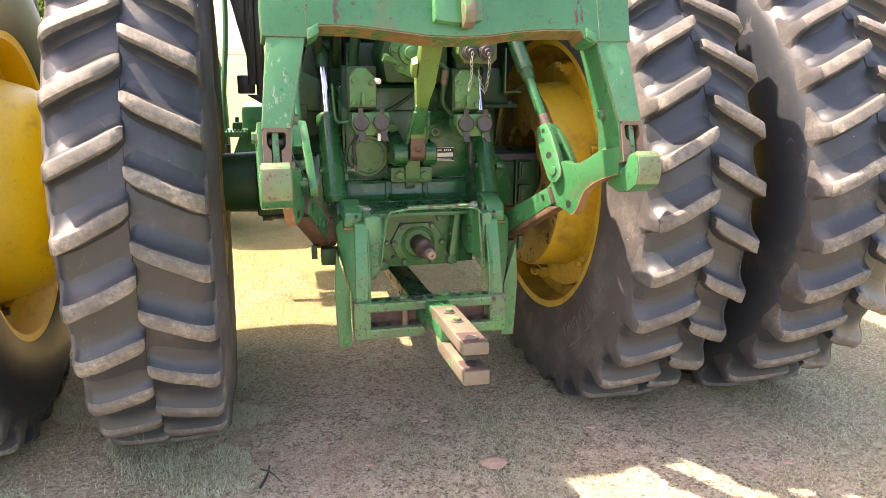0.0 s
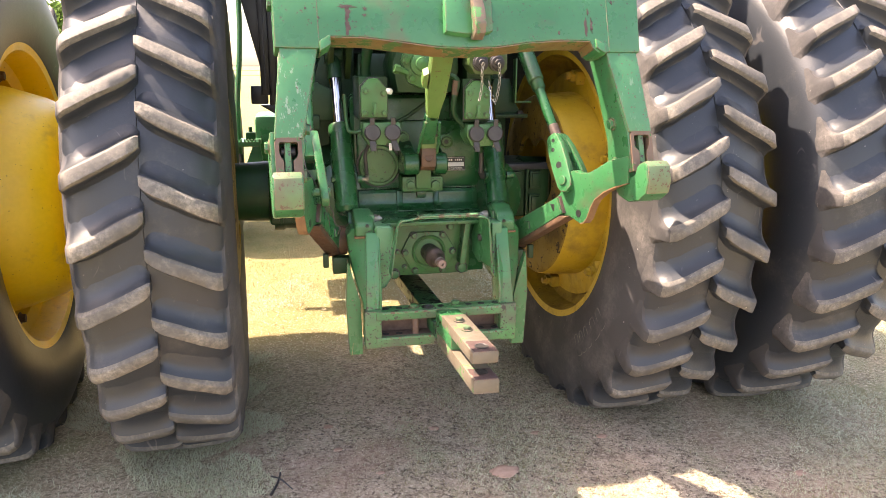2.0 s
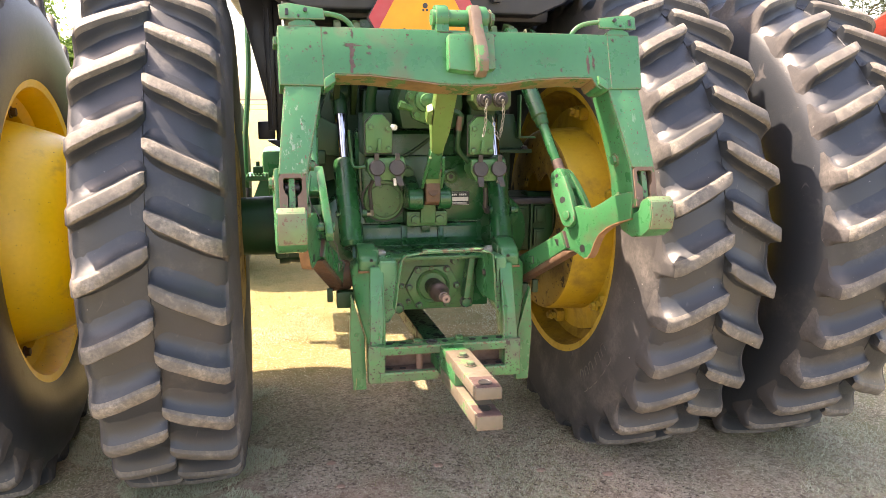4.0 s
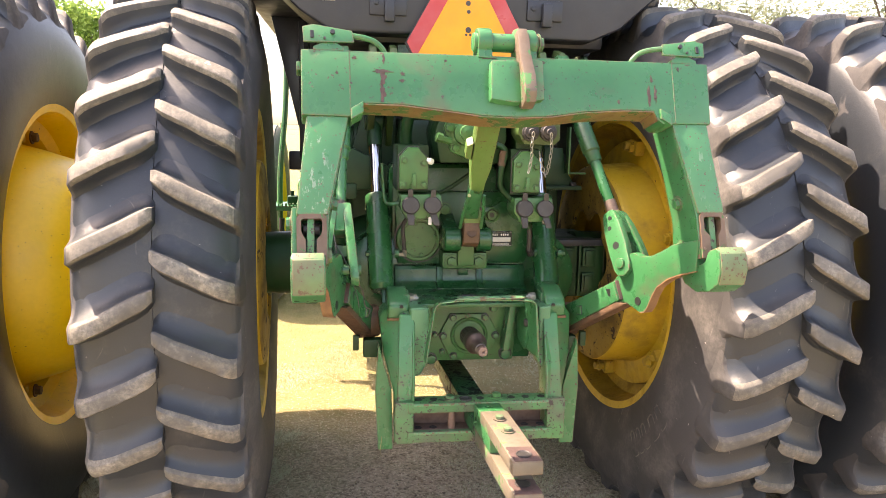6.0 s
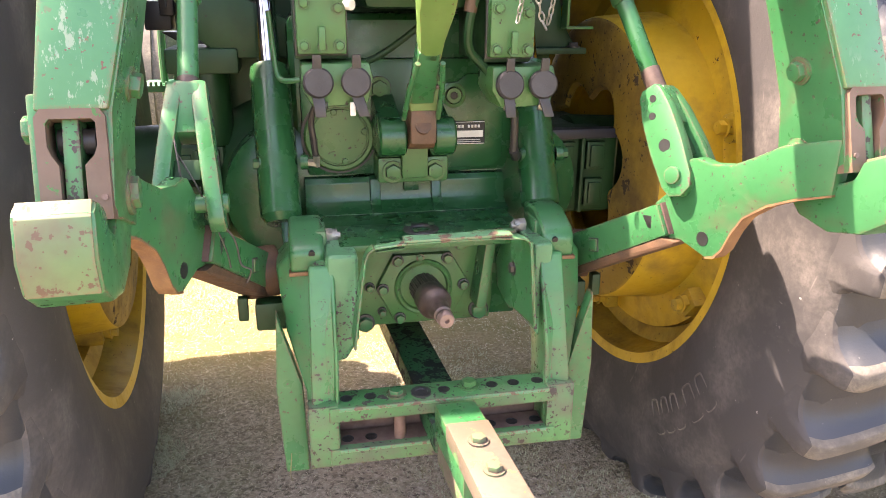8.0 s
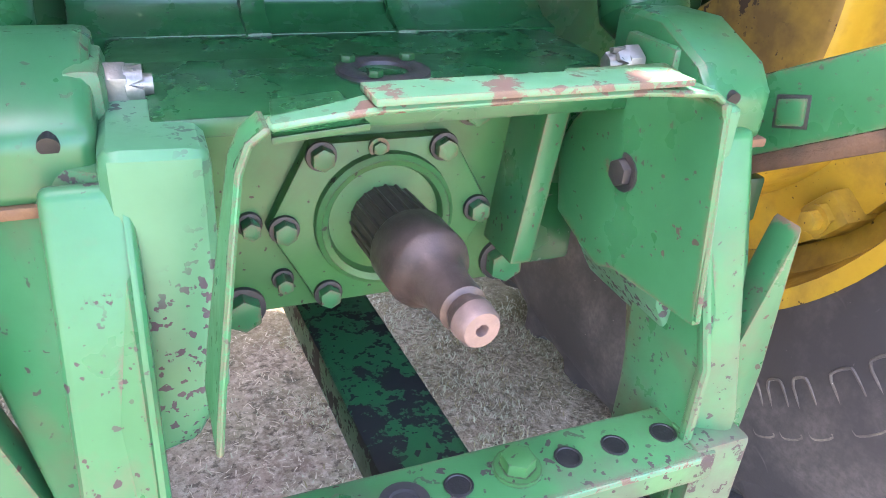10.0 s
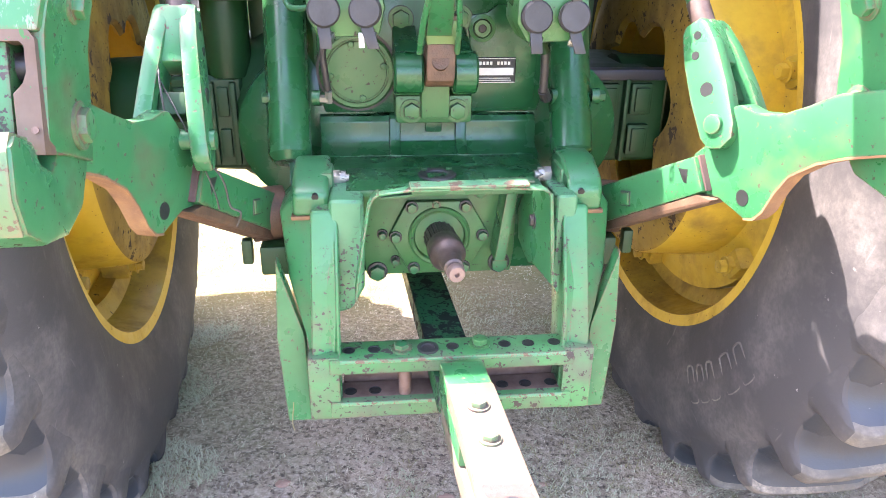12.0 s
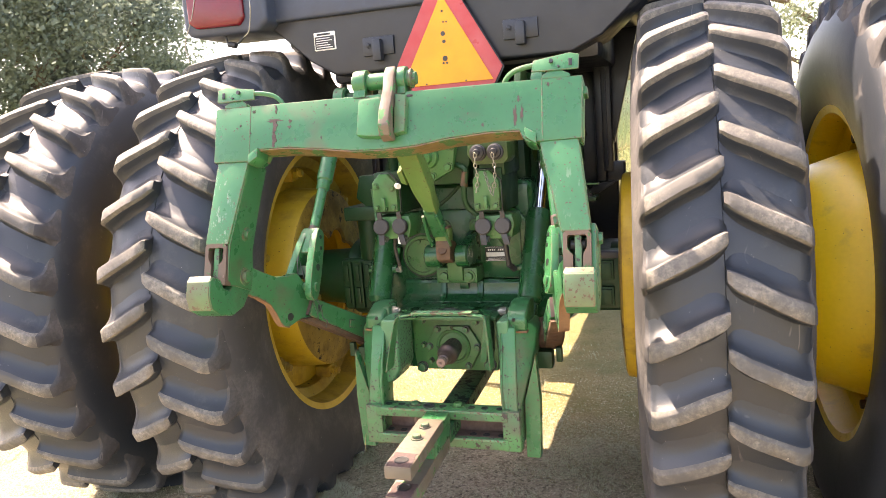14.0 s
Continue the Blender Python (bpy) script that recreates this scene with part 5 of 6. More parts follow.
    part("clevis_pin", add(rod(low - xv * 0.055, low + xv * 0.055, 0.014, seg=18, w=0.002), bolt(low - xv * 0.050 * sd, -xv * sd, 0.014, 0.010)), GREEN, lk)

    # lower link: inner bar on its ball, cranked outer plate
    ll = thing("lower_link", (0.36 * sd, 2.5, 0.75), "green lower hitch link, cranked plate with rusty underside", "hitch link", "lower links")
    p0, dd = Vector((0.375, 2.493, 0)), Vector((0.085, -0.293, 0)).normalized()
    nn = Vector((dd.y, -dd.x, 0))

    def lp(pts, off, t, w=0.004):
        return sided(prism3([p0 + dd * s + Vector((0, 0, z)) - nn * off for s, z in pts], nn * t, w), sd)

    part("outer_plate", lp([(-0.010, 0.925), (0.012, 0.945), (0.035, 0.985), (0.055, 1.012), (0.068, 1.016), (0.095, 1.012), (0.135, 1.018), (0.175, 1.038), (0.215, 1.061), (0.30, 1.085), (0.30, 1.010),
                            (0.243, 0.990), (0.205, 0.972), (0.169, 0.945), (0.152, 0.918), (0.138, 0.885), (0.125, 0.869), (0.108, 0.864), (0.085, 0.870), (0.055, 0.877), (0.020, 0.872)], 0.012, 0.026), GREEN, ll)
    part("plate_edge", lp([(0.300, 1.0085), (0.243, 0.9885), (0.205, 0.9705), (0.1695, 0.944), (0.153, 0.917), (0.139, 0.884), (0.126, 0.868), (0.108, 0.8625), (0.108, 0.8655), (0.124, 0.871), (0.137, 0.886), (0.151, 0.919), (0.168, 0.946), (0.204, 0.9735), (0.242, 0.9915), (0.300, 1.0115)], 0.0125, 0.0268, 0.0), EDGE_RUST, ll, "bare rusty lower edge")
    for o in (0.0138, -0.0138):
        part("link_hole", sided(rod(p0 + dd * 0.100 + Vector((0, 0, 0.893)) + nn * o, p0 + dd * 0.100 + Vector((0, 0, 0.893)) + nn * (o + math.copysign(0.001, o)), 0.0115, seg=20), sd), BLACK, ll, "dark drilled hole")
    part("inner_bar", lp([(0.008, 0.929), (0.036, 0.882), (0.020, 0.872), (-0.190, 0.750), (-0.245, 0.735), (-0.245, 0.806), (-0.222, 0.808)], 0.022, 0.050, 0.006), GREEN, ll)
    part("bar_seam", lp([(0.010, 0.9295), (0.038, 0.883), (0.041, 0.885), (0.014, 0.932)], 0.010, 0.0335, 0.001), DARK_RUST, ll, "dark gap at the bar's end")
    part("square_hole", lp([(-0.022, 0.902), (0.000, 0.906), (0.002, 0.884), (-0.006, 0.884)], -0.024, 0.0045, 0.001), BLACK, ll, "dark square recess")
    part("square_bolt", lp([(-0.153, 0.820), (-0.131, 0.826), (-0.128, 0.804), (-0.150, 0.798)], -0.024, 0.008, 0.002), GREEN, ll)
    part("bolt_rim", lp([(-0.156, 0.822), (-0.129, 0.829), (-0.125, 0.802), (-0.153, 0.795)], -0.024, 0.005, 0.001), DARK_STEEL, ll, "dark rim round the bolt")
    part("rusty_sole", lp([(0.022, 0.874), (-0.190, 0.752), (-0.27, 0.730), (-0.30, 0.712), (-0.193, 0.732), (0.050, 0.869), (0.056, 0.876)], 0.020, 0.046, 0.004), RUST, ll, "rusty underside plate")
    part("ball_end", sided(add(rod((0.275, 2.72, 0.765), (0.335, 2.705, 0.765), 0.048, seg=28, w=0.006), rod((0.235, 2.72, 0.765), (0.29, 2.72, 0.765), 0.022, seg=20)), sd), RUST, ll, "greasy rusty ball end")
    part("sway_block", sided(add(box(0.262, 0.318, 2.66, 2.70, 0.668, 0.722, 0.006), box(0.33, 0.348, 2.66, 2.68, 0.69, 0.735, 0.004)), sd), SHADE_GREEN, ll)

# ---- top link, folded up to the coupler ----
tl = thing("top_link", (0.0, 2.7, 1.0), "green top link from bracket to coupler with rusty lower eye", "top link")
pa, pb = Vector((-0.005, 2.715, 1.02)), Vector((-0.008, 2.385, 1.40))
d = (pb - pa).normalized()
part("lower_eye", add(rod(pa + Vector((-0.024, 0, 0)), pa + Vector((0.024, 0, 0)), 0.034, seg=28, w=0.004), prism([(-0.029, 1.00), (0.019, 1.00), (0.019, 1.062), (-0.029, 1.062)], "y", 2.674, 2.712, 0.008)), RUST, tl, "rusty lower eye")
part("eye_neck", prism([(-0.029, 1.058), (0.019, 1.058), (0.022, 1.10), (-0.032, 1.10)], "y", 2.676, 2.708, 0.005), LINK_PAINT, tl)
part("pin_head", rod((-0.006, 2.682, 1.03), (-0.006, 2.672, 1.035), 0.014, seg=20), RUST, tl)
part("fork", add(prism3([pa + d * 0.07 + Vector((-0.025, 0, 0)), pa + d * 0.07 + Vector((0.017, 0, 0)), pa + d * 0.19 + Vector((0.015, 0, 0)), pa + d * 0.19 + Vector((-0.022, 0, 0))], (0, 0.03, 0.02), 0.004), add(tube([pa + d * 0.035 + Vector((-0.035, -0.012, 0)), pa + d * 0.10 + Vector((-0.032, -0.014, 0)), pa + d * 0.17 + Vector((-0.024, -0.012, 0))], 0.0048), tube([pa + d * 0.035 + Vector((0.026, -0.012, 0)), pa + d * 0.10 + Vector((0.024, -0.014, 0)), pa + d * 0.17 + Vector((0.017, -0.012, 0))], 0.0048))), GREEN, tl)
part("fork_band", box(-0.031, 0.021, 2.665, 2.70, 1.098, 1.106, 0.003), RUST, tl, "rusty seam")
sv = Vector((1, 0, 0))
ov = d.cross(sv)
part("link_body", prism3([pa + d * 0.165 - sv * 0.019, pa + d * 0.165 + sv * 0.017, pa + d * 0.215 + sv * 0.019, pa + d * 0.27 + sv * 0.027, pa + d * 0.452 + sv * 0.030, pa + d * 0.466 + sv * 0.056, pa + d * 0.515 + sv * 0.054, pa + d * 0.515 - sv * 0.054, pa + d * 0.466 - sv * 0.056, pa + d * 0.452 - sv * 0.032, pa + d * 0.27 - sv * 0.031, pa + d * 0.215 - sv * 0.023], ov * 0.05, 0.009), LINK_PAINT, tl, "yellowish-green cast link body")
part("handle_lug", prism3([pa + d * 0.30 - sv * 0.034, pa + d * 0.36 - sv * 0.034, pa + d * 0.35 - sv * 0.050, pa + d * 0.31 - sv * 0.050], ov * 0.03, 0.003), LINK_PAINT, tl)

# ---- quick coupler frame on the three-point linkage, raised and tipped forward ----
hitch = thing("quick_coupler", (0.02, 2.19, 0.98), "green three-point quick coupler frame with chipped paint and rusty hooks", "hitch frame")
HM = Matrix.Translation((0.0204, 2.1816, 1.1467)) @ Matrix.Rotation(0.06, 4, "Z") @ Matrix(((1, 0, 0, 0), (0, 0.957, 0.29, 0), (0, -0.29, 0.957, 0), (0, 0, 0, 1)))


def local(bm):
    return moved(bm, HM)


beam = [(-0.476, 0.362), (0.479, 0.362), (0.475, 0.213), (0.352, 0.211), (0.340, 0.222), (0.332, 0.242), (0.26, 0.243), (0.16, 0.236), (0.08, 0.224), (0.0, 0.220), (-0.08, 0.222), (-0.16, 0.232), (-0.26, 0.243),
        (-0.345, 0.244), (-0.352, 0.225), (-0.366, 0.213), (-0.476, 0.215)]
cross = part("crossbeam", local(prism(beam, "y", 0.0, 0.075, 0.005)), GREEN, hitch, "green welded crossbeam, rusty along its lower edge")
part("lower_edge", local(prism([(x, z) for x, z in beam[4:15]] + [(x, z - 0.003) for x, z in beam[14:3:-1]], "y", 0.002, 0.074, 0.0)), SEAT_PAINT, cross, "rusty lower edge")
rng = random.Random(4)


def stain(cx, cz, w, h, n=23):
    """A ragged rust spot, hardly proud of the paint."""
    pts = []
    for k in range(n):
        a = k * math.tau / n
        q = rng.uniform(0.40, 1.15)
        pts.append((cx + w * q * math.cos(a), cz + h * q * math.sin(a)))
    return local(prism(pts, "y", -0.0009, 0.001))


for cx, cz, w, h in ((-0.302, 0.270, 0.009, 0.024), (-0.300, 0.302, 0.007, 0.020), (-0.302, 0.316, 0.026, 0.006), (-0.298, 0.345, 0.004, 0.012), (-0.258, 0.312, 0.006, 0.007), (-0.260, 0.296, 0.006, 0.005), (0.322, 0.278, 0.004, 0.028),
                     (0.338, 0.282, 0.004, 0.022), (0.330, 0.318, 0.003, 0.010), (-0.362, 0.345, 0.006, 0.005), (-0.37, 0.288, 0.003, 0.003), (0.40, 0.345, 0.004, 0.006), (0.245, 0.262, 0.003, 0.006), (-0.16, 0.345, 0.004, 0.003), (-0.17, 0.262, 0.003, 0.004), (0.06, 0.35, 0.012, 0.004), (-0.06, 0.355, 0.02, 0.003), (-0.40, 0.31, 0.003, 0.004)):
    part("rust_patch", stain(cx, cz, w, h), DARK_RUST, cross, "ragged rust spot")
part("weld_seam", local(box(-0.374, -0.371, -0.0008, 0.004, 0.216, 0.36, 0.0005, 1)), WORN, cross)
part("weld_seam", local(box(0.384, 0.387, -0.0008, 0.004, 0.214, 0.36, 0.0005, 1)), WORN, cross)

for sd in (-1, 1):
    def hp(bm):
        return local(sided(bm, sd))
    leg = part("leg", hp(prism3([(0.466, 0.004, 0.216), (0.376, 0.004, 0.216), (0.424, 0.0, 0.0), (0.490, 0.0, 0.0)], (0, 0.06, 0), 0.005)), SCRAPED, hitch, "leg with scraped paint and rust spots")
    part("leg_side", hp(prism3([(0.376, 0.008, 0.216), (0.374, 0.095, 0.216), (0.394, 0.100, 0.12), (0.416, 0.110, 0.0), (0.424, 0.128, -0.06), (0.426, 0.128, -0.11), (0.428, 0.012, -0.10), (0.424, 0.008, 0.0)], (0.012, 0.0, 0), 0.002)), GREEN, leg)
    part("gusset", hp(prism([(0.372, 0.23), (0.345, 0.247), (0.345, 0.222), (0.372, 0.205)], "y", -0.008, 0.05, 0.003)), WORN, leg)
    part("side_bolt", hp(bolt((0.412, 0.065, 0.035), (-1, 0, -0.2), 0.014, 0.012)), GREEN, leg)
    part("side_bolt", hp(bolt((0.424, 0.09, -0.075), (-1, 0, 0), 0.018, 0.010)), WORN, leg)
    part("outer_lug", hp(add(box(0.486, 0.500, 0.02, 0.10, -0.09, 0.02, 0.004), bolt((0.500, 0.055, -0.01), (1, 0, 0), 0.015, 0.012))), GREEN, leg)
    # latch window above the hook
    rim = [(0.4595, 0.002), (0.433, 0.002), (0.4275, -0.006), (0.4275, -0.104), (0.4595, -0.104), (0.4595, -0.099), (0.452, -0.097), (0.4485, -0.091), (0.4485, -0.052), (0.440, -0.043), (0.4365, -0.034), (0.4365, -0.012), (0.440, -0.008), (0.4595, -0.008)]
    rin = [(0.4595, -0.008), (0.4765, -0.008), (0.480, -0.012), (0.480, -0.034), (0.4765, -0.043), (0.4710, -0.052), (0.4710, -0.091), (0.467, -0.097), (0.4595, -0.099), (0.4595, -0.104), (0.4895, -0.104), (0.4895, -0.006), (0.484, 0.002), (0.4595, 0.002)]
    win = part("latch_frame", hp(add(prism(rim, "y", 0.001, 0.026), prism(rin, "y", 0.001, 0.026))), LATCH_PAINT, leg, "rusty latch plate with keyhole window")
    part("frame_side", hp(add(box(0.428, 0.434, 0.024, 0.075, -0.104, 0.002, 0.001), box(0.483, 0.489, 0.024, 0.075, -0.104, 0.002, 0.001))), LATCH_PAINT, win)
    part("rivet", hp(rod((0.4335, 0.003, -0.083), (0.4335, -0.001, -0.083), 0.0032, seg=12)), BROWN_STEEL, win)
    part("roller", hp(rod((0.441, 0.034, -0.026), (0.476, 0.034, -0.026), 0.013, seg=20, w=0.002)), DARK_STEEL, leg, "dark steel roller behind the latch")
    part("latch_back", hp(box(0.436, 0.480, 0.06, 0.072, -0.10, 0.0, 0.001)), BLACK, leg, "dark latch recess")
    part("latch", hp(prism([(0.4525, -0.006), (0.4675, -0.006), (0.4685, -0.040), (0.4695, -0.092), (0.4530, -0.092), (0.4525, -0.04)], "y", 0.008, 0.05, 0.003)), BAR_TOP, leg, "green latch finger worn to steel")
    hook = [(0.135, 0.0), (0.132, -0.11), (0.105, -0.155), (0.055, -0.180), (0.0, -0.183), (-0.040, -0.170), (-0.056, -0.14), (-0.056, -0.098), (-0.045, -0.088), (-0.010, -0.092), (0.004, -0.112), (0.03, -0.118), (0.046, -0.10), (0.050, 0.0)]
    h = part("hook", hp(prism(hook, "x", 0.432, 0.502, 0.006)), GREEN, hitch, "lower hook with worn nose")
    part("worn_nose", hp(prism([(-0.0575, -0.14), (-0.0575, -0.102), (-0.048, -0.0862), (-0.012, -0.0895), (-0.012, -0.094), (-0.044, -0.094), (-0.052, -0.104), (-0.052, -0.139), (-0.036, -0.166), (-0.0415, -0.1715)], "x", 0.436, 0.498, 0.001)), NOSE_PAINT, h, "worn nose with brown scrapes")
    # release bracket and rod on the beam's end
    br = part("release_bracket", hp(prism3([(0.362, -0.004, 0.378), (0.470, -0.004, 0.376), (0.472, 0.0, 0.412), (0.45, 0.0, 0.418), (0.365, 0.0, 0.406)], (0, 0.006, 0), 0.001)), GREEN, hitch, "thin slotted release bracket")
    part("bracket_foot", hp(prism([(0.385, 0.360), (0.45, 0.360), (0.45, 0.368), (0.43, 0.378), (0.40, 0.378), (0.385, 0.368)], "y", 0.0, 0.05, 0.002)), GREEN, br)
    part("slot", hp(box(0.448, 0.456, -0.0055, -0.003, 0.385, 0.402, 0.0008, 1)), BLACK, br, "dark slot")
    part("rivet", hp(add(rod((0.408, -0.002, 0.399), (0.408, -0.009, 0.399), 0.005, seg=10), rod((0.425, -0.002, 0.385), (0.425, -0.007, 0.385), 0.003, seg=8))), DARK_STEEL, br)
    part("pull_rod", hp(tube([(0.366, 0.004, 0.396), (0.34, 0.008, 0.394), (0.315, 0.014, 0.388), (0.297, 0.02, 0.374), (0.288, 0.03, 0.356)], 0.0062)), GREEN, br)
    part("bolt", hp(bolt((0.435, 0.03, 0.362), (0, 0, 1), 0.011, 0.014)), WORN, br)
    part("end_tab", hp(box(0.476, 0.486, 0.03, 0.07, 0.325, 0.345, 0.002)), GREEN, hitch)

# top hook in the middle of the beam
top = part("hook_block", local(prism([(-0.066, 0.252), (-0.02, 0.246), (0.005, 0.246), (0.005, 0.338), (-0.01, 0.346), (-0.062, 0.342)], "y", -0.026, 0.02, 0.006)), WORN, hitch)
part("hook_block_side", local(prism([(0.03, 0.25), (0.058, 0.255), (0.060, 0.345), (0.03, 0.352)], "y", -0.022, 0.02, 0.005)), WORN, top)
part("top_hook", local(prism([(0.04, 0.418), (0.012, 0.430), (-0.012, 0.424), (-0.024, 0.40), (-0.030, 0.36), (-0.055, 0.30), (-0.060, 0.262), (-0.048, 0.240), (-0.020, 0.232), (0.0, 0.240), (-0.02, 0.27), (-0.022, 0.31), (0.0, 0.345), (0.04, 0.35)], "x", 0.002, 0.030, 0.005)), HOOK_PAINT, hitch, "worn rusty top hook")
part("hook_inset", local(prism([(-0.026, 0.30), (-0.024, 0.26), (-0.008, 0.248), (0.02, 0.248), (0.02, 0.33)], "x", -0.016, 0.0, 0.003)), WORN, top)
for x0, x1 in ((-0.085, -0.052), (0.030, 0.052)):
    part("pin_ear", local(add(rod((x0, 0.018, 0.398), (x1, 0.018, 0.398), 0.033, seg=28, w=0.004), box(x0, x1, -0.004, 0.05, 0.355, 0.398, 0.003))), GREEN, hitch)
part("top_pin", local(add(rod((-0.092, 0.018, 0.400), (0.066, 0.018, 0.400), 0.021, seg=24, w=0.003), bolt((0.062, 0.018, 0.40), (1, 0, 0), 0.018, 0.012))), WORN, hitch)

# wire hanging from the lift link, and a straw string under the hanger
wire = thing("wire", (-0.37, 2.47, 0.9), "thin bent wire hanging from the lift link", "wire")
part("strand", tube([(-0.40, 2.50, 1.07), (-0.392, 2.465, 1.03), (-0.385, 2.46, 0.99), (-0.35, 2.455, 0.95), (-0.325, 2.455, 0.915), (-0.318, 2.455, 0.875), (-0.305, 2.455, 0.865), (-0.312, 2.455, 0.845)], 0.0016, 6), DARK_STEEL, wire)
part("strand", tube([(-0.405, 2.50, 1.05), (-0.372, 2.46, 1.0), (-0.355, 2.455, 0.955), (-0.338, 2.455, 0.90), (-0.333, 2.455, 0.87)], 0.0013, 6), DARK_STEEL, wire)
wire = thing("straw", (-0.27, 2.56, 0.40), "pale straw stalk hanging under the hanger", "straw")
part("stalk", tube([(-0.268, 2.56, 0.47), (-0.272, 2.555, 0.43), (-0.269, 2.553, 0.415)], 0.0009, 5), GRASS_A, wire)

# ---- cab: dark rear panel, floor and posts ----
CY = 2.87
panel = [(-0.405, 1.604), (0.388, 1.600), (0.480, 1.640), (0.600, 1.745), (0.66, 1.80), (0.66, 2.10), (-0.66, 2.10), (-0.66, 1.80), (-0.60, 1.755), (-0.500, 1.662)]
cabp = part("cab_rear_panel", prism(panel, "y", CY, CY + 0.22, 0.012, 3), CAB, tractor, "dark cab rear panel")
part("upper_band", prism([(-0.64, 1.80), (0.64, 1.79), (0.66, 1.84), (0.66, 2.12), (-0.66, 2.12), (-0.66, 1.85)], "y", CY - 0.022, CY + 0.01, 0.012, 3), CAB_GREY, cabp, "slate grey upper band")
part("cab_floor", box(-0.46, 0.46, CY + 0.09, 4.5, 1.585, 1.70, 0.02), CAB, tractor, "black cab floor")
# upper shell and roof lie out of view, added to cast the cab's shadow
cabu = part("cab_shell", box(-0.70, 0.70, CY + 0.19, 4.45, 1.72, 2.72, 0.06, 3), CAB, tractor, "dark cab shell")
part("cab_roof", box(-0.74, 0.74, CY + 0.22, 4.5, 2.70, 2.82, 0.05, 3), GREEN, tractor, "green cab roof")
for x in (-0.24, 0.235):
    hg = part("hinge", box(x - 0.055, x + 0.055, CY - 0.010, CY + 0.01, 1.655, 1.715, 0.004), CAB, cabp, "black latch plate")
    part("hinge_lever", box(x - 0.012, x + 0.018, CY - 0.035, CY - 0.006, 1.635, 1.705, 0.006), CAB, hg)
    part("bolt", bolt((x - 0.036, CY - 0.010, 1.69), (0, -1, 0), 0.008, 0.006), CAB, hg)
stk = part("warning_sticker", box(-0.475, -0.395, CY - 0.004, CY + 0.002, 1.692, 1.752, 0.002, 1), WHITE, cabp, "black and white warning sticker")
part("sticker_field", box(-0.471, -0.399, CY - 0.0055, CY, 1.696, 1.738, 0.001, 1), DARK_STEEL, stk)
for k in range(5):
    part("print_bar", box(-0.466, -0.406 - 0.008 * (k % 3), CY - 0.0068, CY, 1.700 + 0.0075 * k, 1.7025 + 0.0075 * k, 0.0004, 1), WHITE, stk)
part("print_bar", box(-0.462, -0.412, CY - 0.0055, CY, 1.7415, 1.7475, 0.0004, 1), BLACK, stk)
lamp = part("tail_lamp", prism([(-0.93, 1.80), (-0.905, 1.775), (-0.64, 1.768), (-0.60, 1.80), (-0.60, 2.02), (-0.93, 2.02)], "y", CY - 0.085, CY + 0.16, 0.02, 3), CAB_GREY, tractor, "slate tail lamp housing with red lens")
part("lens", prism([(-0.90, 1.82), (-0.87, 1.80), (-0.70, 1.795), (-0.68, 1.815), (-0.68, 1.93), (-0.90, 1.93)], "y", CY - 0.100, CY - 0.075, 0.012, 3), RED_LENS, lamp, "dark red lens")
part("lamp_wire", tube([(-0.94, CY - 0.06, 1.70), (-0.935, CY - 0.06 - 0.02, 1.76), (-0.88, CY - 0.06 - 0.04, 1.84), (-0.85, CY - 0.06 - 0.04, 1.93)], 0.0018, 6), ZINC, lamp, "pale lamp wire")
part("lamp_wire", tube([(-0.655, CY - 0.06 - 0.04, 1.92), (-0.64, CY - 0.06 - 0.05, 1.85), (-0.66, CY - 0.06 - 0.04, 1.775), (-0.69, CY - 0.06 - 0.03, 1.755)], 0.0018, 6), ZINC, lamp, "pale lamp wire")
part("wire_plug", add(tube([(-0.78, CY - 0.06, 1.775), (-0.765, CY - 0.06 - 0.01, 1.745), (-0.735, CY - 0.06 - 0.01, 1.738), (-0.70, CY - 0.06 - 0.01, 1.76)], 0.004, 6), rod((-0.765, CY - 0.06 - 0.01, 1.742), (-0.735, CY - 0.06 - 0.012, 1.735), 0.010, seg=10)), BLACK, lamp, "dark wire plugs")

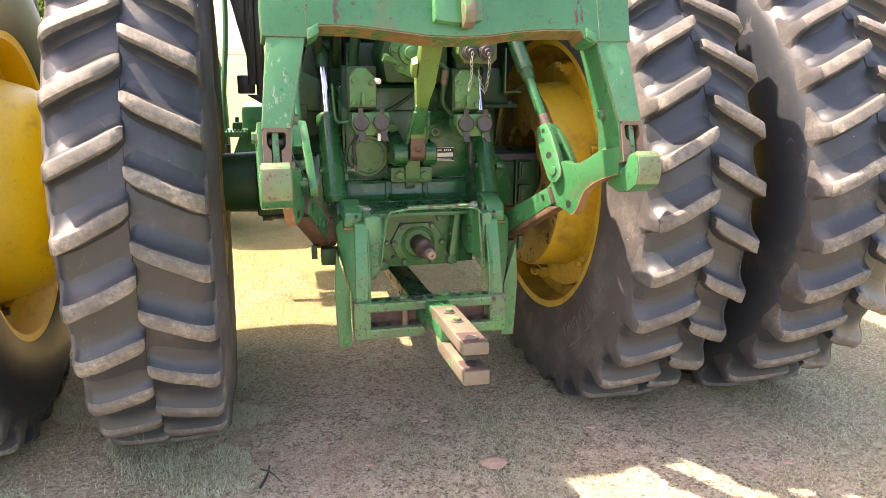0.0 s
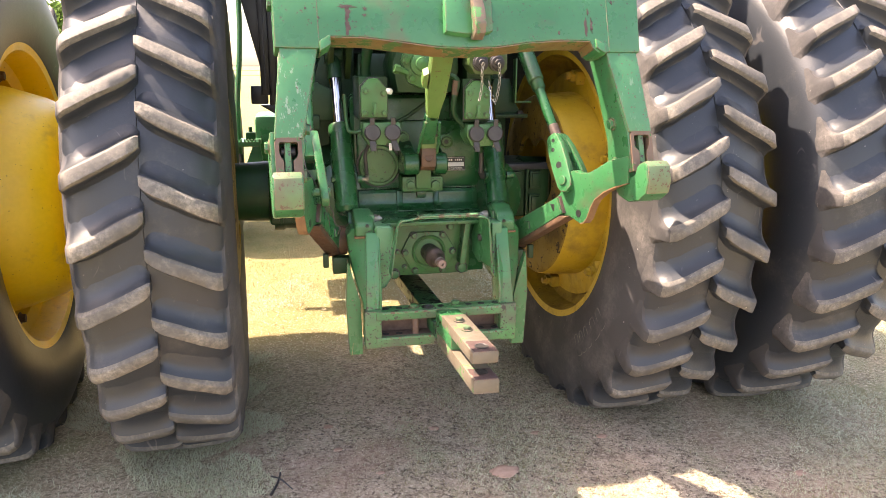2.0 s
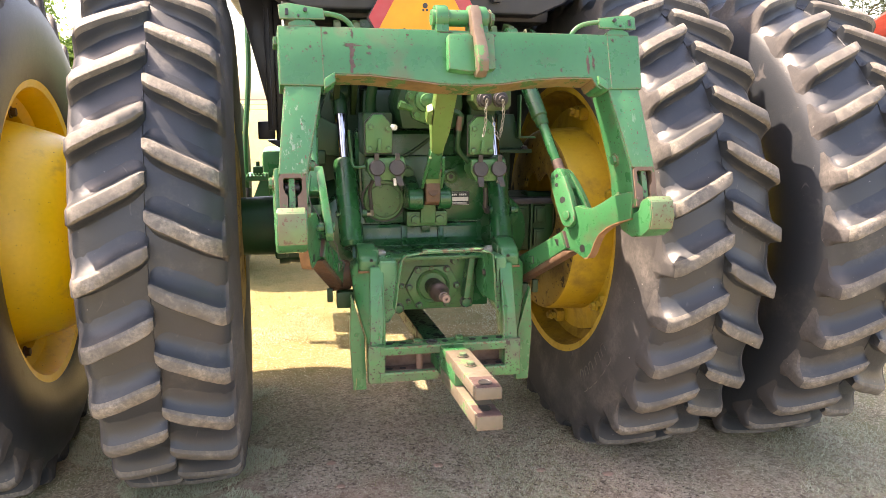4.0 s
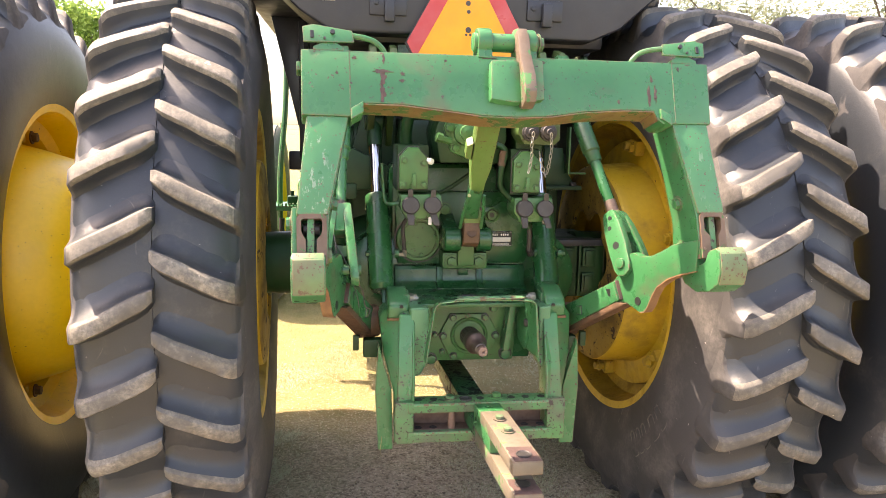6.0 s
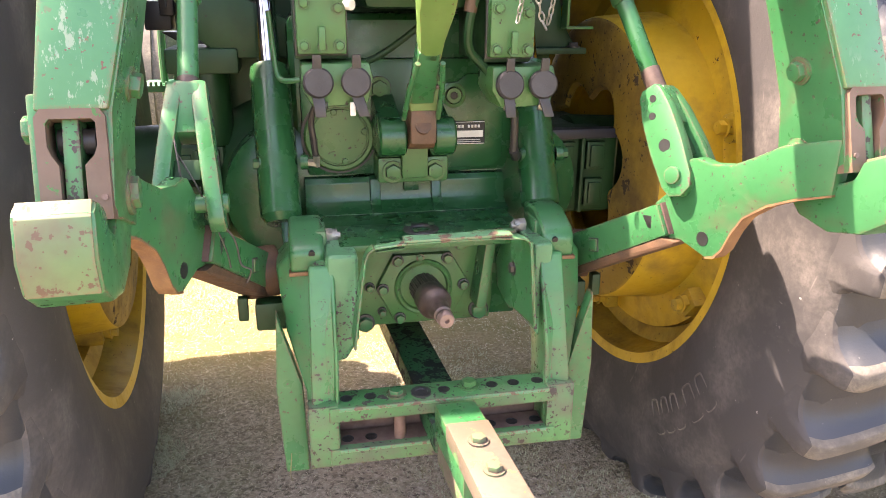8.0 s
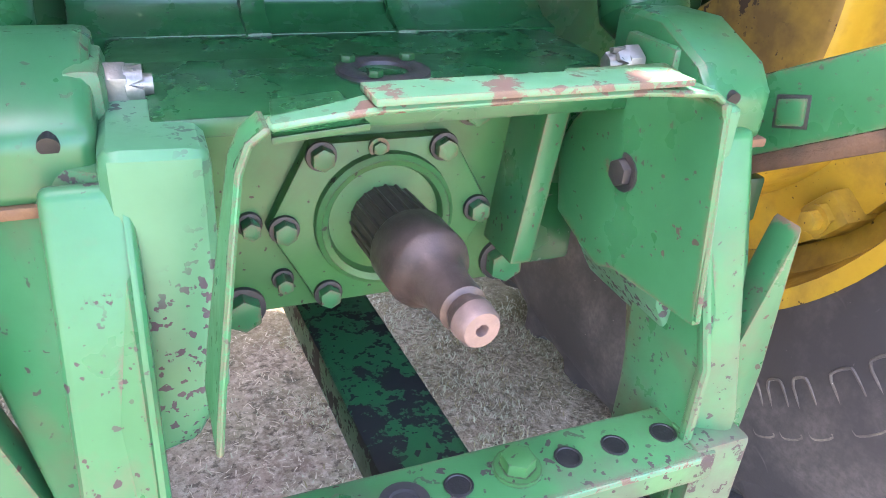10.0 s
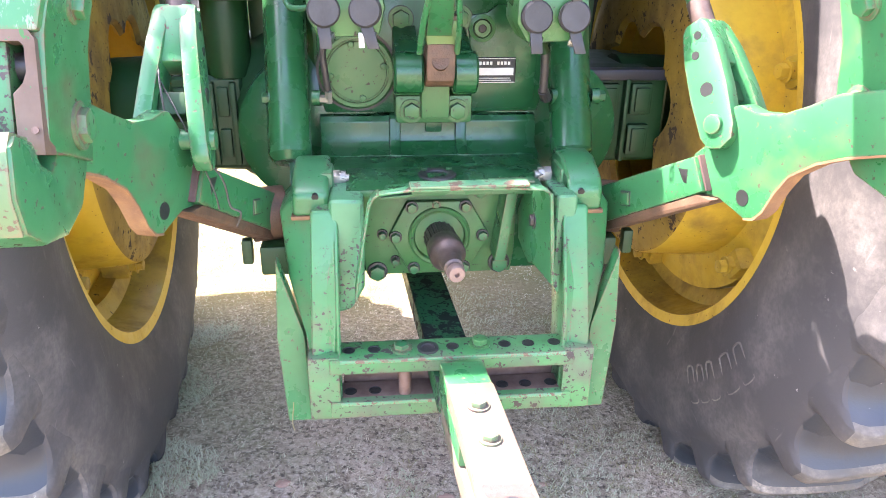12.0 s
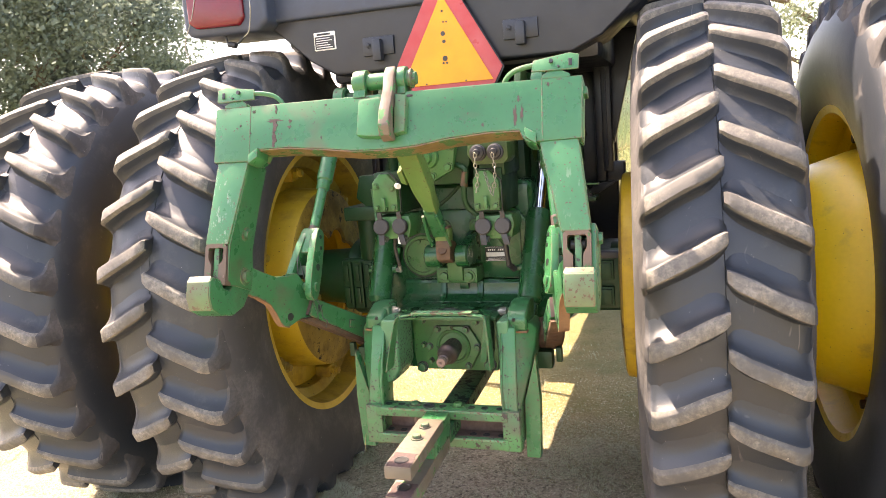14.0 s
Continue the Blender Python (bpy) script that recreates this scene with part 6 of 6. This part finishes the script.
# black upright channels below the cab's corners, each with a foot bracket
for sd in (-1, 1):
    post = part("cab_post", sided(add(box(0.455, 0.490, 3.38, 3.45, 1.20, 1.70, 0.005), add(box(0.425, 0.460, 3.41, 3.56, 1.16, 1.70, 0.006), prism([(0.425, 1.16), (0.50, 1.16), (0.40, 1.10), (0.36, 1.10)], "y", 3.42, 3.50, 0.006))), sd, -0.045), CAB, tractor, "black cab mounting post")
    part("post_strip", sided(box(0.470, 0.474, 3.374, 3.382, 1.22, 1.66, 0.001, 1), sd, -0.045), CAB_GREY, post)
    part("foot_bracket", sided(box(0.465, 0.53, 3.39, 3.46, 1.165, 1.235, 0.006), sd, -0.045), CAB, post)
    fend = part("fender_brace", sided(prism3([(0.49, 3.44, 1.30), (0.60, 3.44, 1.76), (0.46, 3.44, 1.76), (0.46, 3.44, 1.5)], (0, 0.05, 0), 0.006), sd, -0.045), CAB, tractor, "black slanting cab brace")
    if sd > 0:
        # flared foot on this side, over a slim post
        foot = part("mount_foot", add(box(0.285, 0.425, 3.0, 3.09, 1.130, 1.144, 0.004), prism([(0.292, 1.143), (0.418, 1.143), (0.402, 1.156), (0.375, 1.20), (0.362, 1.27), (0.30, 1.27)], "y", 3.03, 3.06, 0.004)), SHADE_GREEN, tractor, "flared green cab mount foot")
        part("foot_bolt", bolt((0.40, 3.02, 1.145), (0, 0, 1), 0.011, 0.010), DARK_STEEL, foot)
        part("slim_post", rod((0.312, 3.07, 0.95), (0.312, 3.07, 1.131), 0.019, seg=20, w=0.002), SHADE_GREEN, tractor, "slim green post")
        part("edge_channel", add(box(0.372, 0.378, 2.995, 3.03, 1.19, 1.34, 0.001), box(0.372, 0.435, 2.995, 3.03, 1.184, 1.190, 0.001)), COVER, tractor, "pale green channel edge")
        continue
    part("mount_pad", sided(add(rod((0.40, 3.02, 0.95), (0.40, 3.02, 1.14), 0.045, seg=24, w=0.006), box(0.33, 0.47, 2.95, 3.10, 1.10, 1.15, 0.008)), sd), SHADE_GREEN, tractor, "green cab mount")
    part("mount_bracket", sided(prism([(0.22, 1.13), (0.36, 1.13), (0.42, 1.18), (0.40, 1.26), (0.34, 1.26), (0.22, 1.20)], "y", 2.96, 3.02, 0.006), sd), SHADE_GREEN, tractor)
box_t = part("rear_tank", prism([(-0.206, 1.41), (0.10, 1.405), (0.11, 1.45), (0.10, 1.66), (-0.206, 1.66)], "y", 2.98, 3.25, 0.012), CASE, tractor, "green sheet-metal box under the cab")
# housing and webs use the green darkened for shade under the cab
part("rock_shaft", add(rod((-0.36, 3.19, 1.28), (0.36, 3.19, 1.28), 0.05, seg=28), box(-0.20, 0.20, 3.0, 3.4, 1.15, 1.36, 0.03)), SHADE_GREEN, tractor, "rock shaft housing")
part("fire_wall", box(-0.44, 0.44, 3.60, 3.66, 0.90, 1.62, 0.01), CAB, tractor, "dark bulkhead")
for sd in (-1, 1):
    part("frame_web", sided(prism([(0.20, 0.95), (0.36, 0.95), (0.36, 1.22), (0.30, 1.40), (0.20, 1.40)], "y", 3.06, 3.12, 0.008), sd), SHADE_GREEN, tractor, "green frame web, darkened for the shade under the cab")
part("wiring", add(tube([(0.22, 3.30, 1.6), (0.27, 3.2, 1.45), (0.33, 3.25, 1.3), (0.30, 3.4, 1.2)], 0.010, 8), tube([(0.28, 3.3, 1.6), (0.33, 3.22, 1.48), (0.36, 3.28, 1.34)], 0.009, 8)), HOSE, tractor, "hanging black hoses")

# front wheel, seen past the cab steps
fw = thing("front_wheel", (-0.955, 6.15, G), "front tractor wheel with pale dusty ribbed tyre", "wheel")
fx, fy, fz, fr = -0.955, 6.15, G + 0.64, 0.645
tyre = part("tyre", lathe([(-0.10, 0.40), (-0.135, 0.45), (-0.14, 0.54), (-0.125, 0.61), (-0.10, 0.635), (0.10, 0.635), (0.125, 0.61), (0.14, 0.54), (0.135, 0.45), (0.10, 0.40)], (fx, fy, fz), (1, 0, 0), 64, close=True), LUG, fw)
for k in range(3):
    xr = fx - 0.075 + 0.075 * k
    part("tread_rib", lathe([(-0.022, 0.625), (-0.018, fr), (0.018, fr), (0.022, 0.625)], (xr, fy, fz), (1, 0, 0), 64), LUG, tyre)
part("rim", lathe([(-0.12, 0.41), (-0.09, 0.39), (-0.02, 0.36), (0.0, 0.12), (0.004, 0.02), (0.05, 0.02), (0.05, 0.34), (0.10, 0.40), (0.12, 0.41)], (fx, fy, fz), (1, 0, 0), 48), YELLOW, fw, "yellow front rim")

# slow-moving-vehicle sign
sign = thing("slow_vehicle_sign", (-0.004, CY - 0.03, 1.50), "scuffed orange triangle sign with red border bolted to the cab", "sign")
SX, SZ = -0.004, 1.506
hexo = [(-0.142, 0.0), (0.142, 0.0), (0.183, 0.072), (0.030, 0.345), (-0.030, 0.345), (-0.183, 0.072)]
part("sign_board", prism([(SX + x * 1.03, SZ - 0.004 + z * 1.02) for x, z in hexo], "y", CY - 0.030, CY - 0.024, 0.001), BLACK, sign, "black board edge")
part("red_border", prism([(SX + x, SZ + z) for x, z in hexo], "y", CY - 0.033, CY - 0.029, 0.0006, 1), SIGN_RED, sign, "faded red border")
part("orange_field", prism([(SX - 0.152, SZ + 0.034), (SX + 0.152, SZ + 0.034), (SX, SZ + 0.308)], "y", CY - 0.036, CY - 0.032, 0.0006, 1), SIGN_ORANGE, sign, "orange centre triangle")
part("stand_off", add(rod((SX, CY - 0.028, 1.60), (SX, CY + 0.005, 1.60), 0.012, seg=12), rod((SX, CY - 0.028, 1.66), (SX, CY + 0.005, 1.66), 0.012, seg=12)), DARK_STEEL, sign)
for x, z, r in ((0.0, 0.112, 0.009), (0.006, 0.098, 0.004), (-0.002, 0.188, 0.008), (0.0, 0.164, 0.006), (0.002, 0.223, 0.003), (0.012, 0.223, 0.003), (-0.006, 0.098, 0.004), (-0.068, 0.038, 0.003), (0.064, 0.038, 0.003), (0.0, 0.256, 0.004)):
    part("screw", lathe([(0, r), (0.0015, r * 0.9), (0.002, 0)], (SX + x, CY - 0.0355, SZ + z), (0, -1, 0), 12), DARK_STEEL, sign)

# cab steps ahead of the left rear wheels, and the matching bracket on the other side
steps = thing("cab_steps", (-0.64, 4.45, 0.5), "bright green cab steps with toothed tread and hand rail", "steps")
part("hand_rail", tube([(-0.70, 4.4, 0.80), (-0.695, 4.4, 1.10), (-0.662, 4.4, 1.46), (-0.655, 4.4, 1.95)], 0.014, 10), GREEN, steps)
part("tread", box(-0.78, -0.585, 4.30, 4.52, 0.905, 0.930, 0.004), GREEN, steps)
for k in range(11):
    part("tooth", box(-0.775 + 0.018 * k, -0.766 + 0.018 * k, 4.295, 4.31, 0.928, 0.945, 0.002, 1), GREEN, steps)
part("side_plate", prism([(-0.62, 0.92), (-0.59, 0.92), (-0.57, 0.78), (-0.66, 0.60), (-0.74, 0.60), (-0.70, 0.72)], "y", 4.32, 4.36, 0.004), GREEN, steps)
part("rail_loop", tube([(-0.69, 4.38, 0.86), (-0.69, 4.38, 0.79), (-0.66, 4.38, 0.765), (-0.58, 4.38, 0.762), (-0.52, 4.38, 0.775)], 0.014, 10), CAB, steps, "dark lower rail")
part("latch_block", add(box(-0.66, -0.61, 4.35, 4.42, 0.93, 0.975, 0.01), rod((-0.635, 4.38, 0.97), (-0.635, 4.38, 1.0), 0.01, seg=10)), SHADE_GREEN, steps)
part("tank_panel", box(-0.62, -0.40, 4.5, 4.9, 0.62, 1.05, 0.03), GREEN, steps, "bright green side panel")
part("tie_bar", prism([(-0.50, 0.93), (-0.24, 0.93), (-0.24, 0.965), (-0.46, 0.965)], "y", 3.55, 3.62, 0.01), CAB, tractor, "black cross strap")

# ---- distance: trees, shed, fence ----
BARK = plain("grey_bark", (0.16, 0.125, 0.09), 0.9, 0.0, 0.4, 2.5, (0.08, 0.06, 0.045), 0.4)


def leaf_material(name, a, b):
    m, nt, bs = new_mat(name)
    geo = nt.nodes.new("ShaderNodeNewGeometry")
    col = mix(nt, geo.outputs["Random Per Island"], a, b)
    nt.links.new(col, bs.inputs["Base Color"])
    bs.inputs["Roughness"].default_value = 0.85
    bs.inputs["Specular IOR Level"].default_value = 0.15
    tr = nt.nodes.new("ShaderNodeBsdfTranslucent")
    nt.links.new(col, tr.inputs["Color"])
    ms = nt.nodes.new("ShaderNodeMixShader")
    ms.inputs[0].default_value = 0.48
    nt.links.new(bs.outputs[0], ms.inputs[1])
    nt.links.new(tr.outputs[0], ms.inputs[2])
    nt.links.new(ms.outputs[0], nt.nodes["Material Output"].inputs["Surface"])
    return m


LEAF_DARK = leaf_material("dark_leaves", (0.165, 0.205, 0.170), (0.190, 0.232, 0.190))
LEAF_LIGHT = leaf_material("grey_green_leaves", (0.14, 0.17, 0.11), (0.23, 0.26, 0.18))
LEAF_FRESH = leaf_material("fresh_leaves", (0.09, 0.17, 0.04), (0.20, 0.30, 0.08))


def tree(x, y, height, spread, leaves, mat, label, seed, open_crown=0.5, leaf=0.16, low=0.1):
    rng = random.Random(seed)
    z0 = ground_height(x, y) - 0.1
    t = thing("tree", (x, y, z0), label, "tree", "trees round the yard")
    trunk = bmesh.new()
    tips = []
    lean = Vector((rng.uniform(-0.06, 0.06), rng.uniform(-0.06, 0.06), 1))
    base = Vector((x, y, z0))
    mid = base + lean * height * 0.42
    add(trunk, tube([base, base + lean * height * 0.2, mid], (height * 0.035, height * 0.022), 10, 3))

    def limb(p, way, length, r, depth):
        q = p + way * length * 0.5 + Vector((0, 0, length * 0.06))
        e = p + way * length + Vector((rng.uniform(-0.1, 0.1), rng.uniform(-0.1, 0.1), 0.1)) * length
        add(trunk, tube([p, q, e], (r, r * 0.45), 6, 2))
        tips.append((e, length))
        if depth:
            for _ in range(3):
                w = (way + Vector((rng.uniform(-1, 1), rng.uniform(-1, 1), rng.uniform(-0.35, 0.8))) * 0.85).normalized()
                limb(p + (e - p) * rng.uniform(0.45, 1.0), w, length * rng.uniform(0.5, 0.75), r * 0.5, depth - 1)

    for k in range(7):
        a = k * math.tau / 7 + rng.uniform(-0.4, 0.4)
        w = Vector((math.cos(a) * spread, math.sin(a) * spread, rng.uniform(0.35, 1.2))).normalized()
        limb(base + lean * height * rng.uniform(low, 0.45), w, height * rng.uniform(0.25, 0.38), height * 0.012, 2)
    part("trunk", trunk, BARK, t, "grey-brown trunk with spreading limbs")
    verts, faces = [], []
    for k in range(leaves):
        p, l = tips[rng.randrange(len(tips))]
        c = p + Vector((rng.gauss(0, 1), rng.gauss(0, 1), rng.gauss(-0.15, 0.8))) * l * open_crown
        a = Vector((rng.gauss(0, 1), rng.gauss(0, 1), rng.gauss(0, 1))).normalized() * leaf * rng.uniform(0.6, 1.4)
        b = a.orthogonal().normalized() * a.length * rng.uniform(0.4, 0.8)
        n = len(verts)
        verts += [c - a, c + b, c + a, c - b]
        faces.append((n, n + 1, n + 2, n + 3))
    me = bmesh.new()
    tmp = bpy.data.meshes.new("tmp")
    tmp.from_pydata([tuple(v) for v in verts], [], faces)
    me.from_mesh(tmp)
    bpy.data.meshes.remove(tmp)
    part("crown", me, mat, t, "crown of many small leaves with gaps", 180)
    return t


def polar(az, dist):
    return dist * math.sin(radians(az)), dist * math.cos(radians(az))


for az, dist, h, sp, n, mt, lab, sd2, op, lf in (
        (-46, 56, 18.5, 1.3, 90000, LEAF_DARK, "large dense dark-green tree beside the yard", 1, 0.55, 0.13),
        (-42, 62, 10.5, 1.3, 60000, LEAF_DARK, "dense dark-green tree beside the yard", 2, 0.55, 0.13),
        (-54, 51, 17.5, 1.3, 60000, LEAF_DARK, "dense dark-green tree beside the yard", 3, 0.55, 0.13),
        (-17, 55, 9.0, 1.0, 14000, LEAF_FRESH, "leafy green tree at the field's edge", 4, 0.40, 0.14),
        (-34, 90, 7.0, 1.0, 6000, LEAF_LIGHT, "small far tree at the field's edge", 5, 0.40, 0.22),
        (9, 48, 13.0, 1.3, 11000, LEAF_LIGHT, "tall open grey-green tree with hanging branches", 6, 0.36, 0.12),
        (23, 44, 11.0, 1.3, 14000, LEAF_LIGHT, "open grey-green tree with sky between its limbs", 7, 0.36, 0.12),
        (30, 46, 10.5, 1.3, 11000, LEAF_LIGHT, "open grey-green tree with sky between its limbs", 8, 0.33, 0.12),
        (37, 50, 12.0, 1.3, 14000, LEAF_LIGHT, "open grey-green tree with sky between its limbs", 9, 0.36, 0.12),
        (16, 52, 9.0, 1.2, 9000, LEAF_LIGHT, "open grey-green tree with sky between its limbs", 10, 0.34, 0.12)):
    tx, ty = polar(az, dist)
    tree(tx, ty, h, sp, n, mt, lab, sd2, op, lf)


def bush(x, y, r, n, mat, seed, label):
    rng = random.Random(seed)
    z0 = ground_height(x, y)
    b = thing("bush", (x, y, z0), label, "bush", "bushes along the field")
    stems = bmesh.new()
    for k in range(7):
        a = rng.uniform(0, math.tau)
        add(stems, tube([(x, y, z0 - 0.05), (x + 0.3 * r * math.cos(a), y + 0.3 * r * math.sin(a), z0 + r * 0.6), (x + 0.7 * r * math.cos(a), y + 0.7 * r * math.sin(a), z0 + r * 1.1)], (0.05, 0.015), 5, 2))
    part("stems", stems, BARK, b)
    me = bmesh.new()
    for k in range(n):
        d = Vector((rng.gauss(0, 1), rng.gauss(0, 1), rng.gauss(0, 1))).normalized() * rng.uniform(0.4, 1.05)
        c = Vector((x + d.x * r, y + d.y * r, z0 + r * 0.75 + d.z * r * 0.75))
        a = Vector((rng.gauss(0, 1), rng.gauss(0, 1), rng.gauss(0, 1))).normalized() * 0.16
        o = a.orthogonal().normalized() * 0.10
        me.faces.new([me.verts.new(v) for v in (c - a, c + o, c + a, c - o)])
    part("leaves", me, mat, b, "", 180)


for k, (az, dist, r) in enumerate(((11, 70, 1.9), (8.5, 75, 1.6), (14, 68, 1.8), (41, 42, 2.6), (45, 44, 2.2), (-20, 80, 2.0), (-13, 95, 1.8))):
    bx, by = polar(az, dist)
    bush(bx, by, r, 500, LEAF_FRESH, 30 + k, "low leafy green bush at the field's edge")

SHED_WALL = plain("white_shed_siding", (0.72, 0.71, 0.67), 0.6, 0.0, 0.12, 3)
SHED_ROOF = plain("red_roof_metal", (0.55, 0.09, 0.08), 0.42, 0.0, 0.2, 2)
hx, hy = polar(45.5, 33)
shed = thing("shed", (hx, hy, G), "white shed with red ribbed metal roof beyond the tractor", "shed")
hz = ground_height(hx, hy)
part("wall", box(hx - 2.6, hx + 6, hy - 2.5, hy + 4.5, hz - 0.2, hz + 2.75, 0.01), SHED_WALL, shed, "white siding wall")
for k in range(9):
    part("siding_board", box(hx - 2.64, hx + 6.0, hy - 2.53, hy - 2.49, hz + 0.28 * k, hz + 0.28 * k + 0.26, 0.006, 1), SHED_WALL, shed)
part("fascia", box(hx - 2.9, hx + 6.2, hy - 2.82, hy - 2.74, hz + 2.62, hz + 2.82, 0.01), SHED_WALL, shed)
roof = part("roof", prism([(hy - 2.85, hz + 2.78), (hy + 1.0, hz + 4.45), (hy + 4.85, hz + 2.78), (hy + 4.85, hz + 2.84), (hy + 1.0, hz + 4.52), (hy - 2.85, hz + 2.84)], "x", hx - 2.95, hx + 6.2, 0.005, 1), SHED_ROOF, shed, "red metal roof")
for k in range(30):
    x = hx - 2.9 + 0.31 * k
    part("roof_rib", prism3([(x, hy - 2.86, hz + 2.83), (x + 0.04, hy - 2.86, hz + 2.83), (x + 0.04, hy + 1.0, hz + 4.515), (x, hy + 1.0, hz + 4.515)], (0, 0, 0.04)), SHED_ROOF, roof)

fence = thing("fence", (0, 62, G), "field fence of dark posts and thin wires", "fence")
for k in range(13):
    fx = -42 + 5.2 * k
    part("post", rod((fx, 62, ground_height(fx, 62) - 0.2), (fx, 62, ground_height(fx, 62) + 1.35), 0.055, seg=8), BARK, fence)
for z in (0.45, 0.85, 1.25):
    part("fence_wire", tube([(-42 + 5.2 * k, 61.93, ground_height(-42 + 5.2 * k, 62) + z) for k in range(13)], 0.012, 5, 1), DARK_STEEL, fence)

# ---- grass and litter, last ----
twig = thing("twig", (-0.518, 2.48, G), "two crossed black twigs lying on the dirt", "twig")
TWX, TWY = -0.518, 2.48
TZ = ground_height(TWX, TWY)
part("stick", tube([(TWX - 0.02, TWY - 0.045, TZ + 0.006), (TWX, TWY, TZ + 0.016), (TWX + 0.008, TWY + 0.05, TZ + 0.022)], (0.0045, 0.003), 7), DARK_STEEL, twig)
part("stick", tube([(TWX - 0.02, TWY + 0.05, TZ + 0.012), (TWX + 0.01, TWY + 0.01, TZ + 0.022), (TWX + 0.045, TWY - 0.025, TZ + 0.005)], (0.003, 0.002), 7), DARK_STEEL, twig)
rng = random.Random(12)
CLOD = plain("red_clay", (0.42, 0.27, 0.20), 0.95, 0.0, 0.3, 25, (0.32, 0.20, 0.145), 0.6)


def clod(x, y, r, label):
    """A flattened uneven lump of earth."""
    bm = bmesh.new()
    bmesh.ops.create_icosphere(bm, subdivisions=3, radius=r)
    z = ground_height(x, y)
    for v in bm.verts:
        v.co *= 1 + 0.35 * noise.noise(v.co * (2.2 / r) + Vector((x * 9, y * 9, 0)))
        v.co = Vector((v.co.x * 1.5 + x, v.co.y + y, max(v.co.z * 0.45, -0.006) + z))
    c = part("clod", bm, CLOD, None, "", 60)
    tagged(c, label, "clod", "clods of earth")


clod(0.20, 2.44, 0.032, "flat lump of red clay on the dirt")
for k in range(9):
    clod(rng.uniform(-0.45, 1.3), rng.uniform(2.2, 2.9), rng.uniform(0.008, 0.016), "small lump of earth lying on the dirt")

blades("dry_grass", 30000, (-3.5, 3.0, 3.7, 8.0), (0.02, 0.06), GRASS_A, "short dry straw-coloured grass ahead of the rear wheels", 0.35, 0.0)
blades("lawn_grass", 120000, (-2.9, -0.50, 1.2, 3.6), (0.010, 0.030), GRASS_B, "short grey-green grass under the wheels on one side", 0.3, 0.02)
blades("mixed_grass", 100000, (-0.9, 3.0, 1.2, 5.0), (0.007, 0.022), GRASS_B, "thin tufts of green grass on the worn dirt", 0.35, 0.20)
blades("dry_tufts", 60000, (-2.9, 2.8, 1.0, 4.8), (0.008, 0.028), GRASS_A, "thin dry grass on the worn dirt", 0.5, 0.10)
blades("straw_litter", 52000, (-2.9, 2.6, 1.0, 4.4), (0.005, 0.022), LITTER, "straw litter lying on the dirt", 0.97)
